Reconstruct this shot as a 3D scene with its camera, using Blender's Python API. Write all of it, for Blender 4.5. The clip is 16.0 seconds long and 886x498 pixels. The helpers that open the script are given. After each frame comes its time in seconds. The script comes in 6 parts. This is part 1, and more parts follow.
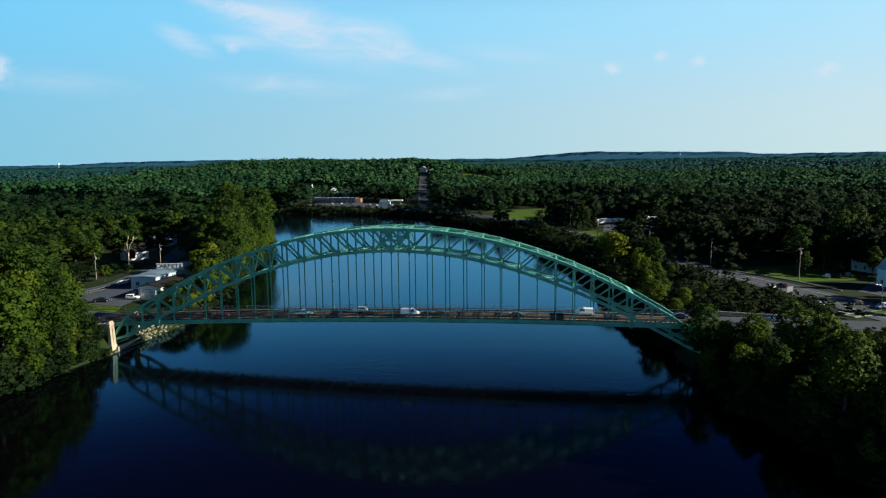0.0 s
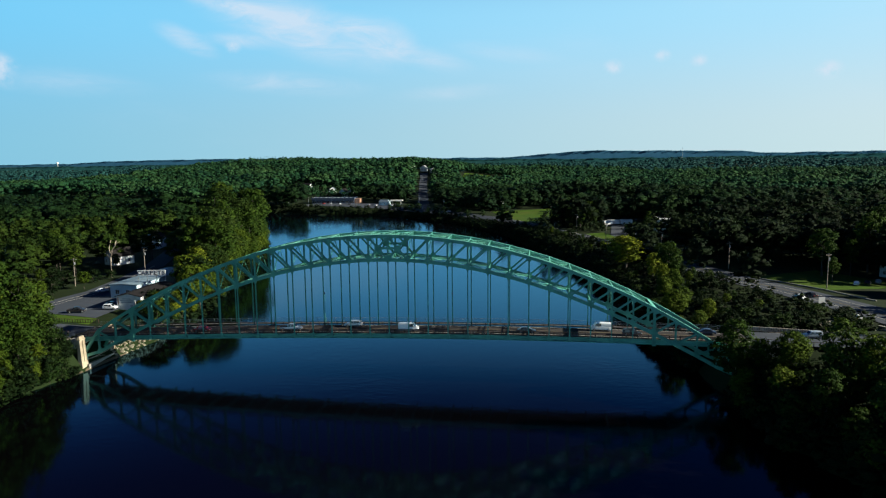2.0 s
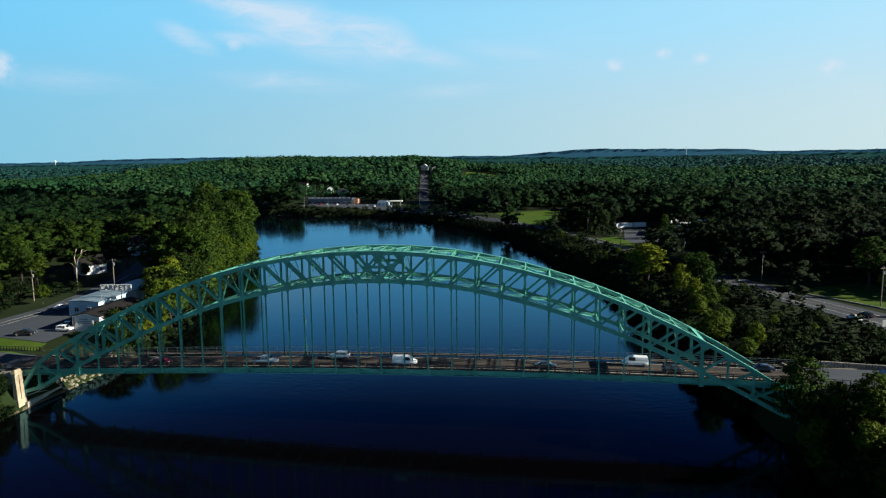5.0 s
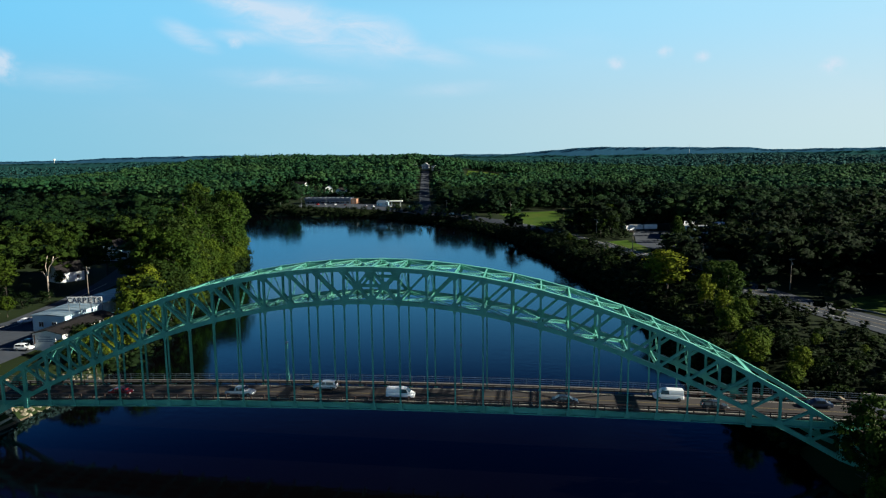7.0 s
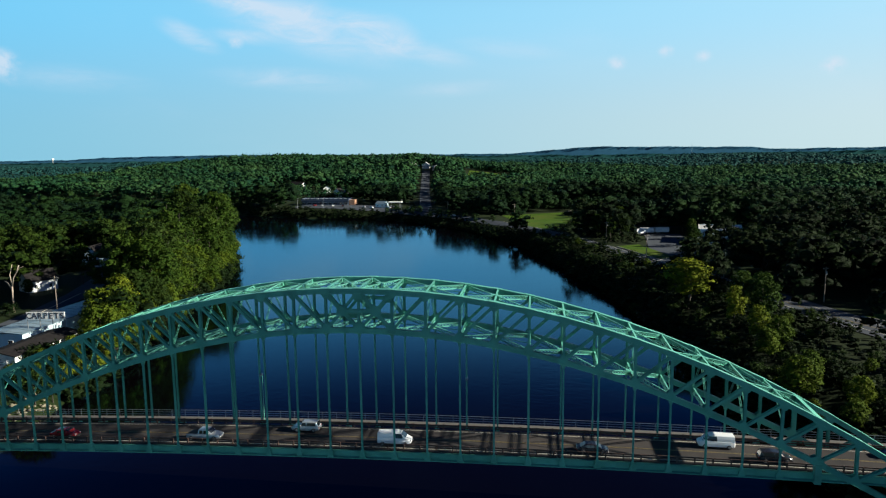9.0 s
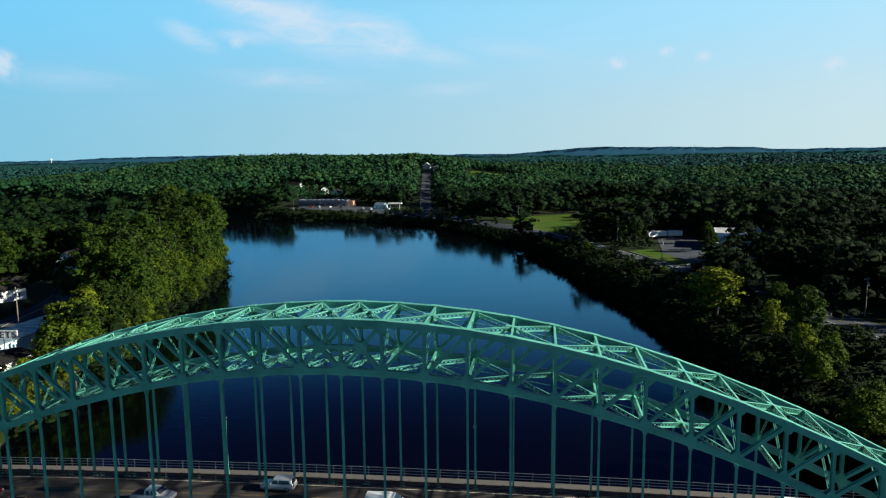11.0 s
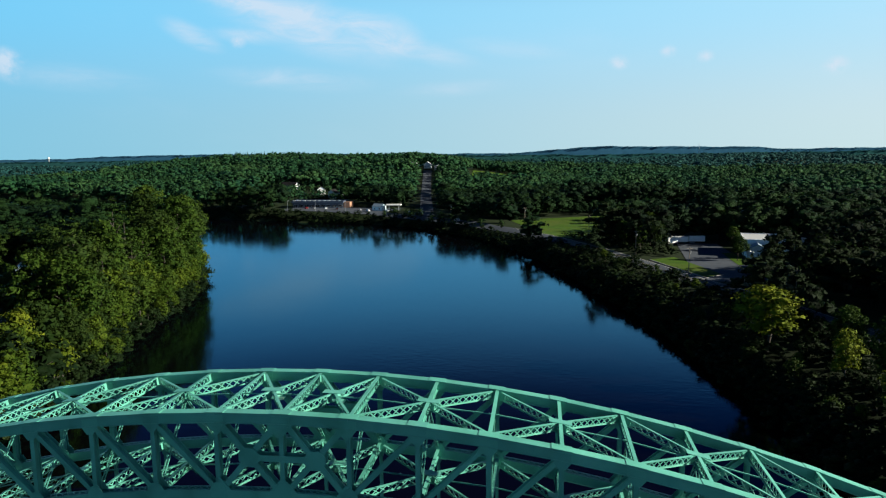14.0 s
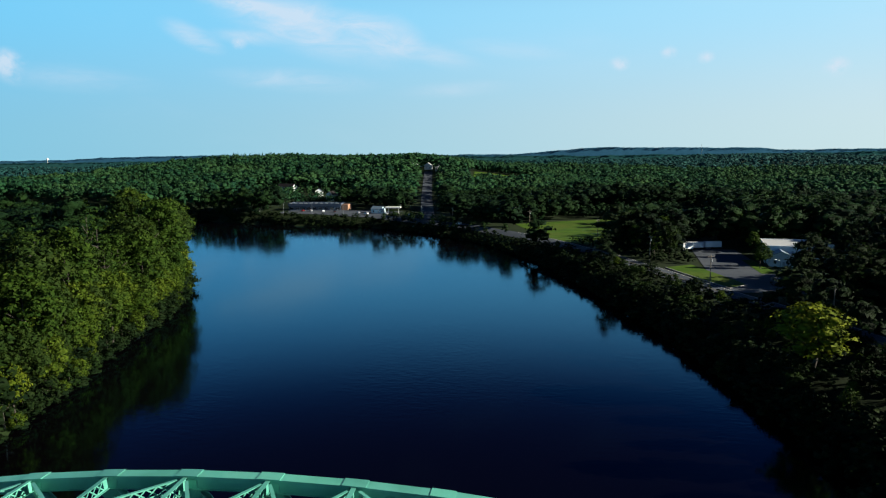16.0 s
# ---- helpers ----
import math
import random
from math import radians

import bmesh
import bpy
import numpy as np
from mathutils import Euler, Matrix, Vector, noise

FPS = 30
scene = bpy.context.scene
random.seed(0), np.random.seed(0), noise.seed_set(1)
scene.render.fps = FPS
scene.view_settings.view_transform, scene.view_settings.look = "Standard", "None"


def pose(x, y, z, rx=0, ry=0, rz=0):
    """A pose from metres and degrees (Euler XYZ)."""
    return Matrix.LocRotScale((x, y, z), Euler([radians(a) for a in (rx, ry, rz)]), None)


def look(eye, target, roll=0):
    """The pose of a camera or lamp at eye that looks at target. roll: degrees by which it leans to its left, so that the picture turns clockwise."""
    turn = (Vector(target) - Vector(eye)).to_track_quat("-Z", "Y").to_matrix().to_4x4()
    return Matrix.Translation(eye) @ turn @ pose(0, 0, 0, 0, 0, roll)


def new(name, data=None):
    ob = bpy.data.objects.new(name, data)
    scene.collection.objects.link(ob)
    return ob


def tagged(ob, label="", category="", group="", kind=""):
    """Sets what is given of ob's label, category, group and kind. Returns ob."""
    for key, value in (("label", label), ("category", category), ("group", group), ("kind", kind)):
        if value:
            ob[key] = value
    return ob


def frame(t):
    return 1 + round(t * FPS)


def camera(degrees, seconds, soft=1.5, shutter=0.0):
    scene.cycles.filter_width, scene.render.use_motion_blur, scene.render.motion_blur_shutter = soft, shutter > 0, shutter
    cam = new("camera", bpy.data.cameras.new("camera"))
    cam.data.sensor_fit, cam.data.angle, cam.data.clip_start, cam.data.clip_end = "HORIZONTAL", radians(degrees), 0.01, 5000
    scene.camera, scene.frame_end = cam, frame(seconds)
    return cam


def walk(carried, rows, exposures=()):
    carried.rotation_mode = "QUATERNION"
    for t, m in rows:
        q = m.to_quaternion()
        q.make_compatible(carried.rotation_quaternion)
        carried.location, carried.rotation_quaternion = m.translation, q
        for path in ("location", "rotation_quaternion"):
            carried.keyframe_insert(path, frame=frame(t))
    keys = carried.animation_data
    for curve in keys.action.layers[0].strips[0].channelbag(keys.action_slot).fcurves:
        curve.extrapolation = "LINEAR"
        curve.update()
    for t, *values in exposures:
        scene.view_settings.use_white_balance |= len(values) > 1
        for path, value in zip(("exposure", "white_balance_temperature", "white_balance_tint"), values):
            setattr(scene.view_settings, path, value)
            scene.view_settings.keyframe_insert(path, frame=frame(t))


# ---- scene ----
cam = camera(66.0, 16.0, soft=1.2)
PATH = [
    (0, (38.215, -179.207, 54.155), (37.951, -177.242, 53.89), -0.6),
    (0.5, (37.572, -174.987, 54.224), (37.307, -173.022, 53.958), -0.6),
    (1, (36.917, -170.707, 54.24), (36.652, -168.743, 53.973), -0.7),
    (1.5, (36.256, -166.358, 54.237), (35.99, -164.394, 53.97), -0.7),
    (2, (35.589, -161.935, 54.24), (35.323, -159.971, 53.972), -0.6),
    (2.5, (34.919, -157.435, 54.26), (34.653, -155.471, 53.991), -0.6),
    (3, (34.245, -152.86, 54.305), (33.978, -150.897, 54.035), -0.6),
    (3.5, (33.567, -148.213, 54.374), (33.3, -146.25, 54.103), -0.6),
    (4, (32.884, -143.498, 54.464), (32.616, -141.535, 54.192), -0.6),
    (4.5, (32.195, -138.722, 54.566), (31.926, -136.759, 54.293), -0.6),
    (5, (31.498, -133.89, 54.672), (31.229, -131.927, 54.399), -0.6),
    (5.5, (30.792, -129.01, 54.774), (30.522, -127.048, 54.499), -0.6),
    (6, (30.077, -124.089, 54.861), (29.807, -122.127, 54.586), -0.6),
    (6.5, (29.352, -119.134, 54.926), (29.081, -117.172, 54.65), -0.6),
    (7, (28.617, -114.152, 54.963), (28.345, -112.19, 54.685), -0.6),
    (7.5, (27.872, -109.15, 54.966), (27.599, -107.188, 54.688), -0.6),
    (8, (27.117, -104.131, 54.934), (26.844, -102.17, 54.656), -0.6),
    (8.5, (26.355, -99.103, 54.868), (26.082, -97.142, 54.589), -0.6),
    (9, (25.586, -94.069, 54.77), (25.312, -92.108, 54.491), -0.6),
    (9.5, (24.813, -89.033, 54.646), (24.539, -87.071, 54.367), -0.6),
    (10, (24.037, -83.998, 54.503), (23.762, -82.037, 54.224), -0.6),
    (10.5, (23.262, -78.967, 54.35), (22.986, -77.006, 54.072), -0.6),
    (11, (22.488, -73.943, 54.197), (22.212, -71.982, 53.919), -0.6),
    (11.5, (21.718, -68.929, 54.054), (21.441, -66.967, 53.775), -0.6),
    (12, (20.953, -63.927, 53.928), (20.676, -61.966, 53.65), -0.5),
    (12.5, (20.194, -58.942, 53.828), (19.917, -56.981, 53.55), -0.5),
    (13, (19.441, -53.978, 53.757), (19.164, -52.017, 53.478), -0.5),
    (13.5, (18.693, -49.042, 53.714), (18.414, -47.081, 53.435), -0.5),
    (14, (17.945, -44.142, 53.691), (17.666, -42.181, 53.411), -0.5),
    (14.5, (17.194, -39.288, 53.673), (16.915, -37.328, 53.393), -0.6),
    (15, (16.432, -34.496, 53.634), (16.152, -32.536, 53.355), -0.5),
    (15.5, (15.648, -29.782, 53.575), (15.368, -27.822, 53.297), -0.5),
    (16, (14.83, -25.17, 53.475), (14.549, -23.209, 53.198), -0.5),
]

walk(cam, [(t, look(eye, target, roll)) for t, eye, target, roll in PATH])

# light settings
SKY, SUN = 0.058, 5.0
CLOUD = (5.2, 5.9, 6.8, 1)
# low sky at the left and right, and a little higher up
HAZE_LEFT, HAZE_RIGHT = (1.72, 4.15, 5.6, 1), (4.75, 5.9, 6.15, 1)
HIGH_LEFT, HIGH_RIGHT = (1.4, 4.75, 7.1, 1), (3.5, 6.1, 7.5, 1)
# small clouds: bearing, height, half width in degrees, strength
PUFFS = [(6.1, 6.9, 1.0, 0.6), (9.8, 7.6, 0.85, 0.6), (12.5, 7.1, 0.85, 0.4), (21.3, 5.9, 1.15, 0.75), (-39.9, 6.6, 1.5, 0.65), (-39.6, 5.6, 1.1, 0.35), (-24.2, 8.6, 0.8, 0.55)]
# wisps: bearing, height, half length, half width, slope in degrees, strength
WISPS = [(-20.4, 10.8, 8.0, 2.5, -13, 0.62), (-24.0, 11.6, 5.0, 1.0, -12, 0.38), (-12.4, 9.4, 3.8, 2.1, -20, 0.60), (-14.8, 10.2, 3.2, 1.5, -12, 0.36), (-27.6, 9.0, 3.0, 1.1, -24, 0.50),
         (-23.5, 9.1, 3.6, 0.8, -4, 0.36), (-16.5, 8.5, 7.0, 1.7, -10, 0.28), (-20.0, 5.9, 8.0, 1.2, -3, 0.34), (-8.6, 7.9, 4.6, 1.2, -14, 0.26), (-7.0, 5.2, 6.0, 0.9, 3, 0.18), (-2.5, 8.3, 6.0, 1.0, -8, 0.18), (-36.0, 5.6, 7.0, 1.3, -2, 0.2)]

scene.view_settings.exposure = 1.2

# ---- world, sun ----
SUN_DIR = Vector((0.88, 0.0, 0.335)).normalized()
sun_el = math.asin(SUN_DIR.z)
sun_az = math.atan2(SUN_DIR.x, SUN_DIR.y)

world = bpy.data.worlds.new("sky")
scene.world = world
world.use_nodes = True
wt = world.node_tree
wt.nodes.clear()


def wnode(kind, **values):
    n = wt.nodes.new(kind)
    for key, value in values.items():
        n.inputs[key].default_value = value
    return n


w_out = wt.nodes.new("ShaderNodeOutputWorld")
w_bg = wt.nodes.new("ShaderNodeBackground")
w_sky = wt.nodes.new("ShaderNodeTexSky")
w_sky.sky_type = "NISHITA"
w_sky.sun_disc = False
w_sky.sun_elevation = sun_el
w_sky.sun_rotation = sun_az
w_sky.altitude = 60
w_sky.air_density = 1.0
w_sky.dust_density = 0.15
w_sky.ozone_density = 3.0
w_co = wt.nodes.new("ShaderNodeTexCoord")
w_map = wt.nodes.new("ShaderNodeMapping")
w_map.inputs["Scale"].default_value = (1.0, 1.0, 3.6)
w_map.inputs["Rotation"].default_value = (0.0, 0.12, 0.0)
wt.links.new(w_co.outputs["Generated"], w_map.inputs["Vector"])
# thin high cloud, streaked
w_n1 = wnode("ShaderNodeTexNoise", Scale=3.1, Detail=7.0, Roughness=0.58, Distortion=0.5)
w_n2 = wnode("ShaderNodeTexNoise", Scale=1.3, Detail=2.0, Roughness=0.5)
wt.links.new(w_map.outputs[0], w_n1.inputs["Vector"])
wt.links.new(w_co.outputs["Generated"], w_n2.inputs["Vector"])
w_n3 = wnode("ShaderNodeTexNoise", Scale=11.0, Detail=8.0, Roughness=0.62, Distortion=0.9)
wt.links.new(w_map.outputs[0], w_n3.inputs["Vector"])
w_r1 = wt.nodes.new("ShaderNodeMapRange")
w_r1.interpolation_type = "SMOOTHSTEP"
w_r1.inputs["From Min"].default_value, w_r1.inputs["From Max"].default_value = 0.50, 0.85
wt.links.new(w_n1.outputs["Fac"], w_r1.inputs["Value"])
w_r2 = wt.nodes.new("ShaderNodeMapRange")
w_r2.inputs["From Min"].default_value, w_r2.inputs["From Max"].default_value = 0.35, 0.62
wt.links.new(w_n2.outputs["Fac"], w_r2.inputs["Value"])
w_mul = wt.nodes.new("ShaderNodeMath")
w_mul.operation = "MULTIPLY"
wt.links.new(w_r1.outputs[0], w_mul.inputs[0])
wt.links.new(w_r2.outputs[0], w_mul.inputs[1])


def sky_way(bearing, height):
    """Direction in the sky: degrees to the right of +y, degrees up."""
    b, h = radians(bearing), radians(height)
    return Vector((math.sin(b) * math.cos(h), math.cos(b) * math.cos(h), math.sin(h)))


# small fair-weather clouds: bearing, height, half width in degrees, strength
w_fine = wnode("ShaderNodeTexNoise", Scale=38.0, Detail=5.0, Roughness=0.6)
wt.links.new(w_co.outputs["Generated"], w_fine.inputs["Vector"])
w_thin = wt.nodes.new("ShaderNodeMath")
w_thin.operation = "MULTIPLY"
w_thin.inputs[1].default_value = 0.10
wt.links.new(w_mul.outputs[0], w_thin.inputs[0])
puff_sum = w_thin.outputs[0]


def wmath(op, a, b):
    n = wt.nodes.new("ShaderNodeMath")
    n.operation = op
    for i, v in enumerate((a, b)):
        if isinstance(v, (int, float)):
            n.inputs[i].default_value = v
        else:
            wt.links.new(v, n.inputs[i])
    return n.outputs[0]


def sky_ellipse(bearing, height, long_, wide, slope):
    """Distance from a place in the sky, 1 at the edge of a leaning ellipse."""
    way = sky_way(bearing, height)
    side = Vector((way.y, -way.x, 0)).normalized()
    rise = side.cross(way)
    c, q = math.cos(radians(slope)), math.sin(radians(slope))
    sub = wt.nodes.new("ShaderNodeVectorMath")
    sub.operation = "SUBTRACT"
    sub.inputs[1].default_value = way
    wt.links.new(w_co.outputs["Generated"], sub.inputs[0])
    total = None
    for axis, size in ((side * c + rise * q, long_), (rise * c - side * q, wide)):
        dot = wt.nodes.new("ShaderNodeVectorMath")
        dot.operation = "DOT_PRODUCT"
        dot.inputs[1].default_value = axis / radians(size)
        wt.links.new(sub.outputs[0], dot.inputs[0])
        sq = wmath("MULTIPLY", dot.outputs["Value"], dot.outputs["Value"])
        total = sq if total is None else wmath("ADD", total, sq)
    return wmath("SQRT", total, 0.0)


clouds = [(b_, h_, r_, r_ * 0.75, 0, p_ * 2.2, w_fine, 0.34, 0.72) for b_, h_, r_, p_ in PUFFS]
clouds += [(b_, h_, l_, w_, a_, p_ * 2.1, w_n3, 0.22, 0.80) for b_, h_, l_, w_, a_, p_ in WISPS]
for b_, h_, l_, w_, a_, power, cloud_src, lo, hi in clouds:
    near = wt.nodes.new("ShaderNodeMapRange")
    near.interpolation_type = "SMOOTHSTEP"
    near.inputs["From Min"].default_value, near.inputs["From Max"].default_value = 1.0, 0.0
    near.inputs["To Max"].default_value = power
    wt.links.new(sky_ellipse(b_, h_, l_, w_, a_), near.inputs["Value"])
    cut = wt.nodes.new("ShaderNodeMapRange")
    cut.inputs["From Min"].default_value, cut.inputs["From Max"].default_value = lo, hi
    wt.links.new(cloud_src.outputs["Fac"], cut.inputs["Value"])
    puff_sum = wmath("ADD", puff_sum, wmath("MULTIPLY", near.outputs[0], cut.outputs[0]))
w_lim = wt.nodes.new("ShaderNodeMath")
w_lim.operation = "MINIMUM"
w_lim.inputs[1].default_value = 0.75
wt.links.new(puff_sum, w_lim.inputs[0])
w_mix = wt.nodes.new("ShaderNodeMix")
w_mix.data_type = "RGBA"
w_mix.inputs["B"].default_value = CLOUD
wt.links.new(w_lim.outputs[0], w_mix.inputs["Factor"])
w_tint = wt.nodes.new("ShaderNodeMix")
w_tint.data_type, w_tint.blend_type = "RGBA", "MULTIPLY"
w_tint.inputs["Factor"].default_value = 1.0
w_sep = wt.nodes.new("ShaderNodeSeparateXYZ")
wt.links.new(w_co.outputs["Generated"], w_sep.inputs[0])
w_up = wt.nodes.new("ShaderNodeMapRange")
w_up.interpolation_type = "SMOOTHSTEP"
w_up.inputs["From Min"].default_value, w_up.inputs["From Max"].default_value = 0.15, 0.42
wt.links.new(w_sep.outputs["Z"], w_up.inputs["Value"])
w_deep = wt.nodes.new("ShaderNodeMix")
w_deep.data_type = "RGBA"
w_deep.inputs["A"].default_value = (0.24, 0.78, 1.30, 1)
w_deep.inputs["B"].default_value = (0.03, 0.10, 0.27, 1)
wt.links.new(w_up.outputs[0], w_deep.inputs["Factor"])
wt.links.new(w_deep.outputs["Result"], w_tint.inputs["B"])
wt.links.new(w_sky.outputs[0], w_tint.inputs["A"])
# pale haze low over the land
w_low = wt.nodes.new("ShaderNodeMapRange")
w_low.interpolation_type = "SMOOTHSTEP"
w_low.inputs["From Min"].default_value, w_low.inputs["From Max"].default_value = 0.35, 0.185
w_low.inputs["To Max"].default_value = 0.93
wt.links.new(w_sep.outputs["Z"], w_low.inputs["Value"])
w_haze = wt.nodes.new("ShaderNodeMix")
w_haze.data_type = "RGBA"
w_hc = wt.nodes.new("ShaderNodeMix")
w_hc.data_type = "RGBA"
w_hc.inputs["A"].default_value, w_hc.inputs["B"].default_value = HAZE_LEFT, HAZE_RIGHT
w_hh = wt.nodes.new("ShaderNodeMix")
w_hh.data_type = "RGBA"
w_hh.inputs["A"].default_value, w_hh.inputs["B"].default_value = HIGH_LEFT, HIGH_RIGHT
w_climb = wt.nodes.new("ShaderNodeMapRange")
w_climb.interpolation_type = "SMOOTHSTEP"
w_climb.inputs["From Min"].default_value, w_climb.inputs["From Max"].default_value = 0.03, 0.20
wt.links.new(w_sep.outputs["Z"], w_climb.inputs["Value"])
w_band = wt.nodes.new("ShaderNodeMix")
w_band.data_type = "RGBA"
wt.links.new(w_climb.outputs[0], w_band.inputs["Factor"])
wt.links.new(w_hc.outputs["Result"], w_band.inputs["A"])
wt.links.new(w_hh.outputs["Result"], w_band.inputs["B"])
wt.links.new(w_band.outputs["Result"], w_haze.inputs["B"])
w_across = wt.nodes.new("ShaderNodeMapRange")
w_across.inputs["From Min"].default_value, w_across.inputs["From Max"].default_value = -0.7, 0.45
wt.links.new(w_sep.outputs["X"], w_across.inputs["Value"])
wt.links.new(w_across.outputs[0], w_hc.inputs["Factor"])
wt.links.new(w_across.outputs[0], w_hh.inputs["Factor"])
wt.links.new(w_low.outputs[0], w_haze.inputs["Factor"])
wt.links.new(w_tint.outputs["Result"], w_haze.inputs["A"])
wt.links.new(w_haze.outputs["Result"], w_mix.inputs["A"])
wt.links.new(w_mix.outputs["Result"], w_bg.inputs["Color"])
w_bg.inputs["Strength"].default_value = SKY
wt.links.new(w_bg.outputs[0], w_out.inputs["Surface"])

sun_data = bpy.data.lights.new("sun", "SUN")
sun_data.energy = SUN
sun_data.angle = radians(0.5)
sun_data.color = (1.0, 0.93, 0.76)
sun_ob = new("sun", sun_data)
sun_ob.matrix_world = look((0, 0, 0), -SUN_DIR)
sun_ob.location = (300, -80, 200)


# ---- materials ----
def mat(name, color, rough=0.7, metal=0.0, color2=None, scale=1.0, detail=4.0, bump=0.0, bump_scale=None,
        island=0.0, obj=0.0, spec=0.5, big=None, big_scale=0.05):
    """A procedural material: two colours by noise, a broader stain, bump, and variation by island or object."""
    m = bpy.data.materials.new(name)
    m.use_nodes = True
    t = m.node_tree
    p = t.nodes["Principled BSDF"]
    p.inputs["Roughness"].default_value = rough
    p.inputs["Metallic"].default_value = metal
    p.inputs["Specular IOR Level"].default_value = spec
    co = t.nodes.new("ShaderNodeTexCoord")
    geo = t.nodes.new("ShaderNodeNewGeometry")

    def noise_node(s, d=4.0, r=0.6):
        n = t.nodes.new("ShaderNodeTexNoise")
        n.inputs["Scale"].default_value = s
        n.inputs["Detail"].default_value = d
        n.inputs["Roughness"].default_value = r
        t.links.new(geo.outputs["Position"], n.inputs["Vector"])
        return n.outputs["Fac"]

    def sharpen(out, lo, hi):
        r = t.nodes.new("ShaderNodeMapRange")
        r.inputs["From Min"].default_value, r.inputs["From Max"].default_value = lo, hi
        t.links.new(out, r.inputs["Value"])
        return r.outputs[0]

    def mix(fac, a, b):
        x = t.nodes.new("ShaderNodeMix")
        x.data_type = "RGBA"
        t.links.new(fac, x.inputs["Factor"])
        for key, v in (("A", a), ("B", b)):
            if isinstance(v, tuple):
                x.inputs[key].default_value = (*v, 1)
            else:
                t.links.new(v, x.inputs[key])
        return x.outputs["Result"]

    out = None
    if color2:
        out = mix(sharpen(noise_node(scale, detail), 0.3, 0.7), color, color2)
    if big:
        out = mix(sharpen(noise_node(big_scale, 3.0), 0.42, 0.66), out or color, big)
    for amount, src in ((island, geo.outputs["Random Per Island"]), (obj, None)):
        if amount:
            if src is None:
                src = t.nodes.new("ShaderNodeObjectInfo").outputs["Random"]
            hsv = t.nodes.new("ShaderNodeHueSaturation")
            r = t.nodes.new("ShaderNodeMapRange")
            r.inputs["To Min"].default_value, r.inputs["To Max"].default_value = 1 - amount, 1 + amount
            t.links.new(src, r.inputs["Value"])
            t.links.new(r.outputs[0], hsv.inputs["Value"])
            r2 = t.nodes.new("ShaderNodeMapRange")
            r2.inputs["To Min"].default_value, r2.inputs["To Max"].default_value = 0.5 + 0.05 * amount, 0.5 - 0.05 * amount
            t.links.new(src, r2.inputs["Value"])
            t.links.new(r2.outputs[0], hsv.inputs["Hue"])
            if out is None:
                hsv.inputs["Color"].default_value = (*color, 1)
            else:
                t.links.new(out, hsv.inputs["Color"])
            out = hsv.outputs[0]
    if out is None:
        p.inputs["Base Color"].default_value = (*color, 1)
    else:
        t.links.new(out, p.inputs["Base Color"])
    if bump:
        b = t.nodes.new("ShaderNodeBump")
        b.inputs["Strength"].default_value = 1.0
        b.inputs["Distance"].default_value = bump
        t.links.new(noise_node(bump_scale or scale * 3, 4.0), b.inputs["Height"])
        t.links.new(b.outputs[0], p.inputs["Normal"])
    return m


def foliage(name, color, color2, patch=0.09, through_light=0.2, big=None, island=0.25, bump=0.15, bump_scale=1.9):
    """Leaves: two greens in patches, each leaf clump a little different, some light shining through."""
    m = mat(name, color, 0.7, color2=color2, scale=patch, island=island, obj=0.22, spec=0.05, big=big, big_scale=0.017, bump=bump, bump_scale=bump_scale)
    t = m.node_tree
    p = t.nodes["Principled BSDF"]
    src = p.inputs["Base Color"].links[0].from_socket
    tr = t.nodes.new("ShaderNodeBsdfTranslucent")
    t.links.new(src, tr.inputs["Color"])
    mx = t.nodes.new("ShaderNodeMixShader")
    mx.inputs[0].default_value = through_light
    t.links.new(p.outputs[0], mx.inputs[1])
    t.links.new(tr.outputs[0], mx.inputs[2])
    t.links.new(mx.outputs[0], t.nodes["Material Output"].inputs["Surface"])
    return m


GREEN = mat("green bridge paint", (0.072, 0.320, 0.250), 0.42, color2=(0.118, 0.395, 0.312), scale=0.7, bump=0.004, bump_scale=14, obj=0.10, big=(0.060, 0.265, 0.200), big_scale=0.35)
STEEL_BROWN = mat("brown weathered steel", (0.045, 0.026, 0.022), 0.7, color2=(0.075, 0.04, 0.03), scale=2.0)
GALV = mat("galvanised steel", (0.36, 0.39, 0.41), 0.5, 0.6, color2=(0.28, 0.30, 0.32), scale=3.0)
DECK = mat("worn asphalt deck", (0.028, 0.027, 0.029), 0.9, color2=(0.046, 0.043, 0.044), scale=0.6, detail=6, bump=0.01, bump_scale=9, big=(0.052, 0.047, 0.046), big_scale=0.09, spec=0.12)
ASPHALT = mat("asphalt", (0.042, 0.052, 0.068), 0.9, color2=(0.056, 0.067, 0.085), scale=0.5, detail=6, bump=0.008, bump_scale=8, big=(0.066, 0.077, 0.094), big_scale=0.05, spec=0.12)
LINE = mat("road paint", (0.62, 0.60, 0.52), 0.7, color2=(0.36, 0.35, 0.31), scale=1.4)
YELLOW = mat("yellow road paint", (0.22, 0.16, 0.05), 0.7, color2=(0.10, 0.085, 0.05), scale=1.4)
CONCRETE = mat("weathered concrete", (0.42, 0.39, 0.34), 0.85, color2=(0.30, 0.27, 0.23), scale=0.7, bump=0.02, bump_scale=4, big=(0.24, 0.21, 0.18), big_scale=0.25)
PYLON = mat("pale stained concrete", (0.36, 0.31, 0.22), 0.85, color2=(0.26, 0.215, 0.15), scale=0.9, bump=0.02, bump_scale=4, big=(0.16, 0.125, 0.085), big_scale=0.3)
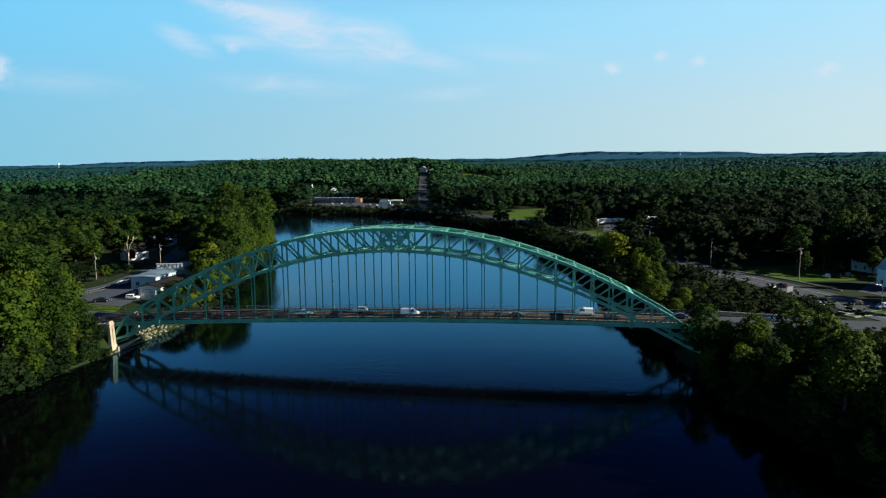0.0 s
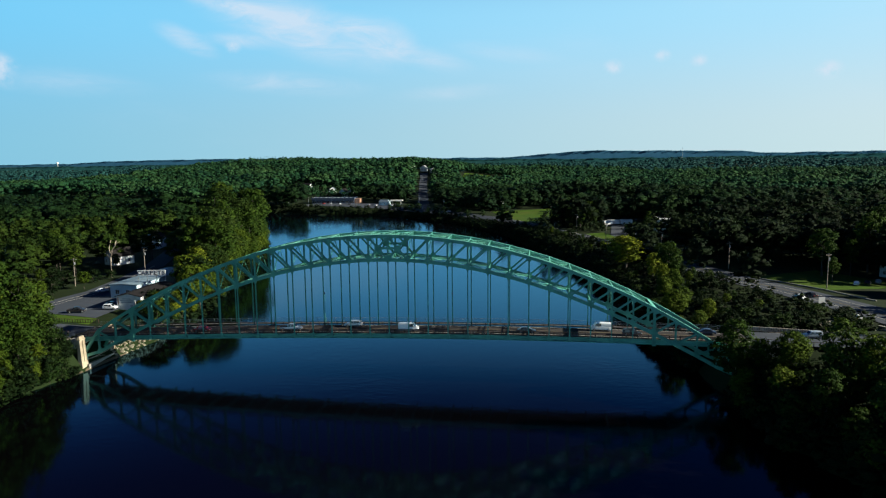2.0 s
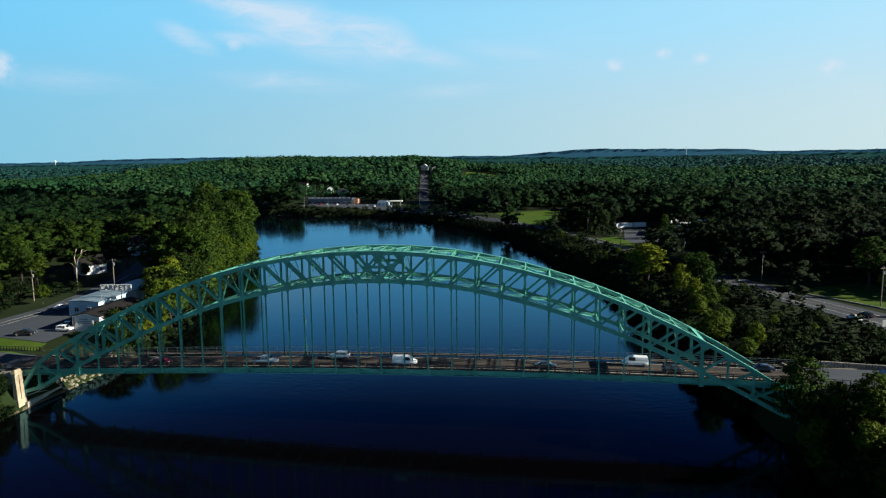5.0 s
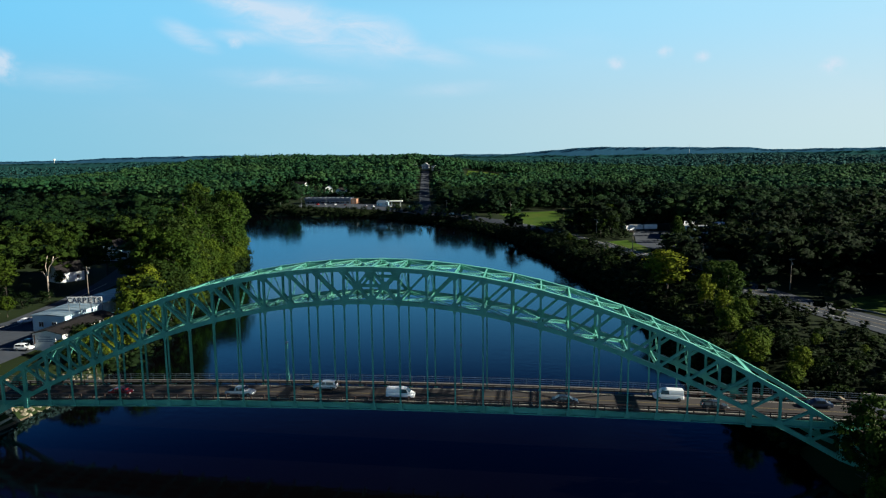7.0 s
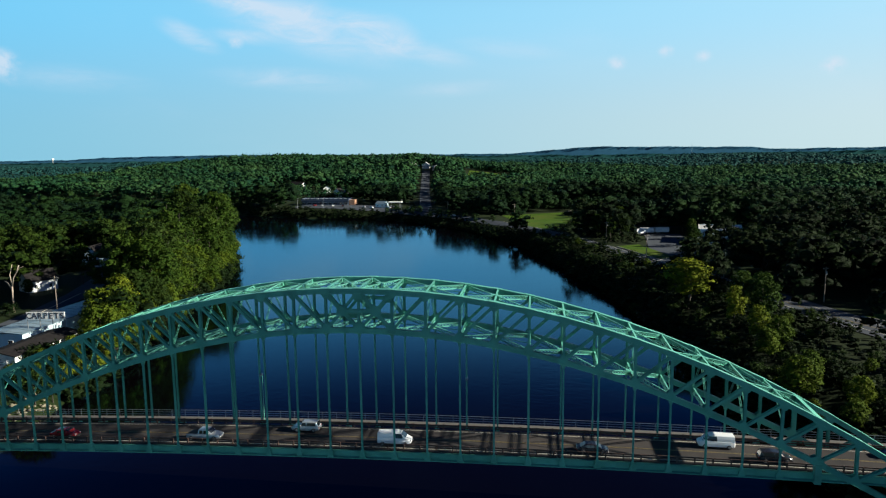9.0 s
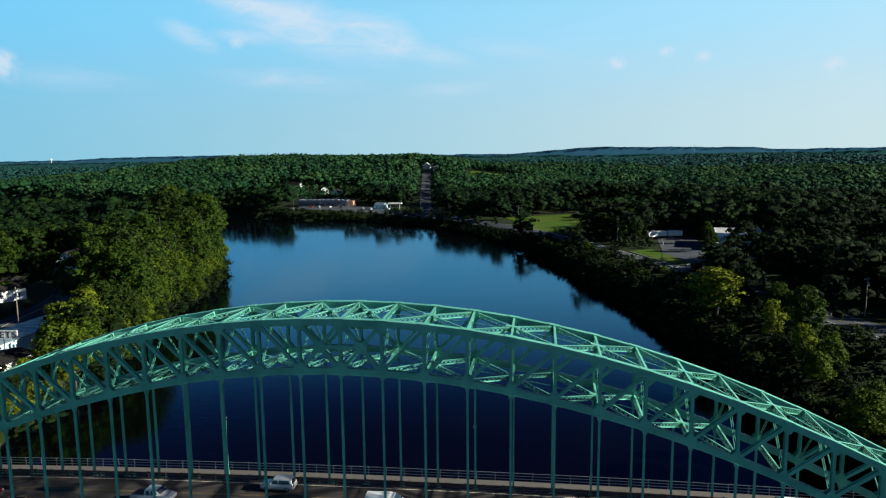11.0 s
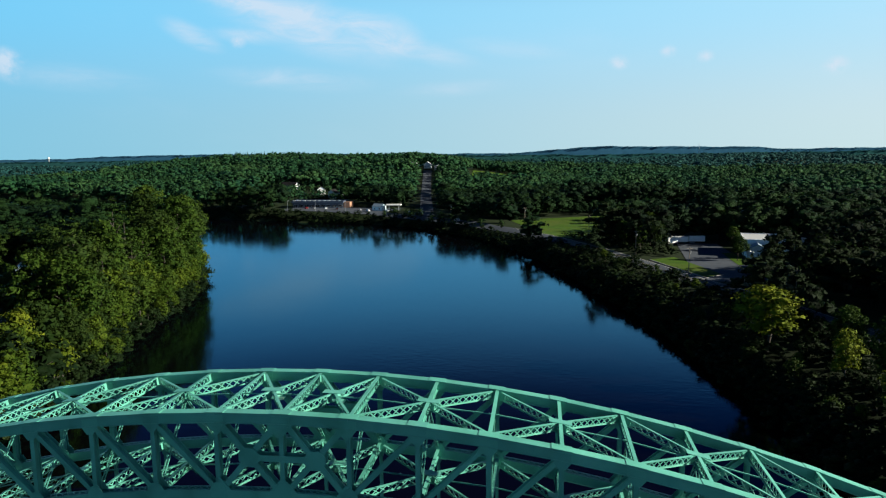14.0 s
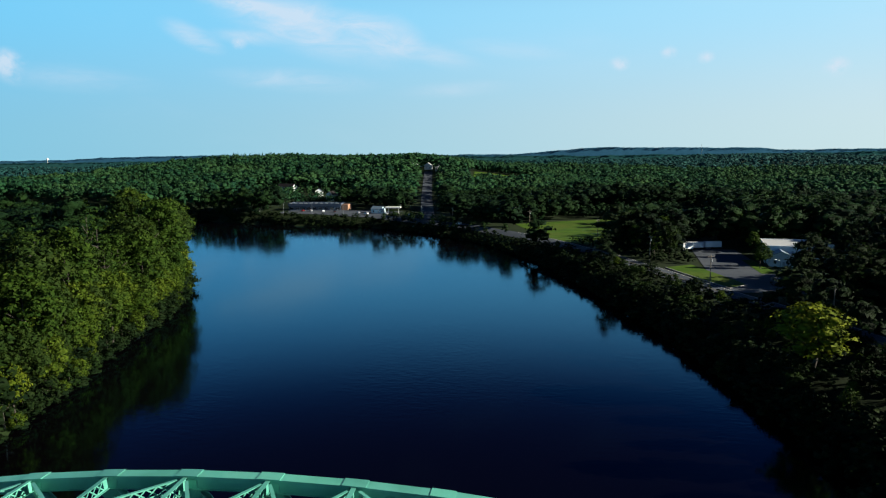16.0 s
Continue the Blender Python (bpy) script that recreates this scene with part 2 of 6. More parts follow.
WALKWAY = mat("pavement concrete", (0.26, 0.25, 0.24), 0.9, color2=(0.20, 0.195, 0.19), scale=0.9)
DARK_WALK = mat("dark walkway surface", (0.075, 0.072, 0.07), 0.9, color2=(0.10, 0.095, 0.09), scale=0.9)
STONE = mat("riprap stone", (0.20, 0.175, 0.125), 0.9, color2=(0.11, 0.105, 0.07), scale=1.2, obj=0.35, bump=0.05, bump_scale=2.5)
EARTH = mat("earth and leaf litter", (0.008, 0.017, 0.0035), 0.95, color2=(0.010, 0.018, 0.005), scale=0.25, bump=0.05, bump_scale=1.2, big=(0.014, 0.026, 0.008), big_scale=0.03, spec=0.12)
GRASS = mat("mown grass", (0.026, 0.066, 0.006), 0.9, color2=(0.056, 0.108, 0.009), scale=0.16, detail=8, bump=0.04, bump_scale=5, big=(0.062, 0.092, 0.014), big_scale=0.045, spec=0.08)
MUD = mat("muddy bank", (0.075, 0.055, 0.032), 0.85, color2=(0.040, 0.030, 0.018), scale=0.8, bump=0.05, bump_scale=2)
LEAF = foliage("broadleaf foliage", (0.030, 0.056, 0.0065), (0.014, 0.034, 0.0050))
LEAF_LIGHT = foliage("yellow-green foliage", (0.050, 0.078, 0.0070), (0.027, 0.052, 0.0055))
LEAF_YELLOW = foliage("bright yellow-green foliage", (0.084, 0.108, 0.008), (0.050, 0.080, 0.007))
LEAF_DARK = foliage("dark broadleaf foliage", (0.011, 0.026, 0.0055), (0.018, 0.033, 0.0055))
PINE = foliage("pine needles", (0.028, 0.052, 0.0070), (0.014, 0.034, 0.006), through_light=0.15)
# leaf colour darkened to hold the shade of the west-facing bank
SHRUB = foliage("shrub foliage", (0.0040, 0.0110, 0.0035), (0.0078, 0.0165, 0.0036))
# right-bank shade and left-bank sun are put into the next two canopy colours
SHADED_WOODS = foliage("shaded mixed canopy", (0.0026, 0.0086, 0.0042), (0.0062, 0.0140, 0.0045), patch=0.10, big=(0.0078, 0.0168, 0.0047), island=0.2, bump=0.7, bump_scale=2.0)
LIT_WOODS = foliage("sunlit mixed canopy", (0.0075, 0.0220, 0.0055), (0.0190, 0.0400, 0.0065), patch=0.10, big=(0.0240, 0.0460, 0.0065), island=0.2, bump=0.6, bump_scale=2.0)
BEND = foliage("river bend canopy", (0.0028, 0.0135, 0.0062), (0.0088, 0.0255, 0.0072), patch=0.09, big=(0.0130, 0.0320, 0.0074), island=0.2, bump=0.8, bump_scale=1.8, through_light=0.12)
# distance haze is mixed into the next two leaf colours as blue
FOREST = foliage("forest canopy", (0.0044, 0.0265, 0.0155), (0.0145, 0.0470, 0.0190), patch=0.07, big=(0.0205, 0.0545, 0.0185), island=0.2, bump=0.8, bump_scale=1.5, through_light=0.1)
HAZY_FOREST = foliage("hazy far forest canopy", (0.0080, 0.040, 0.0430), (0.0180, 0.061, 0.0530), patch=0.04, big=(0.0105, 0.048, 0.0490), island=0.15, bump=0.6, bump_scale=0.6, through_light=0.1)
BARK = mat("bark", (0.028, 0.023, 0.019), 0.9, color2=(0.045, 0.038, 0.031), scale=1.5, bump=0.03, bump_scale=6)
DEADWOOD = mat("bare pale wood", (0.36, 0.31, 0.25), 0.85, color2=(0.24, 0.20, 0.16), scale=1.5)
POLE_WOOD = mat("weathered pole wood", (0.19, 0.165, 0.14), 0.85, color2=(0.13, 0.11, 0.095), scale=1.0)
WHITE_WALL = mat("white painted siding", (0.74, 0.76, 0.77), 0.6, color2=(0.66, 0.69, 0.71), scale=0.6, bump=0.01, bump_scale=3)
BLUE_WALL = mat("pale blue siding", (0.46, 0.60, 0.68), 0.6, color2=(0.40, 0.54, 0.62), scale=0.6, bump=0.01, bump_scale=3)
GREY_WALL = mat("grey siding", (0.42, 0.44, 0.45), 0.7, color2=(0.36, 0.38, 0.40), scale=0.6)
BRICKISH = mat("orange brick wall", (0.34, 0.19, 0.12), 0.8, color2=(0.28, 0.15, 0.10), scale=0.8)
ROOF_DARK = mat("dark shingles", (0.012, 0.011, 0.012), 0.95, color2=(0.020, 0.019, 0.020), scale=0.8, bump=0.02, bump_scale=4, spec=0.1)
ROOF_BLUE = mat("pale metal roof", (0.210, 0.280, 0.330), 0.45, 0.2, color2=(0.17, 0.24, 0.29), scale=0.4)
ROOF_NAVY = mat("navy mansard roof", (0.035, 0.055, 0.095), 0.7, color2=(0.05, 0.07, 0.11), scale=0.6)
TRIM_WHITE = mat("white trim", (0.78, 0.78, 0.76), 0.6, color2=(0.70, 0.70, 0.68), scale=1.0)
LETTER = mat("dark lettering", (0.03, 0.035, 0.06), 0.6)
LETTER_GREY = mat("grey lettering", (0.22, 0.27, 0.32), 0.6)
GLASS = mat("dark window glass", (0.015, 0.02, 0.025), 0.06, spec=0.7)
RUBBER = mat("tyre rubber", (0.02, 0.02, 0.021), 0.85)
RIM = mat("alloy rim", (0.45, 0.46, 0.47), 0.35, 0.8)
LAMP_GLASS = mat("headlamp glass", (0.62, 0.64, 0.64), 0.15, spec=0.8)
TAIL = mat("red tail lamp", (0.30, 0.012, 0.012), 0.25)
PAINTS = {
    "white": mat("white car paint", (0.74, 0.77, 0.80), 0.25, color2=(0.70, 0.73, 0.76), scale=1.0),
    "silver": mat("silver car paint", (0.42, 0.45, 0.48), 0.28, 0.5, color2=(0.38, 0.41, 0.44), scale=1.0),
    "black": mat("black car paint", (0.010, 0.010, 0.013), 0.22, color2=(0.016, 0.015, 0.018), scale=1.0),
    "red": mat("dark red car paint", (0.16, 0.010, 0.014), 0.25, color2=(0.13, 0.01, 0.012), scale=1.0),
    "navy": mat("dark blue car paint", (0.018, 0.030, 0.062), 0.25, color2=(0.014, 0.024, 0.05), scale=1.0),
}

# river water: dark, clear, lightly rippled in patches
WATER = bpy.data.materials.new("river water")
WATER.use_nodes = True
_t = WATER.node_tree
_t.nodes.remove(_t.nodes["Principled BSDF"])
_deep = _t.nodes.new("ShaderNodeBsdfDiffuse")
_deep.inputs["Color"].default_value = (0.0010, 0.0008, 0.0012, 1)
_gloss = _t.nodes.new("ShaderNodeBsdfGlossy")
_gloss.inputs["Color"].default_value = (0.34, 0.74, 1.0, 1)
_gloss.inputs["Roughness"].default_value = 0.08
_fres = _t.nodes.new("ShaderNodeFresnel")
_fres.inputs["IOR"].default_value = 1.333
_skin = _t.nodes.new("ShaderNodeMixShader")
_t.links.new(_fres.outputs[0], _skin.inputs[0])
_t.links.new(_deep.outputs[0], _skin.inputs[1])
_t.links.new(_gloss.outputs[0], _skin.inputs[2])
_t.links.new(_skin.outputs[0], _t.nodes["Material Output"].inputs["Surface"])
_g = _t.nodes.new("ShaderNodeNewGeometry")


def _wave(scale, stretch, detail):
    mp = _t.nodes.new("ShaderNodeMapping")
    mp.inputs["Scale"].default_value = stretch
    mp.inputs["Rotation"].default_value = (0, 0, 0.35)
    _t.links.new(_g.outputs["Position"], mp.inputs["Vector"])
    n = _t.nodes.new("ShaderNodeTexNoise")
    n.inputs["Scale"].default_value = scale
    n.inputs["Detail"].default_value = detail
    _t.links.new(mp.outputs[0], n.inputs["Vector"])
    return n.outputs["Fac"]


_patch = _t.nodes.new("ShaderNodeMapRange")
_patch.inputs["From Min"].default_value, _patch.inputs["From Max"].default_value = 0.40, 0.66
_patch.inputs["To Min"].default_value, _patch.inputs["To Max"].default_value = 0.25, 1.0
_t.links.new(_wave(0.022, (1, 1, 1), 3.0), _patch.inputs["Value"])
_mul = _t.nodes.new("ShaderNodeMath")
_mul.operation = "MULTIPLY"
_t.links.new(_patch.outputs[0], _mul.inputs[0])
_t.links.new(_wave(0.55, (0.8, 1.5, 1), 3.0), _mul.inputs[1])
_b = _t.nodes.new("ShaderNodeBump")
_b.inputs["Strength"].default_value = 1.0
_b.inputs["Distance"].default_value = 0.024
_t.links.new(_mul.outputs[0], _b.inputs["Height"])
for _n in (_gloss, _fres):
    _t.links.new(_b.outputs[0], _n.inputs["Normal"])

# the blue in both ridge colours stands for haze over the distance
NEAR_HILLS = mat("hazy far canopy", (0.010, 0.046, 0.050), 1.0, color2=(0.018, 0.062, 0.060), scale=0.03, spec=0.0)
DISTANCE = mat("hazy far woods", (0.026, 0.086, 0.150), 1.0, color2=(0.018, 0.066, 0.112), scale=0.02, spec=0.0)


# ---- mesh helpers ----
class Geo:
    """Collects vertices and faces for one mesh."""

    def __init__(self):
        self.v, self.f = [], []

    def add(self, verts, faces):
        n = len(self.v)
        self.v.extend(tuple(p) for p in verts)
        self.f.extend(tuple(i + n for i in face) for face in faces)
        return self

    def hexa(self, c):
        """Eight corners: four below in turn, four above in turn."""
        return self.add(c, [(3, 2, 1, 0), (4, 5, 6, 7), (0, 1, 5, 4), (1, 2, 6, 5), (2, 3, 7, 6), (3, 0, 4, 7)])

    def box(self, x0, x1, y0, y1, z0, z1):
        return self.hexa([(x0, y0, z0), (x1, y0, z0), (x1, y1, z0), (x0, y1, z0), (x0, y0, z1), (x1, y0, z1), (x1, y1, z1), (x0, y1, z1)])

    def beam(self, a, b, w, h, up=(0, 0, 1), caps=True):
        """A bar from a to b, w wide sideways and h high along up."""
        a, b = Vector(a), Vector(b)
        d = (b - a).normalized()
        s = d.cross(Vector(up))
        if s.length < 1e-4:
            s = d.cross(Vector((1, 0, 0)))
        s = s.normalized() * (w / 2)
        u = s.cross(d).normalized() * (h / 2)
        c = [a - s - u, a + s - u, a + s + u, a - s + u, b - s - u, b + s - u, b + s + u, b - s + u]
        f = [(0, 1, 5, 4), (1, 2, 6, 5), (2, 3, 7, 6), (3, 0, 4, 7)]
        if caps:
            f += [(3, 2, 1, 0), (4, 5, 6, 7)]
        return self.add(c, f)

    def tube(self, pts, radii, sides=8, cap=True):
        """A round bar through points with a radius at each."""
        rings = []
        for i, p in enumerate(pts):
            p = Vector(p)
            d = (Vector(pts[min(i + 1, len(pts) - 1)]) - Vector(pts[max(i - 1, 0)])).normalized()
            s = d.cross(Vector((0, 0, 1)))
            if s.length < 1e-3:
                s = Vector((1, 0, 0))
            s.normalize()
            u = s.cross(d)
            rings.append([p + (s * math.cos(q) + u * math.sin(q)) * radii[i] for q in (2 * math.pi * k / sides for k in range(sides))])
        verts = [p for r in rings for p in r]
        faces = []
        for i in range(len(rings) - 1):
            for k in range(sides):
                j = (k + 1) % sides
                faces.append((i * sides + k, i * sides + j, (i + 1) * sides + j, (i + 1) * sides + k))
        if cap:
            faces += [tuple(reversed(range(sides))), tuple(range((len(rings) - 1) * sides, len(rings) * sides))]
        return self.add(verts, faces)

    def prism(self, poly, y0, y1):
        """A polygon in x, z drawn out along y."""
        n = len(poly)
        verts = [(x, y0, z) for x, z in poly] + [(x, y1, z) for x, z in poly]
        faces = [tuple(range(n)), tuple(reversed(range(n, 2 * n)))]
        faces += [((i + 1) % n, i, n + i, n + (i + 1) % n) for i in range(n)]
        return self.add(verts, faces)

    def laced(self, a, b, w, h, up=(0, 0, 1), step=0.60, bar=0.072, tie=0.42):
        """A built-up strut: two angle flanges, crossed lacing bars between them and solid tie plates at both ends."""
        a, b = Vector(a), Vector(b)
        d = b - a
        length = d.length
        d.normalize()
        s = d.cross(Vector(up)).normalized()
        u = s.cross(d).normalized()
        for q in (-1, 1):
            self.beam(a + u * (q * h / 2), b + u * (q * h / 2), w, 0.022, u)
            o = u * (q * (h / 2 - 0.05))
            self.beam(a + o, b + o, 0.03, 0.09, u, caps=False)
        for p, q in ((a, a + d * tie), (b - d * tie, b)):
            self.beam(p, q, 0.036, h - 0.18, u)
        run = length - 2 * tie
        n = max(2, round(run / step))
        for i in range(n):
            p, q = a + d * (tie + run * i / n), a + d * (tie + run * (i + 1) / n)
            for lo, hi, o in ((-1, 1, 0.014), (1, -1, -0.014)):
                self.beam(p + u * (lo * (h / 2 - 0.05)) + s * o, q + u * (hi * (h / 2 - 0.05)) + s * o, 0.016, bar, u, caps=False)
        return self

    def mesh(self, name, smooth=False):
        me = bpy.data.meshes.new(name)
        me.from_pydata(self.v, [], self.f)
        me.update()
        if smooth:
            me.polygons.foreach_set("use_smooth", [True] * len(me.polygons))
        return me


def mesh_np(name, verts, faces, normals=None):
    """A mesh from arrays: verts n x 3, faces n x 3 or n x 4, and the way each corner faces where leaves are soft."""
    me = bpy.data.meshes.new(name)
    k = faces.shape[1]
    me.vertices.add(len(verts))
    me.vertices.foreach_set("co", np.ascontiguousarray(verts, dtype=np.float32).ravel())
    me.loops.add(faces.size)
    me.loops.foreach_set("vertex_index", np.ascontiguousarray(faces, dtype=np.int32).ravel())
    me.polygons.add(len(faces))
    me.polygons.foreach_set("loop_start", np.arange(0, faces.size, k, dtype=np.int32))
    me.update(calc_edges=True)
    if normals is not None:
        me.polygons.foreach_set("use_smooth", np.ones(len(faces), bool))
        me.normals_split_custom_set_from_vertices(np.ascontiguousarray(normals, dtype=np.float32))
    return me


def part(name, geo, material, parent=None, label="", smooth=False):
    """One mesh object under a thing or a part."""
    me = geo if isinstance(geo, bpy.types.Mesh) else geo.mesh(name, smooth)
    if not me.materials:
        me.materials.append(material)
    ob = new(name, me)
    if parent is not None:
        ob.parent = parent
    if label:
        ob["label"] = label
    return ob


def thing(name, m, label, category, group="", kind=""):
    """An empty that holds the parts of a thing."""
    ob = new(name)
    ob.empty_display_size = 0.5
    ob.matrix_world = m
    return tagged(ob, label, category, group, kind)


# ---- the lie of the land ----
WATER_Z = -0.7
LEFT_SHORE = [(-100, -420), (-92, -200), (-88, -90), (-85, -38), (-84.2, -23), (-81.8, -13), (-80.2, -4), (-79.4, 6), (-78.6, 18), (-77.5, 31), (-82, 65), (-87, 86), (-92, 109),
              (-102, 144), (-105, 162), (-109, 187), (-119, 214), (-140, 255), (-185, 320), (-250, 380), (-350, 425), (-520, 455), (-900, 480)]
FAR_SHORE = [(-900, 640), (-500, 590), (-340, 540), (-276, 514), (-217, 494), (-168, 477), (-113, 470), (-70, 444), (-25, 391), (11, 322), (26, 275), (38.5, 229),
             (48.5, 192), (57, 155), (60.5, 130), (63.5, 108), (67, 90), (66, 60), (68.5, 41), (76, 19), (79, -4), (82, -31), (91, -52), (100, -100), (108, -200), (115, -420)]
RIVER = np.array(LEFT_SHORE + FAR_SHORE, float)


def shore_distance(x, y):
    """Metres to the river's edge, positive on land, for arrays."""
    x, y = np.asarray(x, float), np.asarray(y, float)
    best = np.full(x.shape, 1e9)
    inside = np.zeros(x.shape, bool)
    for (ax, ay), (bx, by) in zip(RIVER, np.roll(RIVER, -1, 0)):
        dx, dy = bx - ax, by - ay
        s = np.clip(((x - ax) * dx + (y - ay) * dy) / (dx * dx + dy * dy), 0, 1)
        best = np.minimum(best, np.hypot(x - ax - s * dx, y - ay - s * dy))
        cross = (ay > y) != (by > y)
        with np.errstate(divide="ignore", invalid="ignore"):
            at = ax + (y - ay) * dx / (dy if dy else 1e-9)
        inside ^= cross & (x < at)
    return np.where(inside, -best, best)


def smooth_step(lo, hi, v):
    s = np.clip((v - lo) / (hi - lo), 0, 1)
    return s * s * (3 - 2 * s)


def ground_z(x, y):
    """Height of the land, for arrays."""
    x, y = np.asarray(x, float), np.asarray(y, float)
    d = shore_distance(x, y)
    base = 6.2 + 3.0 * np.exp(-(((x - 135) / 60) ** 2) - ((y - 20) / 75) ** 2)
    # the road's embankment at both bridge ends
    bank = np.exp(-(((y - 5) / 11) ** 4))
    base = np.where(x < -60, base + (8.3 - base) * bank * smooth_step(-175, -110, x), base)
    base = np.where(x > 60, base + (10.1 - base) * bank * smooth_step(150, 112, x), base)
    base = base + 31 * np.exp(-(((x + 345) / 300) ** 4) - ((y - 1060) / 300) ** 2)
    base = base + 8 * np.exp(-(((x + 38) / 80) ** 2) - ((y - 935) / 70) ** 2)
    base = base + 8 * smooth_step(650, 2200, y) + 9 * np.exp(-(((x - 420) / 500) ** 2) - ((y - 1500) / 420) ** 2)
    base = base + 7 * smooth_step(170, 700, x) * smooth_step(-100, 200, y)
    base = base + 8.5 * np.sin(x / 120 + 0.6) * np.sin(y / 170 + 0.4) * smooth_step(200, 600, d) * smooth_step(2600, 1500, y)
    base = base + 1.2 * np.sin(x / 61 + 1.3) * np.sin(y / 53) * smooth_step(40, 160, d)
    lo = -3.0
    step = 0.72 * smooth_step(-1.5, 6.0, d) + 0.28 * smooth_step(2, 22, d)
    return lo + (base - lo) * step


def gz(x, y):
    return float(ground_z(np.array([x]), np.array([y]))[0])


# one sheet of ground to the horizon, finer near the bridge
def spread(n, near, far):
    u = np.linspace(-1, 1, n)
    return near * u + (far - near) * np.sign(u) * np.abs(u) ** 4


GX, GY = spread(241, 520, 4600), 150 + spread(251, 560, 4300)
mx, my = np.meshgrid(GX, GY)
mz = ground_z(mx, my)
gv = np.stack([mx, my, mz], -1).reshape(-1, 3)
ii = np.arange(len(gv)).reshape(len(GY), len(GX))
gf = np.stack([ii[:-1, :-1], ii[:-1, 1:], ii[1:, 1:], ii[1:, :-1]], -1).reshape(-1, 4)
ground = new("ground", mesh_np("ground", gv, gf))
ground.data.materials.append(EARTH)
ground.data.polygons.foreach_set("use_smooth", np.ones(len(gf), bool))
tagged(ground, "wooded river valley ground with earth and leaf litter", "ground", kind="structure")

water = new("water", Geo().add([(-1000, -600, WATER_Z), (700, -600, WATER_Z), (700, 700, WATER_Z), (-1000, 700, WATER_Z)], [(0, 1, 2, 3)]).mesh("water"))
water.data.materials.append(WATER)
tagged(water, "dark calm river water reflecting the sky", "river", kind="structure")


def ribbon(name, line, width, material, lift, label, category="road", kind="structure", step=4.0, parent=None, offset=0.0):
    """A strip laid along a line of x, y or x, y, z points, on the ground where no height is given."""
    pts = []
    for a, b in zip(line, line[1:]):
        n = max(1, int(math.hypot(b[0] - a[0], b[1] - a[1]) / step))
        for i in range(n):
            pts.append(tuple(p + (q - p) * i / n for p, q in zip(a, b)))
    pts.append(tuple(line[-1]))
    g = Geo()
    cols = max(2, int(width / 3) + 1)
    rows_ = []
    for i, p in enumerate(pts):
        q0, q1 = pts[max(i - 1, 0)], pts[min(i + 1, len(pts) - 1)]
        d = Vector((q1[0] - q0[0], q1[1] - q0[1], 0)).normalized()
        s = Vector((d.y, -d.x, 0))
        row = []
        for c in range(cols):
            o = offset + width * (c / (cols - 1) - 0.5)
            x, y = p[0] + s.x * o, p[1] + s.y * o
            row.append((x, y, p[2] + lift if len(p) > 2 else None))
        rows_.append(row)
    verts = [p for r in rows_ for p in r]
    if len(line[0]) < 3:
        zs = ground_z([p[0] for p in verts], [p[1] for p in verts])
        verts = [(p[0], p[1], z + lift) for p, z in zip(verts, zs)]
    faces = [(i * cols + c, i * cols + c + 1, (i + 1) * cols + c + 1, (i + 1) * cols + c) for i in range(len(rows_) - 1) for c in range(cols - 1)]
    faces = [tuple(reversed(f)) for f in faces]
    ob = part(name, Geo().add(verts, faces), material, parent)
    if parent is None:
        tagged(ob, label, category, kind=kind)
    return ob


def patch(name, corners, material, lift, label, category, kind="structure", cell=4.0):
    """A four-cornered patch of surface draped on the ground."""
    a, b, c, d = [Vector((*p, 0)) for p in corners]
    nu = max(2, int(max((b - a).length, (c - d).length) / cell))
    nv = max(2, int(max((d - a).length, (c - b).length) / cell))
    verts = []
    for j in range(nv + 1):
        for i in range(nu + 1):
            p = a.lerp(b, i / nu).lerp(d.lerp(c, i / nu), j / nv)
            verts.append((p.x, p.y))
    verts = [(*p, z + lift) for p, z in zip(verts, ground_z([p[0] for p in verts], [p[1] for p in verts]))]
    faces = [(j * (nu + 1) + i, j * (nu + 1) + i + 1, (j + 1) * (nu + 1) + i + 1, (j + 1) * (nu + 1) + i) for j in range(nv) for i in range(nu)]
    ob = part(name, Geo().add(verts, faces), material)
    return tagged(ob, label, category, kind=kind)


# ---- the arch bridge ----
PANEL, FAR_Y, HALF = 4.9, 9.3, 17
END_X, END_Z = 83.0, 2.4


def top_z(k):
    return 35.55 - 0.0998 * k * k


def low_z(k):
    return 29.0 - 0.1108 * k * k + 5e-5 * k**4 + 0.02 * k


def sill_z(x):
    """Underside of the deck's edge girder."""
    k = x / PANEL
    return 9.95 + 0.08 * k - 0.0055 * k * k


def road_z(x):
    return sill_z(x) + 0.95


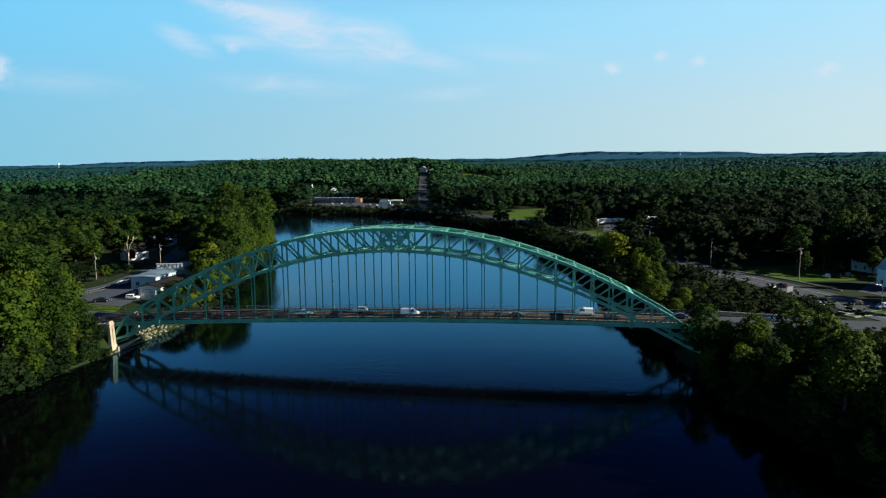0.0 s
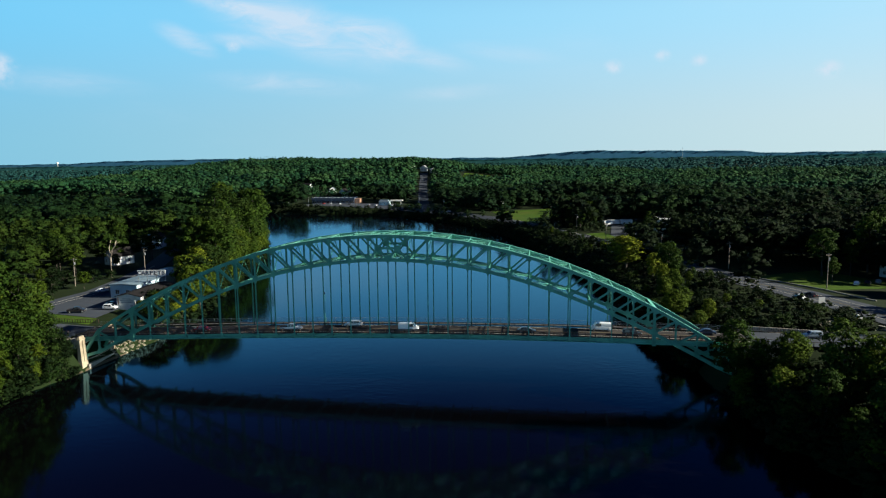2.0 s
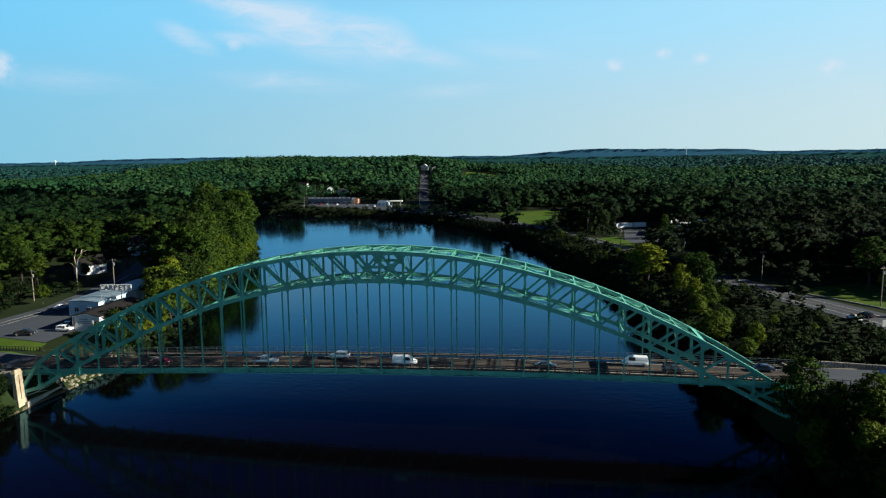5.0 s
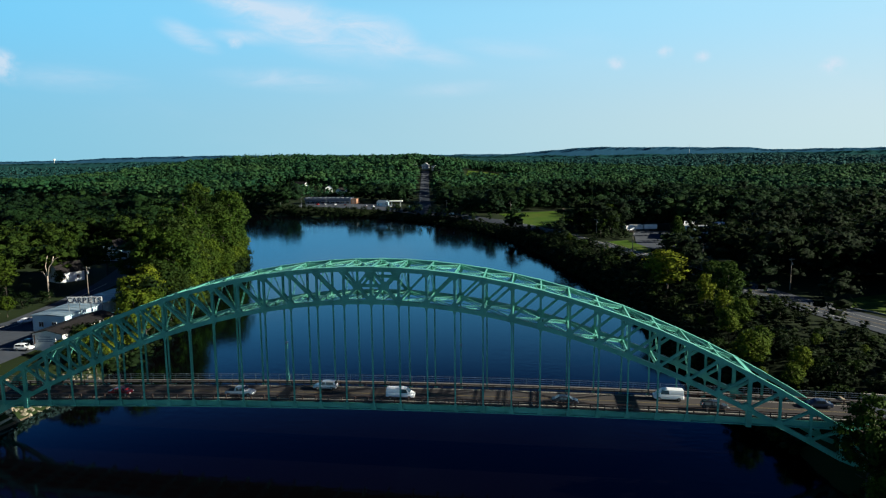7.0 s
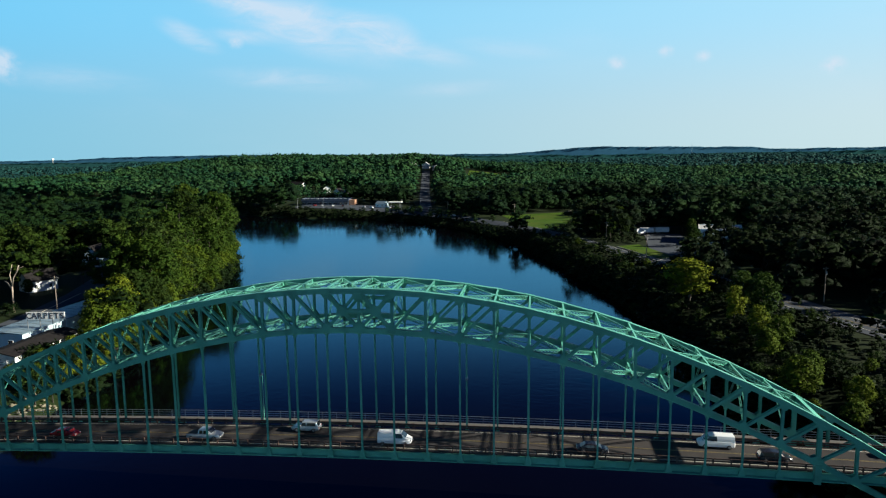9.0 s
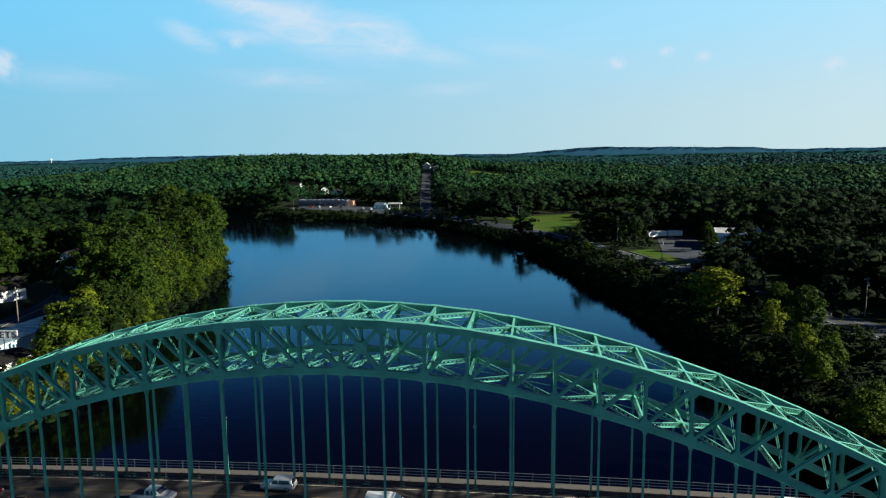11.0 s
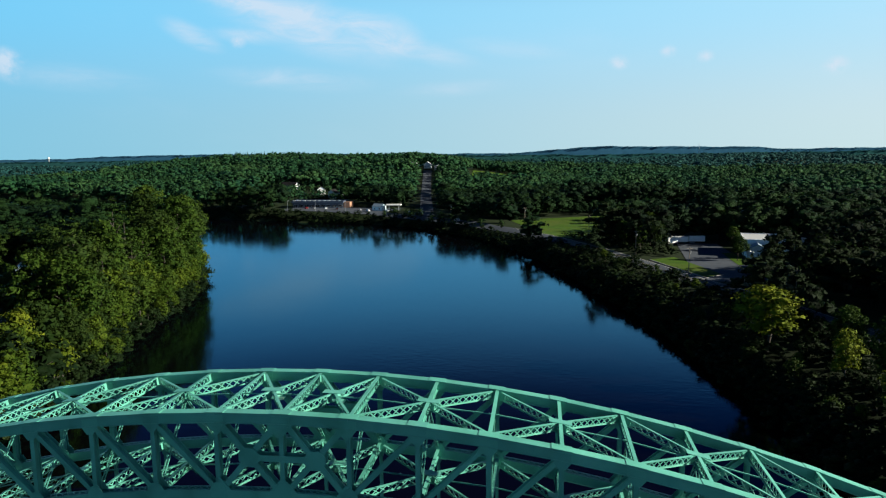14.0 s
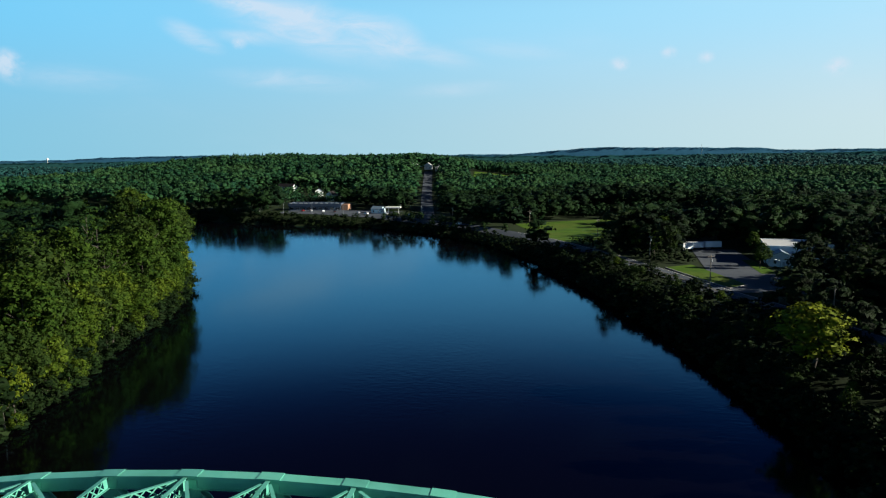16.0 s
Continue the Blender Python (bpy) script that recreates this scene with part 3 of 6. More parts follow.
bridge = thing("arch_bridge", pose(0, 0, 0), "green painted steel through arch bridge over the river", "bridge")
CH_W, CH_H = 0.66, 0.72
for side, y in (("near", 0.0), ("far", FAR_Y)):
    out = -1 if y == 0 else 1
    # chords, panel by panel
    for k in range(-16, 16):
        a, b = k * PANEL, (k + 1) * PANEL
        for name, zf, q in (("top_chord", top_z, -CH_H / 2), ("bottom_chord", low_z, CH_H / 2)):
            g = Geo()
            pa, pb = Vector((a, y, zf(k) + q)), Vector((b, y, zf(k + 1) + q))
            if name == "top_chord":
                g.beam(pa, pb, CH_W, CH_H)
            else:
                # two webs on a bottom plate, the top closed by crossed lacing
                n_up = Vector((0, 1, 0)).cross(pb - pa).normalized()
                n_up = n_up if n_up.z > 0 else -n_up
                for e in (-1, 1):
                    o = Vector((0, e * (CH_W / 2 - 0.02), 0))
                    g.beam(pa + o, pb + o, 0.04, CH_H)
                    o = o + n_up * (CH_H / 2 + 0.012) - Vector((0, e * 0.03, 0))
                    g.beam(pa + o, pb + o, 0.15, 0.024)
                g.beam(pa - n_up * (CH_H / 2), pb - n_up * (CH_H / 2), CH_W + 0.14, 0.045)
                for i in range(9):
                    p0, p1 = pa.lerp(pb, (i + 0.5) / 10), pa.lerp(pb, (i + 1.5) / 10)
                    for e in (-1, 1):
                        o = n_up * (CH_H / 2 + 0.03 + 0.008 * e)
                        side_ = Vector((0, e * (CH_W / 2 - 0.07), 0))
                        g.beam(p0 + o + side_, p1 + o - side_, 0.07, 0.014, n_up, caps=False)
                part(name, g, GREEN, bridge)
                continue
            # flange lips that stand proud of the webs
            up = Vector((0, 0, 1))
            for e in (-1, 1):
                o = up * (e * (CH_H / 2 + 0.02))
                g.beam(pa + o, pb + o, CH_W + 0.14, 0.045)
            part(name, g, GREEN, bridge)
    for e in (-1, 1):
        k = 16 * e
        g = Geo()
        g.beam((k * PANEL, y, top_z(k) - CH_H / 2), (e * END_X, y, END_Z + 0.9), CH_W, CH_H)
        g.beam((k * PANEL, y, top_z(k) + 0.02), (e * END_X, y, END_Z + 0.9 + CH_H / 2), CH_W + 0.14, 0.05)
        part("top_chord", g, GREEN, bridge)
        g = Geo()
        g.beam((k * PANEL, y, low_z(k) + CH_H / 2), (e * END_X, y, END_Z + 0.3), CH_W, CH_H)
        part("bottom_chord", g, GREEN, bridge)
        g = Geo()
        g.tube([(e * END_X, y - 0.75, END_Z + 0.5), (e * END_X, y + 0.75, END_Z + 0.5)], [0.42, 0.42], 14)
        g.box(e * END_X - 0.7, e * END_X + 0.7, y - 0.6, y + 0.6, END_Z - 0.7, END_Z + 0.2)
        part("bearing", g, GREEN, bridge, "green steel hinge bearing")
    for k in range(-15, 16):
        for zf, q in ((top_z, 0.055), (low_z, -0.055)):
            d = 0.14
            a, b = Vector(((k - d) * PANEL, y, zf(k - d) + q)), Vector(((k + d) * PANEL, y, zf(k + d) + q))
            part("splice_plate", Geo().beam(a, b, CH_W + 0.2, 0.03), GREEN, bridge)
    # posts
    for k in range(-16, 17):
        x = k * PANEL
        zt, zl = top_z(k) - CH_H, low_z(k) + CH_H
        heavy = k in (-14, 13)
        g = Geo()
        w = 0.55 if heavy else 0.33
        for e in (-1, 1):
            g.beam((x, y + e * 0.26, zl), (x, y + e * 0.26, zt), 0.05, w, (1, 0, 0))
        g.beam((x, y, zl), (x, y, zt), 0.50, 0.05, (1, 0, 0))
        part("post", g, GREEN, bridge)
        # gusset plates on both faces of both chords
        for z0, q in ((zt, -1), (zl, 1)):
            for e in (-1, 1):
                g = Geo()
                yy = y + e * (CH_W / 2 + 0.012)
                s = 0.95 if heavy else 0.62
                poly = [(x - s, z0 - q * 0.55), (x + s, z0 - q * 0.55), (x + s, z0 + q * 0.10), (x + 0.42 * s, z0 + q * 0.62), (x - 0.42 * s, z0 + q * 0.62), (x - s, z0 + q * 0.10)]
                slope = (top_z(k + 0.1) - top_z(k - 0.1)) / (0.2 * PANEL)
                poly = [(px, pz + (px - x) * slope) for px, pz in poly]
                g.prism(poly if q * e < 0 else poly[::-1], yy - 0.012, yy + 0.012)
                part("gusset_plate", g, GREEN, bridge)
    # diagonals, leaning in towards the crown at their feet
    for k in range(-16, 16):
        if k in (-1, 0):
            continue
        a, b = (k, k + 1) if k < 0 else (k + 1, k)
        g = Geo()
        pa, pb = Vector((a * PANEL, y, top_z(a) - CH_H * 0.8)), Vector((b * PANEL, y, low_z(b) + CH_H * 0.8))
        for e in (-1, 1):
            o = Vector((0, e * 0.25, 0))
            g.beam(pa + o, pb + o, 0.05, 0.36, (0, 0, 1))
        g.beam(pa, pb, 0.48, 0.05, (0, 0, 1))
        part("diagonal", g, GREEN, bridge)
    # crown panels: broad plated crosses
    for e in (-1, 1):
        x0, x1 = 0.0, e * PANEL
        zt0, zt1, zl0, zl1 = top_z(0) - CH_H, top_z(1) - CH_H, low_z(0) + CH_H, low_z(1) + CH_H
        cx, cz = (x0 + x1) / 2, (zt0 + zl1) / 2 - 0.02
        g = Geo()
        for px, pz in ((x0, zt0), (x1, zt1), (x0, zl0), (x1, zl1)):
            a = Vector((px + (0.3 if px == x0 else -0.3) * e, y, pz))
            for q in (-1, 1):
                o = Vector((0, q * 0.27, 0))
                g.beam(a + o, Vector((cx, y, cz)) + o, 0.05, 0.42)
        for q in (-1, 1):
            yy = y + q * 0.31
            r = [(0.78, 0.28), (0.32, 0.72), (-0.32, 0.72), (-0.78, 0.28), (-0.78, -0.28), (-0.32, -0.72), (0.32, -0.72), (0.78, -0.28)]
            g.prism([(cx + px, cz + pz) for px, pz in r], yy - 0.02, yy + 0.02)
            g.box(min(x0, cx), max(x0, cx), yy - 0.018, yy + 0.018, cz - 0.24, cz + 0.24)
            for px, pz, sx, sz in ((x0, zt0, e, -1), (x0, zl0, e, 1), (x1, zt1, -e, -1), (x1, zl1, -e, 1)):
                tri = [(px, pz), (px + sx * 1.0, pz), (px + sx * 0.25, pz + sz * 0.85), (px, pz + sz * 0.85)]
                g.prism(tri, yy - 0.02, yy + 0.02)
        part("crown_cross", g, GREEN, bridge, "green plated crossed bracing at the crown")
    # hangers
    for k in range(-13, 13):
        x = k * PANEL
        if low_z(k) - sill_z(x) < 1.6:
            continue
        g = Geo()
        zt, zb_ = low_z(k) + 0.05, sill_z(x) + 0.1
        for e in (-1, 1):
            g.beam((x, y + e * 0.13, zb_), (x, y + e * 0.13, zt), 0.035, 0.235, (1, 0, 0))
        g.beam((x, y, zb_), (x, y, zt), 0.24, 0.03, (1, 0, 0))
        part("hanger", g, GREEN, bridge)
        g = Geo()
        g.prism([(x - 0.36, zt + 0.05), (x + 0.36, zt + 0.05), (x + 0.17, zt - 0.62), (x - 0.17, zt - 0.62)], y - 0.17, y + 0.17)
        part("hanger_bracket", g, GREEN, bridge)
        g = Geo()
        g.prism([(x - 0.50, zb_ - 0.27), (x + 0.50, zb_ - 0.27), (x + 0.17, zb_ + 1.0), (x - 0.17, zb_ + 1.0)], y - 0.19, y + 0.19)
        part("hanger_bracket", g, GREEN, bridge)

# heavy posts carry on below the bottom chord at the portals
for k in (-14, 13):
    for y in (0.0, FAR_Y):
        g = Geo()
        x = k * PANEL
        g.beam((x, y, sill_z(x) - 0.6), (x, y, low_z(k) + 0.4), 0.85, 0.85, (1, 0, 0))
        part("portal_post", g, GREEN, bridge)

# bracing across between the two arches
Y0, Y1, YM = CH_W / 2, FAR_Y - CH_W / 2, FAR_Y / 2


def at(k, y, level):
    return Vector((k * PANEL, y, (top_z(k) - 0.36) if level else (low_z(k) + 0.42)))


def across(k, level):
    d = at(k + 0.5, 0, level) - at(k - 0.5, 0, level)
    return d.cross(Vector((0, 1, 0))).normalized() * -1


for level in (1, 0):
    last = 13 if level else 10
    first = -13 if level else -11
    depth = 0.66 if level else 0.60
    for k in range(first, last + 1):
        if k == last and level:
            g = Geo()
            a, b = at(k, Y0, 1), at(k, Y1, 1)
            g.beam(a + Vector((0, 0, 0.34)), b + Vector((0, 0, 0.34)), 1.25, 0.05, across(k, 1))
            g.beam(a + Vector((0, 0, -0.2)), b + Vector((0, 0, -0.2)), 0.06, 1.0, across(k, 1))
            part("portal_strut", g, GREEN, bridge)
            continue
        g = Geo().laced(at(k, Y0, level), at(k, Y1, level), 0.27, depth, across(k, level))
        part("cross_strut", g, GREEN, bridge)
    spans = [(-1, 0), (0, 1)] + [(k, k + 2) for k in range(1, last - 1, 2)] + [(-k - 2, -k) for k in range(1, -first - 1, 2)]
    for a, b in spans:
        hub = at((a + b) / 2, YM, level)
        n = across((a + b) / 2, level)
        for p, q in ((at(a, Y0, level), at(b, Y1, level)), (at(a, Y1, level), at(b, Y0, level))):
            for end, r in ((p, hub), (q, hub)):
                way = (r - end).normalized()
                g = Geo().laced(end + way * 0.5, r - way * 0.25, 0.20, depth - 0.04, n)
                part("lateral_brace", g, GREEN, bridge)
        g = Geo()
        h2 = hub + n * (depth / 2 + 0.03)
        d = (at(b, YM, level) - at(a, YM, level)).normalized()
        g.beam(h2 - d * 0.85, h2 + d * 0.85, 0.75, 0.03, n)
        h2 = hub - n * (depth / 2 + 0.03)
        g.beam(h2 - d * 0.85, h2 + d * 0.85, 0.75, 0.03, n)
        part("hub_plate", g, GREEN, bridge)
    # thin rod from hub to hub
    for a, b in spans:
        g = Geo()
        g.beam(at(a, YM, level), at(b, YM, level), 0.09, 0.09)
        part("centre_rod", g, GREEN, bridge)
# sway frames from the upper hubs to the bottom chords
for k in range(-11, 12):
    for y in (Y0, Y1):
        g = Geo()
        a = Vector((k * PANEL, YM, top_z(k) - 0.7))
        b = Vector((k * PANEL, y, low_z(k) + 0.9))
        for e in (-1, 1):
            o = Vector((0.10 * e, 0, 0))
            g.beam(a + o, b + o, 0.05, 0.07, (1, 0, 0), caps=False)
        n = 9
        for i in range(n):
            p, q = a.lerp(b, i / n), a.lerp(b, (i + 1) / n)
            s = 1 if i % 2 else -1
            g.beam(p + Vector((0.10 * s, 0, 0)), q - Vector((0.10 * s, 0, 0)), 0.03, 0.05, (1, 0, 0), caps=False)
        part("sway_brace", g, GREEN, bridge)
# portal knee braces over the road
for k, q in ((12, 1), (11, 1), (-13, -1), (-12, -1)):
    for y, e in ((Y0, 1), (Y1, -1)):
        g = Geo()
        a = Vector((k * PANEL, y, top_z(k) - 3.2))
        b = Vector((k * PANEL, y + e * 2.6, top_z(k) - 0.8))
        g.beam(a, b, 0.12, 0.12)
        part("knee_brace", g, GREEN, bridge)

# deck: edge girders, floor beams, stringers, slab
for y in (0.0, FAR_Y):
    for k in range(-17, 17):
        a, b = k * PANEL, (k + 1) * PANEL
        g = Geo()
        o = 0.30 if y == 0 else -0.30
        g.beam((a, y, sill_z(a) - 0.22), (b, y, sill_z(b) - 0.22), 0.62, 0.12)
        g.beam((a, y + o, sill_z(a) + 0.27), (b, y + o, sill_z(b) + 0.27), 0.05, 0.90)
        g.beam((a, y + o, sill_z(a) + 0.74), (b, y + o, sill_z(b) + 0.74), 0.30, 0.06)
        part("edge_girder", g, GREEN, bridge)
for k in range(-17, 18):
    x = k * PANEL
    g = Geo()
    g.beam((x, 0.3, sill_z(x) + 0.1), (x, FAR_Y + 1.9, sill_z(x) + 0.1), 0.3, 0.9)
    part("floor_beam", g, GREEN, bridge)
for y in (1.4, 3.5, 5.8, 7.9):
    for k in range(-17, 17, 2):
        a, b = k * PANEL, (k + 2) * PANEL
        g = Geo().beam((a, y, sill_z(a) + 0.42), (b, y, sill_z(b) + 0.42), 0.25, 0.5)
        part("stringer", g, GREEN, bridge)
STATIONS = [k * PANEL / 2 for k in range(-35, 37)]


def deck_strip(name, y0, y1, lift, thick, material, label="", stations=STATIONS):
    g = Geo()
    n = len(stations)
    verts = []
    for x in stations:
        z = road_z(x) + lift
        verts += [(x, y0, z - thick), (x, y1, z - thick), (x, y1, z), (x, y0, z)]
    faces = []
    for i in range(n - 1):
        for j in range(4):
            k = (j + 1) % 4
            faces.append((4 * i + j, 4 * i + k, 4 * i + 4 + k, 4 * i + 4 + j))
    faces += [(3, 2, 1, 0), (4 * n - 4, 4 * n - 3, 4 * n - 2, 4 * n - 1)]
    g.add(verts, [tuple(reversed(f)) for f in faces])
    return part(name, g, material, bridge, label)


deck_strip("road_deck", 0.55, FAR_Y - 0.55, 0.0, 0.22, DECK, "worn patchy asphalt road deck")
deck_strip("sidewalk", FAR_Y + 0.45, FAR_Y + 2.0, 0.16, 0.2, DARK_WALK, "dark grey walkway outside the arch")
deck_strip("lane_line", 4.58, 4.68, 0.012, 0.008, YELLOW)
deck_strip("lane_line", 4.80, 4.90, 0.012, 0.008, YELLOW)
deck_strip("edge_line", 1.25, 1.36, 0.012, 0.008, LINE)
deck_strip("edge_line", FAR_Y - 1.36, FAR_Y - 1.25, 0.012, 0.008, LINE)


def rail_line(name, y, z, w, h, material, xs):
    return deck_strip(name, y - w / 2, y + w / 2, z + h / 2, h, material, "", xs)


# low brown traffic rails on both sides, two bars each
for y, face in ((0.72, 1), (FAR_Y - 0.72, -1)):
    for z in (0.42, 0.78):
        rail_line("traffic_rail", y + 0.07 * face, z, 0.10, 0.17, STEEL_BROWN, STATIONS)
    post = Geo().beam((0, 0, 0), (0, 0, 0.90), 0.16, 0.18, (1, 0, 0)).mesh("rail_post")
    for k in range(-34, 35):
        x = k * PANEL / 2 + PANEL / 4
        ob = part("rail_post", post, STEEL_BROWN, bridge)
        ob.location = (x, y - 0.05 * face, road_z(x))
# pale pipe railing of the walkway
for z in (0.35, 0.75, 1.12):
    rail_line("handrail", FAR_Y + 1.95, z + 0.16, 0.055, 0.055, GALV, STATIONS)
post = Geo().beam((0, 0, 0), (0, 0, 1.2), 0.07, 0.07, (1, 0, 0)).mesh("handrail_post")
for k in range(-34, 35):
    x = k * PANEL / 2
    ob = part("handrail_post", post, GALV, bridge)
    ob.location = (x, FAR_Y + 1.95, road_z(x) + 0.14)

# street lamps on the far arch
for x in (-19.4, 14.7):
    lamp = thing("bridge_lamp", pose(x, FAR_Y + 0.5, road_z(x) + 0.16), "small grey lamp on a pole on the bridge walkway", "street lamp", "lamps along the bridge")
    h = 8.1
    part("pole", Geo().tube([(0, 0, 0), (0, 0, h - 0.3), (0, -0.15, h)], [0.09, 0.06, 0.05], 8), GREEN, lamp)
    g = Geo()
    g.tube([(0, 0.15, h + 0.05), (0, -0.2, h + 0.12), (0, -0.75, h + 0.08), (0, -0.95, h)], [0.10, 0.22, 0.24, 0.08], 10)
    part("lamp_head", g, GALV, lamp, "pale grey cobra lamp head", True)

# ---- abutments ----
for e in (-1, 1):
    ab = thing("bridge_abutment", pose(e * 83, FAR_Y / 2, 0), "weathered concrete bridge abutment at the river bank", "abutment", "bridge abutments")
    ab.rotation_euler = (0, 0, 0 if e > 0 else math.pi)
    top = road_z(e * 83) - 0.25
    g = Geo().box(-1.9, 1.6, -5.6, 5.6, -3, 0.7)
    part("footing", g, CONCRETE, ab)
    g = Geo().box(2.4, 14, -5.9, -5.2, -1, top - 0.1).box(2.4, 14, 5.2, 6.9, -1, top - 0.1).box(2.0, 2.8, -5.9, 6.9, -2, top - 0.1)
    part("wall", g, CONCRETE, ab)
    for s in (-1, 1):
        y0, y1 = sorted((s * 5.0, s * 7.3))
        g = Geo()
        g.hexa([(-1.5, y0 - 0.25, -2.0), (0.3, y0 - 0.25, -2.0), (0.3, y1 + 0.25, -2.0), (-1.5, y1 + 0.25, -2.0),
                (-1.15, y0 - 0.1, 1.6), (0.1, y0 - 0.1, 1.6), (0.1, y1 + 0.1, 1.6), (-1.15, y1 + 0.1, 1.6)])
        for a, b in ((y0, (y0 + y1) / 2 - 0.09), ((y0 + y1) / 2 + 0.09, y1)):
            g.hexa([(-1.05, a, 1.6), (0.0, a, 1.6), (0.0, b, 1.6), (-1.05, b, 1.6), (-0.75, a + 0.06, top - 0.3), (0.0, a + 0.06, top - 0.3), (0.0, b - 0.06, top - 0.3), (-0.75, b - 0.06, top - 0.3)])
        g.box(-0.62, 0.0, y0 + 0.2, y1 - 0.2, 1.6, top - 0.3)
        part("pylon", g, PYLON, ab, "pale stained concrete end pylon")
        g = Geo().box(-0.95, 0.12, y0 - 0.08, y1 + 0.08, top - 0.3, top + 0.05)
        g.hexa([(-0.8, y0 + 0.05, top + 0.05), (0.0, y0 + 0.05, top + 0.05), (0.0, y1 - 0.05, top + 0.05), (-0.8, y1 - 0.05, top + 0.05),
                (-0.6, y0 + 0.3, top + 0.75), (-0.15, y0 + 0.3, top + 0.75), (-0.15, y1 - 0.3, top + 0.75), (-0.6, y1 - 0.3, top + 0.75)])
        part("cap", g, PYLON, ab)


# ---- roads and open ground ----
right_road = [(86.0, 4.65, road_z(86)), (100, 4.65, 10.35), (115, 5.5, 9.95), (140, 7, 9.45), (200, 8, 9.0), (300, 4, 12.0)]
left_road = [(-240, 2, 7.2), (-160, 3, 7.6), (-120, 4.65, 8.35), (-100, 4.65, 8.55), (-86.0, 4.65, road_z(-86))]
ribbon("road", right_road, 11.5, ASPHALT, 0.12, "grey asphalt main road leaving the bridge")
ribbon("road", left_road, 11.5, ASPHALT, 0.12, "grey asphalt main road leaving the bridge")
RIVER_ROAD = [(138, 14), (131, 45), (122, 78), (110, 112), (100, 145), (90, 180), (75, 214), (62, 252), (45, 296), (22, 344), (-2, 382), (-30, 420), (-62, 452), (-110, 486), (-196, 508)]
ribbon("road", RIVER_ROAD[:5], 15, ASPHALT, 0.16, "grey asphalt river road along the bank")
ribbon("road", RIVER_ROAD[4:], 10, ASPHALT, 0.16, "grey asphalt river road along the bank")
FAR_ROAD = [(-66, 462), (-76, 520), (-98, 650), (-122, 800), (-137, 900)]
ribbon("road", FAR_ROAD, 11, ASPHALT, 0.3, "straight grey road climbing the far wooded hill", step=10)
STORE_ROAD = [(-128, 12), (-127, 40), (-124, 66), (-128, 92), (-136, 125), (-160, 190), (-190, 270)]
ribbon("road", STORE_ROAD, 9, ASPHALT, 0.14, "asphalt side road past the carpet store")
ribbon("lane_marking", [(p[0], p[1]) for p in STORE_ROAD[1:5]], 0.28, LINE, 0.19, "worn white lane line on the side road", "road marking")
ribbon("lane_marking", [(p[0] + 2.8, p[1]) for p in STORE_ROAD[1:4]], 0.22, LINE, 0.19, "worn white edge line on the side road", "road marking")
for o in (-0.25, 0.25):
    ribbon("lane_marking", RIVER_ROAD[:9], 0.16, YELLOW, 0.21, "double yellow centre line on the river road", "road marking", offset=o)
for o in (-3.6, 3.6):
    ribbon("lane_marking", RIVER_ROAD[:5], 0.18, LINE, 0.21, "white lane line on the river road", "road marking", offset=o)
ribbon("lane_marking", RIVER_ROAD[4:11], 0.18, LINE, 0.21, "white edge line on the river road", "road marking", offset=4.3)
for i, (x, y) in enumerate(((121, 22), (126, 24.5), (131, 27))):
    ob = part("stop_line", Geo().box(-0.3, 0.3, -1.6, 1.6, 0, 0.02), LINE)
    ob.matrix_world = pose(x, y, gz(x, y) + 0.2, 0, 0, 35)
    tagged(ob, "white painted arrow stroke on the junction", "road marking", kind="structure")
patch("car_park", [(-125, 33), (-98, 27), (-99, 64), (-124, 66)], ASPHALT, 0.10, "grey asphalt car park of the carpet store", "car park")
patch("lawn", [(-123, 13), (-94, 13), (-97, 26.5), (-122, 32)], GRASS, 0.06, "strip of sunlit mown grass beside the car park", "lawn")
patch("car_park", [(76, 212), (103, 212), (108, 318), (88, 318)], ASPHALT, 0.14, "grey asphalt yard running back from the river road", "car park")
patch("lawn", [(66, 262), (80, 219), (88, 227), (78, 270)], GRASS, 0.18, "sunlit grass triangle beside the yard", "lawn")
patch("lawn", [(100, 250), (106, 250), (107, 285), (102, 285)], GRASS, 0.20, "small grass verge in front of the white works", "lawn")
patch("field", [(20, 352), (47, 322), (66, 470), (-2, 432)], GRASS, 0.10, "open sunlit mown playing field", "field", cell=6)
patch("field", [(-74, 880), (4, 880), (6, 940), (-77, 940)], GRASS, 0.3, "far green field between woods", "field", cell=10)
patch("lawn", [(118, 112), (135, 82), (172, 96), (150, 132)], GRASS, 0.10, "shaded lawn with sunlit stripes under trees", "lawn")
patch("lawn", [(150, 52), (152, 46), (185, 60), (180, 74)], GRASS, 0.12, "grass verge beside the chapel", "lawn")
patch("car_park", [(146, 62), (152, 50), (190, 80), (172, 104)], ASPHALT, 0.09, "small asphalt car park by the chapel", "car park")
patch("lawn", [(124, 21), (140, 29), (142, 26), (126, 18)], GRASS, 0.26, "little grass island at the junction", "traffic island")
patch("car_park", [(-192, 506), (-108, 488), (-95, 520), (-190, 535)], ASPHALT, 0.2, "far asphalt forecourt of the roadside shops", "car park", cell=8)
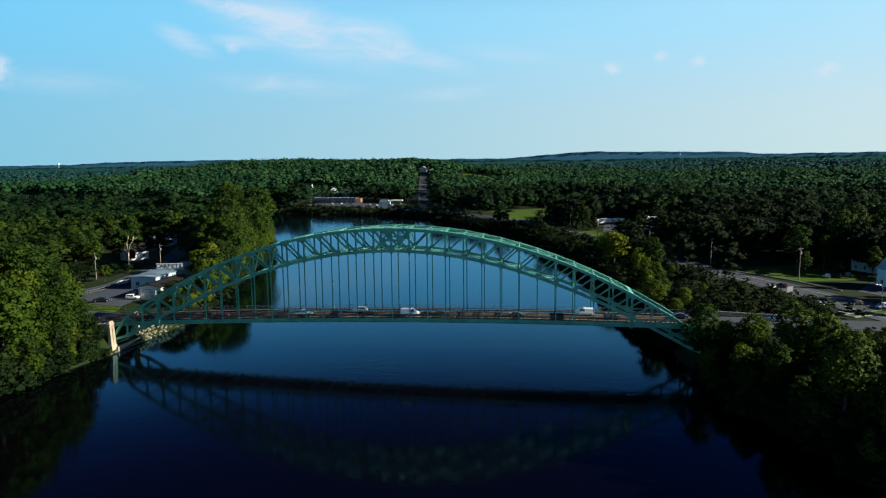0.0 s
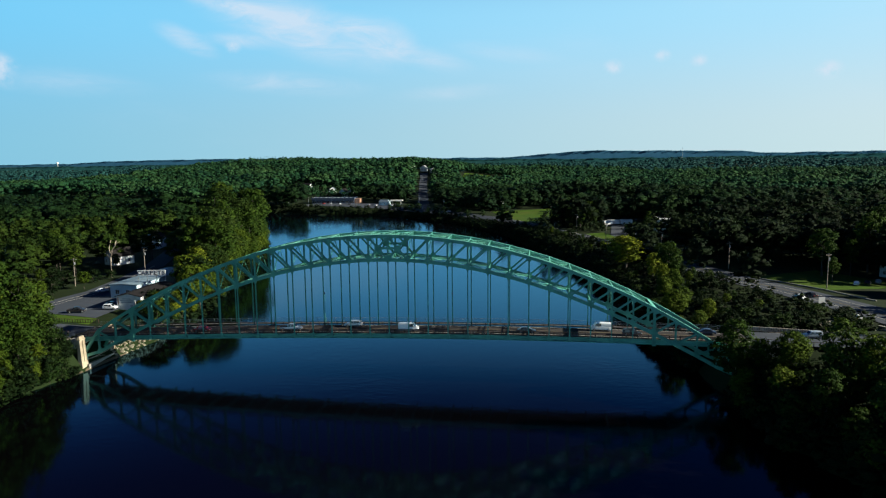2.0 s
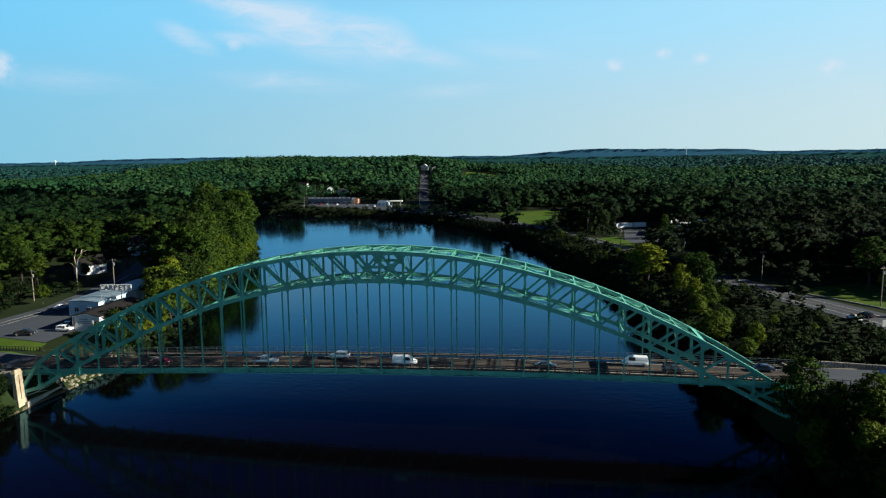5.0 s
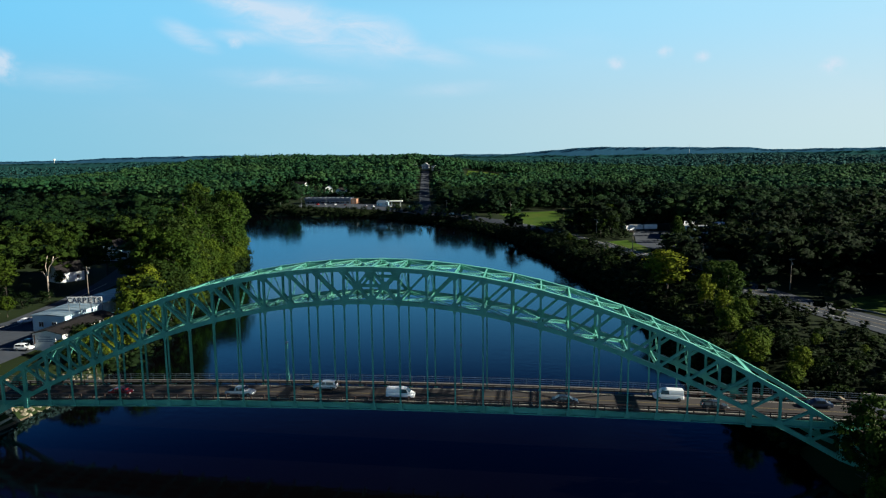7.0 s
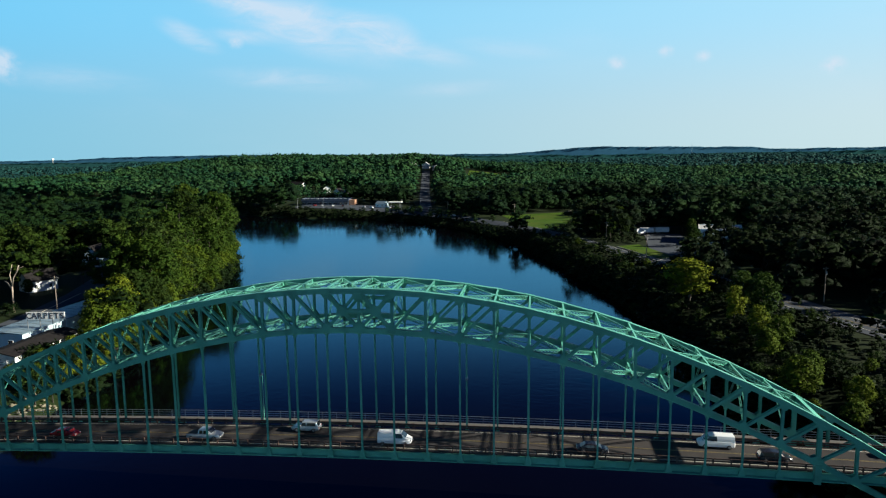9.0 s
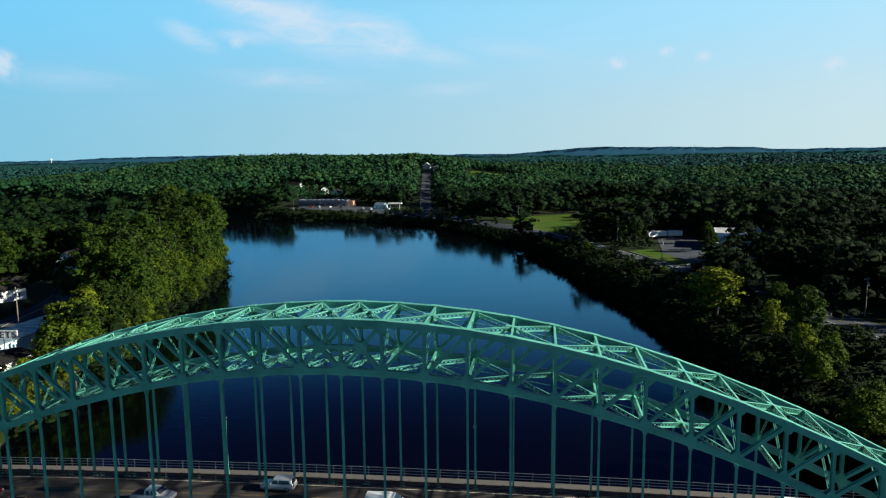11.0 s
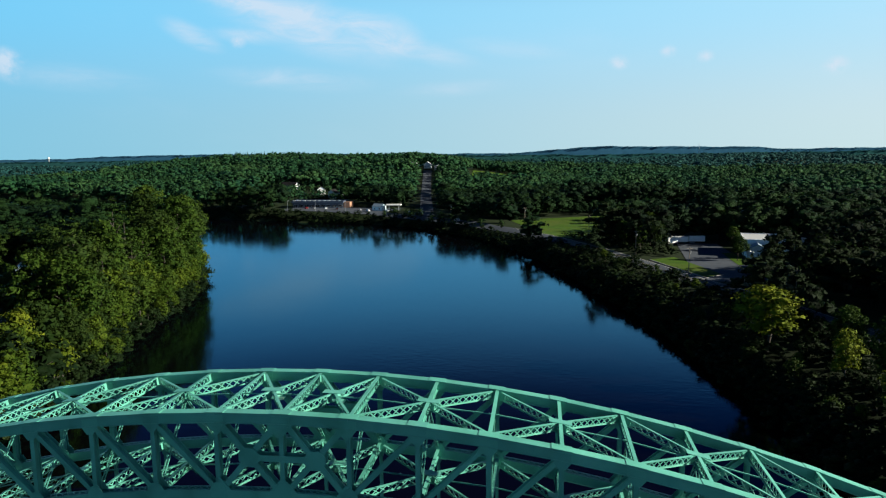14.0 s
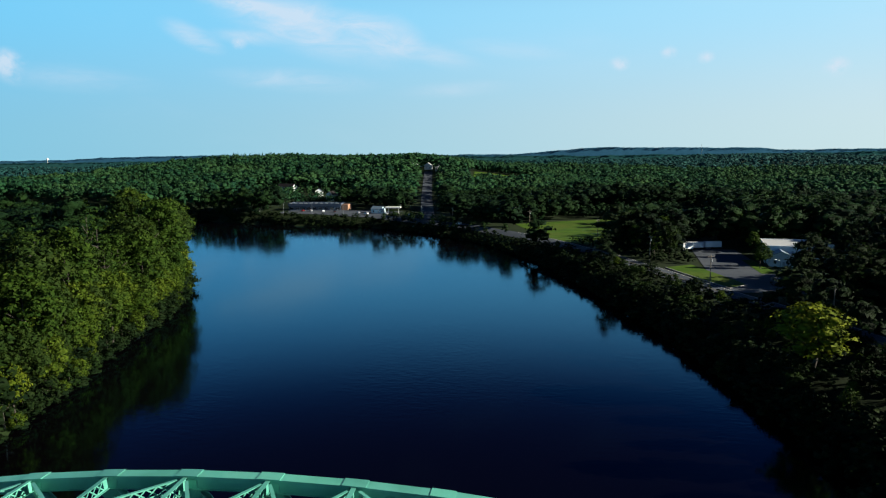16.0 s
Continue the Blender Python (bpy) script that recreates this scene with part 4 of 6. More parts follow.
# kerbs
KERB_LINES = [[(118, 112), (127, 97), (134, 83), (141, 62)], [(151, 50), (170, 57), (186, 62)], [(66, 261), (80, 218), (88, 226)], [(124, 21), (140, 29), (142, 26), (126, 18), (124, 21)]]
for line in KERB_LINES:
    g = Geo()
    for a, b in zip(line, line[1:]):
        n = max(1, int(math.dist(a, b) / 4))
        for i in range(n):
            p, q = [tuple(s + (e - s) * j / n for s, e in zip(a, b)) for j in (i, i + 1)]
            g.beam((*p, gz(*p) + 0.22), (*q, gz(*q) + 0.22), 0.35, 0.3)
    tagged(part("kerb", g, WALKWAY), "pale concrete kerb beside the road", "kerb", kind="structure")
# muddy strip and fallen trunk at the left abutment
ribbon("bank", [(-85.4, -26), (-84.6, -21), (-82.4, -13), (-80.9, -4), (-80.2, 5), (-79.4, 14)], 1.5, MUD, 0.10, "bare muddy river bank", "river bank", step=2)

riprap = thing("riprap", pose(-80, 20, 0), "heap of pale broken stones on the river bank", "stones")
rs = random.Random(5)
stone_meshes = []
for s in range(4):
    bm = bmesh.new()
    bmesh.ops.create_icosphere(bm, subdivisions=1, radius=0.5)
    for v in bm.verts:
        v.co *= rs.uniform(0.75, 1.15)
        v.co.z *= 0.7
    me = bpy.data.meshes.new("stone")
    bm.to_mesh(me)
    bm.free()
    me.materials.append(STONE)
    stone_meshes.append(me)
for i in range(230):
    y = rs.uniform(10, 38)
    x = -79.4 - 0.02 * abs(y - 25) + rs.uniform(-3.4, 1.2) - (0.10 * max(0, y - 32))
    ob = new("stone", rs.choice(stone_meshes))
    ob.parent = riprap
    ob.matrix_parent_inverse = Matrix.Identity(4)
    s = rs.uniform(0.45, 1.25)
    ob.location = (x + 80, y - 20, gz(x, y) + 0.1)
    ob.rotation_euler = (rs.uniform(-0.5, 0.5), rs.uniform(-0.5, 0.5), rs.uniform(0, 6))
    ob.scale = (s, s, s)

# ---- right approach: balustrade on the far side, dark fence on the near side ----
def approach(line_y, x0, x1, name, label, category, tall, material, gap, bar):
    t = thing(name, pose(x0, line_y, 0), label, category)
    zz = lambda x: (road_z(x) if abs(x) < 86 else (10.9 - 0.045 * (x - 86) if x > 0 else 8.6)) + 0.1
    post = Geo().beam((0, 0, 0), (0, 0, tall), bar * 1.6, bar * 1.6, (1, 0, 0)).mesh("post")
    n = int((x1 - x0) / gap)
    for i in range(n + 1):
        x = x0 + (x1 - x0) * i / n
        ob = part("post", post, material, t)
        ob.location = (x - x0, 0, zz(x))
    for z in (0.15, tall - 0.06):
        h = bar / 2
        v, f = [], []
        for i in range(n + 1):
            x = x0 + (x1 - x0) * i / n
            v += [(x - x0, o, zz(x) + z + p) for o, p in ((-h, -h), (h, -h), (h, h), (-h, h))]
        for i in range(n):
            f += [(4 * i + k, 4 * i + (k + 1) % 4, 4 * i + 4 + (k + 1) % 4, 4 * i + 4 + k) for k in range(4)]
        part("rail", Geo().add(v, f + [(3, 2, 1, 0), (4 * n, 4 * n + 1, 4 * n + 2, 4 * n + 3)]), material, t)
    return t


approach(11.0, 86, 116, "balustrade", "pale concrete balustrade along the bridge approach", "balustrade", 1.05, CONCRETE, 0.55, 0.22)
approach(-1.6, 86, 128, "fence", "dark metal fence along the bridge approach", "fence", 1.25, STEEL_BROWN, 1.4, 0.09)
approach(11.2, -130, -86, "fence", "dark metal fence along the bridge approach", "fence", 1.15, STEEL_BROWN, 0.8, 0.08)
approach(-1.6, -130, -86, "fence", "dark metal fence along the bridge approach", "fence", 1.15, STEEL_BROWN, 1.4, 0.08)


wall_run = [(108.0, 25.6), (113.2, 27.1), (117.4, 30.2), (119.8, 34.0), (120.6, 37.5)]
end_wall = thing("low_wall", pose(108, 25.6, gz(108, 25.6)), "low pale concrete wall curving to the junction", "wall")
g = Geo()
for p, q in zip(wall_run, wall_run[1:]):
    g.beam((p[0] - 108, p[1] - 25.6, gz(*p) - gz(108, 25.6) + 0.35), (q[0] - 108, q[1] - 25.6, gz(*q) - gz(108, 25.6) + 0.35), 0.4, 1.3)
part("wall", g, CONCRETE, end_wall)


# ---- trees ----
def unit_rows(v):
    return v / np.maximum(np.linalg.norm(v, axis=1, keepdims=True), 1e-9)


def leaf_cards(rng, centres, radii, count, size, flat=1.0, droop=0.0, whole=0.5):
    """Small leaf clumps spread over lumps: each a bent four-cornered spray, facing outwards. Returns verts, quads."""
    n = len(centres)
    pick = rng.choice(n, count, p=(radii**2) / (radii**2).sum())
    way = unit_rows(rng.normal(size=(count, 3)))
    way[:, 2] = np.abs(way[:, 2]) * 1.0 - 0.28
    way = unit_rows(way)
    r = radii[pick] * rng.uniform(0.72, 1.12, count)
    p = centres[pick] + way * r[:, None] * np.array([1, 1, flat])
    normal = unit_rows(way + rng.normal(size=(count, 3)) * 0.55 + np.array([0, 0, 0.35]))
    a = unit_rows(np.cross(normal, rng.normal(size=(count, 3))))
    b = np.cross(normal, a)
    s = size * rng.uniform(0.6, 1.35, count)[:, None]
    t = s * rng.uniform(0.45, 0.95, count)[:, None]
    q = np.stack([p - a * s * 0.6 - b * t * 0.5, p + a * s * rng.uniform(0.7, 1.1, (count, 1)) - b * t * rng.uniform(-0.2, 0.5, (count, 1)), p + b * t], 1)
    q[:, :, 2] -= droop * rng.uniform(0, 1, (count, 1))
    mid = np.array([0, 0, centres[:, 2].mean()])
    soft = unit_rows(way * (1.3 - whole) + unit_rows(p - mid) * whole + rng.normal(size=(count, 3)) * 0.48)
    return q.reshape(-1, 3), np.arange(3 * count).reshape(-1, 3), np.repeat(soft, 3, 0)


ICO = bmesh.new()
bmesh.ops.create_icosphere(ICO, subdivisions=1, radius=1.0)
ICO_V = np.array([v.co[:] for v in ICO.verts])
ICO_F = np.array([[v.index for v in f.verts] for f in ICO.faces if f.calc_center_median().z > -0.5])
ICO.free()


def cores(rng, centres, radii, flat, shrink=0.74, whole=0.3):
    """Uneven inner masses that close a crown, as quads with a doubled corner left out: triangles."""
    vs, fs, ns = [], [], []
    for c, r in zip(centres, radii):
        v = ICO_V * rng.uniform(0.75, 1.1, (len(ICO_V), 1)) * r * shrink * np.array([1, 1, flat]) + c
        fs.append(ICO_F + len(vs) * len(ICO_V))
        vs.append(v)
        ns.append(unit_rows(rng.normal(size=v.shape) * 0.6 + unit_rows(v - c) * (1.3 - whole) + unit_rows(v - np.array([0, 0, centres[:, 2].mean()])) * whole))
    return np.concatenate(vs), np.concatenate(fs), np.concatenate(ns)


def join_tri(parts_):
    """Joins (verts, faces, normals) of triangles into one mesh."""
    vs, fs, ns, n = [], [], [], 0
    for v, f, m in parts_:
        vs.append(v)
        fs.append(f + n)
        ns.append(m)
        n += len(v)
    return np.concatenate(vs), np.concatenate(fs), np.concatenate(ns)


def broadleaf(rng, height, radius, lumps, base=0.22):
    """Lump centres and radii of a broadleaf crown of given height and spread."""
    i = np.arange(lumps)
    u = (i + 0.5) / lumps
    z = base + (1 - base) * (0.16 + 0.80 * u)
    prof = np.sin(np.pi * np.clip(0.14 + 0.80 * u, 0, 1)) ** 0.7
    ang = i * 2.399 + rng.uniform(-0.5, 0.5, lumps)
    r = radius * prof * rng.uniform(0.35, 0.82, lumps)
    c = np.stack([np.cos(ang) * r, np.sin(ang) * r, z * height], 1)
    lump_r = radius * rng.uniform(0.26, 0.50, lumps) * (0.65 + 0.5 * prof) * min(1.0, (22 / lumps) ** 0.5)
    c[:, 2] = np.minimum(c[:, 2], height - lump_r * 0.8)
    return c, lump_r


def conifer(rng, height, radius, tiers):
    c, lr = [], []
    for t in range(tiers):
        u = t / (tiers - 1)
        z = height * (0.24 + 0.72 * u)
        r = radius * (1 - u) ** 0.75 * rng.uniform(0.8, 1.1) + 0.25
        k = max(3, int(8 * (1 - u) + 3))
        a0 = rng.uniform(0, 6.3)
        for j in range(k):
            a = a0 + 6.283 * j / k + rng.uniform(-0.3, 0.3)
            q = r * rng.uniform(0.45, 0.78)
            c.append((math.cos(a) * q, math.sin(a) * q, z + rng.uniform(-0.4, 0.4)))
            lr.append(max(0.45, r * rng.uniform(0.24, 0.40)))
    return np.array(c), np.array(lr)


def trunk_geo(rng, height, radius, lean=0.03, limbs=6, thick=0.02, base=0.22):
    g = Geo()
    t = height * thick
    top = Vector((rng.uniform(-1, 1) * lean * height, rng.uniform(-1, 1) * lean * height, height * 0.80))
    mid = top * 0.5 + Vector((rng.uniform(-0.3, 0.3), rng.uniform(-0.3, 0.3), 0))
    g.tube([(0, 0, -1.2), (0, 0, 0.4), mid, top], [t * 1.35, t, t * 0.7, t * 0.2], 7)
    for i in range(limbs):
        u = base + (0.66 - base) * (i + 0.5) / limbs
        s = Vector((top.x * u, top.y * u, height * u))
        a = i * 2.4 + rng.uniform(-0.4, 0.4)
        out = radius * rng.uniform(0.35, 0.58)
        e = s + Vector((math.cos(a) * out, math.sin(a) * out, height * rng.uniform(0.05, 0.14)))
        g.tube([s, s.lerp(e, 0.5) + Vector((0, 0, -0.2)), e], [t * 0.5, t * 0.33, t * 0.1], 5)
    return g


def tree_kind(name, seed, height, radius, leaves, size, material, style="broad", lumps=17, flat=0.82):
    """Builds the two meshes of one kind of tree."""
    rng = np.random.default_rng(seed)
    if style == "pine":
        c, r = conifer(rng, height, radius, lumps)
        flat = 0.34
    elif style == "shrub":
        c, r = broadleaf(rng, height, radius, lumps, 0.0)
    else:
        c, r = broadleaf(rng, height, radius, lumps)
    v, f, m = join_tri([leaf_cards(rng, c, r, leaves, size, flat), cores(rng, c, r, flat, 0.56)])
    crown = mesh_np(name + "_crown", v, f, m)
    crown.materials.append(material)
    trunk = trunk_geo(rng, height, radius, limbs=9 if style == "pine" else 2 if style == "shrub" else 6, thick=0.014 if style == "pine" else 0.018).mesh(name + "_trunk", True)
    trunk.materials.append(BARK)
    return {"crown": crown, "trunk": trunk, "h": height, "r": radius}


BROAD = [tree_kind("broadleaf", 11, 20, 6.4, 3300, 0.44, LEAF, lumps=46), tree_kind("broadleaf", 12, 20, 5.6, 2900, 0.43, LEAF, lumps=40),
         tree_kind("broadleaf", 13, 20, 7.0, 3400, 0.45, LEAF_DARK, lumps=50), tree_kind("broadleaf", 14, 20, 5.0, 2500, 0.42, LEAF, lumps=36)]
LIGHT = [tree_kind("light_broadleaf", 21, 14, 5.2, 2500, 0.36, LEAF_LIGHT, lumps=40), tree_kind("light_broadleaf", 22, 14, 4.6, 2200, 0.36, LEAF_LIGHT, lumps=34)]
YELLOW_TREES = [tree_kind("yellow_broadleaf", 23, 14, 5.0, 2300, 0.36, LEAF_YELLOW, lumps=38), tree_kind("yellow_broadleaf", 24, 14, 4.4, 2100, 0.36, LEAF_YELLOW, lumps=32)]
PINES = [tree_kind("pine", 31, 28, 5.6, 3300, 0.46, PINE, "pine", 14), tree_kind("pine", 32, 28, 4.8, 3000, 0.44, PINE, "pine", 15), tree_kind("pine", 33, 28, 6.2, 3400, 0.46, PINE, "pine", 13)]
SHRUBS = [tree_kind("shrub", 41, 6, 3.6, 560, 0.36, SHRUB, "shrub", 12), tree_kind("shrub", 42, 6, 3.0, 500, 0.35, LEAF_DARK, "shrub", 11), tree_kind("shrub", 43, 6, 3.4, 520, 0.36, SHRUB, "shrub", 12)]

TREE_TEXT = {
    "broad": ("broadleaf_tree", "tall green broadleaf tree with a full leafy crown", "tree"),
    "light": ("broadleaf_tree", "smaller yellow-green leafy tree on the river bank", "tree"),
    "yellow": ("broadleaf_tree", "bright yellow-green leafy tree in the evening sun", "tree"),
    "pine": ("pine_tree", "tall white pine with layered horizontal boughs", "tree"),
    "shrub": ("shrub", "dense green shrub on the bank", "shrub"),
}
TREE_SETS = {"broad": BROAD, "light": LIGHT, "yellow": YELLOW_TREES, "pine": PINES, "shrub": SHRUBS}
planted = []


def plant(kind, x, y, height, rng, group, squash=1.0, sink=0.0):
    name, label, category = TREE_TEXT[kind]
    k = TREE_SETS[kind][rng.randrange(len(TREE_SETS[kind]))]
    s = height / k["h"]
    t = thing(name, pose(x, y, gz(x, y) - sink, 0, 0, rng.uniform(0, 360)), label, category, group)
    w = s * rng.uniform(0.88, 1.15) * squash
    for p in ("trunk", "crown"):
        ob = new(p, k[p])
        ob.parent = t
        ob.scale = (w, w * rng.uniform(0.9, 1.1), s)
    planted.append((x, y, k["r"] * w))
    return t


def shore_x(y, line):
    for (ax, ay), (bx, by) in zip(line, line[1:]):
        if min(ay, by) <= y <= max(ay, by) and ay != by:
            return ax + (bx - ax) * (y - ay) / (by - ay)
    return line[0][0]


def grove(kind_weights, spots, heights, gap, group, seed, count, inside):
    """Plants up to count trees in a box of x0, x1, y0, y1 where inside(x, y) holds, gap apart."""
    rng = random.Random(seed)
    here = []
    x0, x1, y0, y1 = spots
    tries = 0
    while len(here) < count and tries < count * 40:
        tries += 1
        x, y = rng.uniform(x0, x1), rng.uniform(y0, y1)
        if not inside(x, y) or any(math.hypot(x - a, y - b) < gap for a, b in here):
            continue
        here.append((x, y))
        kind = rng.choices(list(kind_weights), list(kind_weights.values()))[0]
        plant(kind, x, y, rng.uniform(*heights), rng, group)


right_shore = FAR_SHORE[9:]


def scatter(spots, gap, seed, count, inside):
    """Places gap apart inside a box of x0, x1, y0, y1."""
    rng = random.Random(seed)
    here, tries = [], 0
    while len(here) < count and tries < count * 40:
        tries += 1
        x, y = rng.uniform(*spots[:2]), rng.uniform(*spots[2:])
        if inside(x, y) and all(math.hypot(x - a, y - b) >= gap for a, b in here):
            here.append((x, y))
    return np.array(here)


def road_free_lite(x, y):
    """Off the side road past the store."""
    return x < shore_x(y, STORE_ROAD) - 7


def between_bank_and_road(x, y):
    s = shore_x(y, right_shore)
    r = shore_x(y, RIVER_ROAD[:11])
    return s + 0.3 < x < r - 7.5


# left bank below the bridge
grove({"light": 2, "broad": 4, "pine": 1}, (-124, -89, -62, -7), (20, 28), 6.0, "trees below the bridge", 101, 30, lambda x, y: x < shore_x(y, LEFT_SHORE) - 3)
grove({"shrub": 3, "light": 1}, (-95, -83, -60, -9), (5, 9), 2.6, "bank shrubs below the bridge", 102, 30, lambda x, y: shore_x(y, LEFT_SHORE) - 7 < x < shore_x(y, LEFT_SHORE) - 0.2)
grove({"broad": 3, "pine": 2}, (-165, -124, -60, -5), (18, 26), 8.0, "woods beside the approach road", 103, 12, lambda x, y: True)
# tall trees on the left bank above the bridge
grove({"broad": 2, "pine": 4}, (-175, -96, 100, 262), (24, 35), 6.0, "tall trees on the bank", 104, 50, lambda x, y: shore_x(y, LEFT_SHORE) - (17 if y < 172 else 27) < x < shore_x(y, LEFT_SHORE) - 5)
grove({"light": 3, "broad": 2}, (-130, -84, 92, 250), (11, 18), 4.6, "lower trees on the bank", 105, 40, lambda x, y: shore_x(y, LEFT_SHORE) - 9 < x < shore_x(y, LEFT_SHORE) - 2)
grove({"shrub": 3, "light": 2}, (-150, -84, 92, 262), (4.5, 8), 2.8, "waterside shrubs", 115, 60, lambda x, y: shore_x(y, LEFT_SHORE) - 4.5 < x < shore_x(y, LEFT_SHORE) - 0.2)
grove({"yellow": 2, "light": 5, "shrub": 1}, (-97, -79, 62, 98), (11, 17), 4.0, "yellow-green trees beside the store", 106, 20, lambda x, y: max(-87.0 if y < 76 else -99, shore_x(y, LEFT_SHORE) - 16) < x < shore_x(y, LEFT_SHORE) - 2)
grove({"yellow": 4, "shrub": 3}, (-90, -79, 34, 66), (4.5, 8.0), 2.8, "yellow-green trees beside the store", 116, 20, lambda x, y: x < shore_x(y, LEFT_SHORE) - 1.5)
for kind, x, y, h in (("broad", -92.5, -8.5, 20), ("broad", -88.5, -7.5, 12), ("shrub", -86, -5, 5), ("shrub", -84.8, -7.5, 3.6), ("shrub", -87.5, -11, 5), ("shrub", -89, -4.5, 6), ("shrub", -92, -4.2, 6.5), ("light", -90.5, -12.5, 9), ("shrub", -84.6, -4.2, 3.6), ("shrub", -84.4, -9.4, 4.2), ("shrub", -85.6, -13.5, 5.2), ("shrub", -86.6, -17.5, 5.6), ("broad", -88.2, -14.5, 17), ("shrub", -83.6, -6.8, 2.6), ("shrub", -86.2, -21, 5.4), ("broad", -90, -20, 19)):
    plant(kind, x, y, h, random.Random(int(-x * 10)), "trees below the bridge")
grove({"shrub": 1}, (-91, -80, -28, -2.5), (2.4, 4.6), 1.7, "bank shrubs below the bridge", 142, 26, lambda x, y: shore_x(y, LEFT_SHORE) - 6.5 < x < shore_x(y, LEFT_SHORE) - 0.9 and not (y > -4.4 and x > -84.4))
# right bank
for seed, (y0, y1), (h0, h1), n in ((109, (-92, -55), (10, 15), 30), (119, (-55, -30), (8, 11.5), 30), (129, (-30, -7), (3.5, 5.8), 34)):
    grove({"light": 1, "broad": 6}, (84, 138, y0, y1), (h0, h1), 4.2, "trees on the near right bank", seed, n, lambda x, y: x > shore_x(y, right_shore) + 2)
grove({"shrub": 4, "light": 1}, (80, 118, -92, -6), (4, 8.5), 2.6, "shrubs on the near right bank", 110, 54, lambda x, y: shore_x(y, right_shore) + 0.2 < x < shore_x(y, right_shore) + 14)
grove({"shrub": 6, "light": 1}, (20, 125, 105, 345), (2.8, 5.6), 3.4, "shrubs between river and road", 111, 120, between_bank_and_road)
grove({"shrub": 6, "light": 1}, (60, 125, 18, 105), (2.4, 5.0), 3.4, "shrubs between river and road", 121, 80, lambda x, y: between_bank_and_road(x + 3.5, y) and (x < 90 or y > 80))
grove({"shrub": 5, "light": 1}, (86, 118, 15, 58), (3.0, 5.6), 4.4, "bushes beside the bridge approach", 141, 34, lambda x, y: x < 122 - 0.35 * abs(y - 20) and between_bank_and_road(x + 2, y))
rng0 = random.Random(77)
for x, y, h in ((85, -9.0, 9.5), (94, -27, 17), (99, -30, 14.2), (95, -50, 19), (103, -58, 17), (83.6, 89.5, 17), (85, 112, 13.4), (81.5, 70, 10.5), (76, 41, 10.6), (80, 27, 7.5), (81.8, -11, 8), (91, -9, 10), (106, -16, 7), (116, -20, 8), (80, 100, 12), (80, 80, 11), (78, 66, 9), (80, 48, 9), (84, 34, 8)):
    plant("broad" if h in (14, 17, 15.4, 13.4, 19) else "yellow" if h in (11, 12, 8, 16) else "light", x, y, h, rng0, "trees between river and road")
plant("yellow", 73, 126, 16.5, random.Random(5), "trees between river and road", 1.4)
plant("broad", 80.2, -5.6, 18.5, random.Random(3), "trees on the near right bank", 1.05)
# across the river road
ACROSS = scatter((104, 240, 100, 300), 7.0, 112, 70, lambda x, y: x > shore_x(y, RIVER_ROAD[:12]) + (11 if y > 135 else 22) and not (74 < x < 112 and 205 < y < 322) and not (100 < x < 150 and 234 < y < 312) and not (x < 158 and y < 134))
for x, y, h in ((146, 116, 19), (166, 96, 13), (143, 99, 10), (158, 120, 15), (103, 262, 11), (107, 268, 9), (109, 292, 12), (92, 330, 16), (80, 320, 17), (65, 283, 13), (72, 287, 15), (59, 299, 14), (54, 314, 12), (48, 326, 11), (72, 300, 18), (60, 322, 17), (70, 338, 18), (112, 330, 17)):
    plant("broad", x, y, h, rng0, "trees round the yards")
for x, y, h in ((-168, 105, 17), (-149, 116, 7), (-163, 98, 16), (-154, 96, 14), (-178, 116, 18), (-176, 96, 17), (-147, 142, 16), (-166, 146, 18)):
    plant("broad", x, y, h, rng0, "trees round the cottages")

OVER_WATER = scatter((-300, 20, 380, 540), 6.0, 117, 44, lambda x, y: 3 < float(shore_distance(x, y)) < 15 and not (-205 < x < -96 and y > 470))
for x, y, h in ((168, 128, 25), (176, 138, 27), (184, 126, 26), (190, 146, 27), (198, 112, 26)):
    plant("broad", x, y, h, rng0, "tall trees behind the lawn")

grove({"light": 2, "shrub": 4}, (-160, -131, 36, 100), (3, 7), 4.0, "bushes beside the side road", 118, 22, lambda x, y: bool(road_free_lite(x, y)))

# bare leaning tree by the side road
dead = thing("bare_tree", pose(-138, 96, gz(-138, 96)), "pale leafless forked tree beside the side road", "tree")
g = Geo()
g.tube([(0, 0, -0.5), (0.1, 0, 5), (0.2, 0, 8.5)], [0.36, 0.28, 0.22], 8)
for pts in ([(0.2, 0, 8.3), (1.2, -0.2, 11.5), (3.6, -0.4, 14.3), (5.2, -0.5, 15.0)], [(0.2, 0, 8.3), (-0.4, 0.2, 12), (0.6, 0.3, 15.4)], [(0.15, 0, 7.2), (-1.6, 0.3, 9.6), (-2.6, 0.3, 10.0)], [(2.4, -0.3, 12.9), (2.9, 0.3, 15.2)]):
    g.tube(pts, [0.2, 0.14, 0.09, 0.05][: len(pts)], 6)
part("trunk", g, DEADWOOD, dead, "", True)
log = thing("fallen_log", pose(-83.4, -16.5, gz(-83.4, -16.5) + 0.3), "pale fallen log lying along the muddy shore", "log")
dz = gz(-80.9, -8.4) - gz(-83.4, -16.5)
part("trunk", Geo().tube([(-0.6, -2.2, 0.15), (0.9, 3.0, 0.2 + dz * 0.4), (2.5, 8.1, 0.35 + dz)], [0.34, 0.28, 0.16], 8), DEADWOOD, log, "", True)
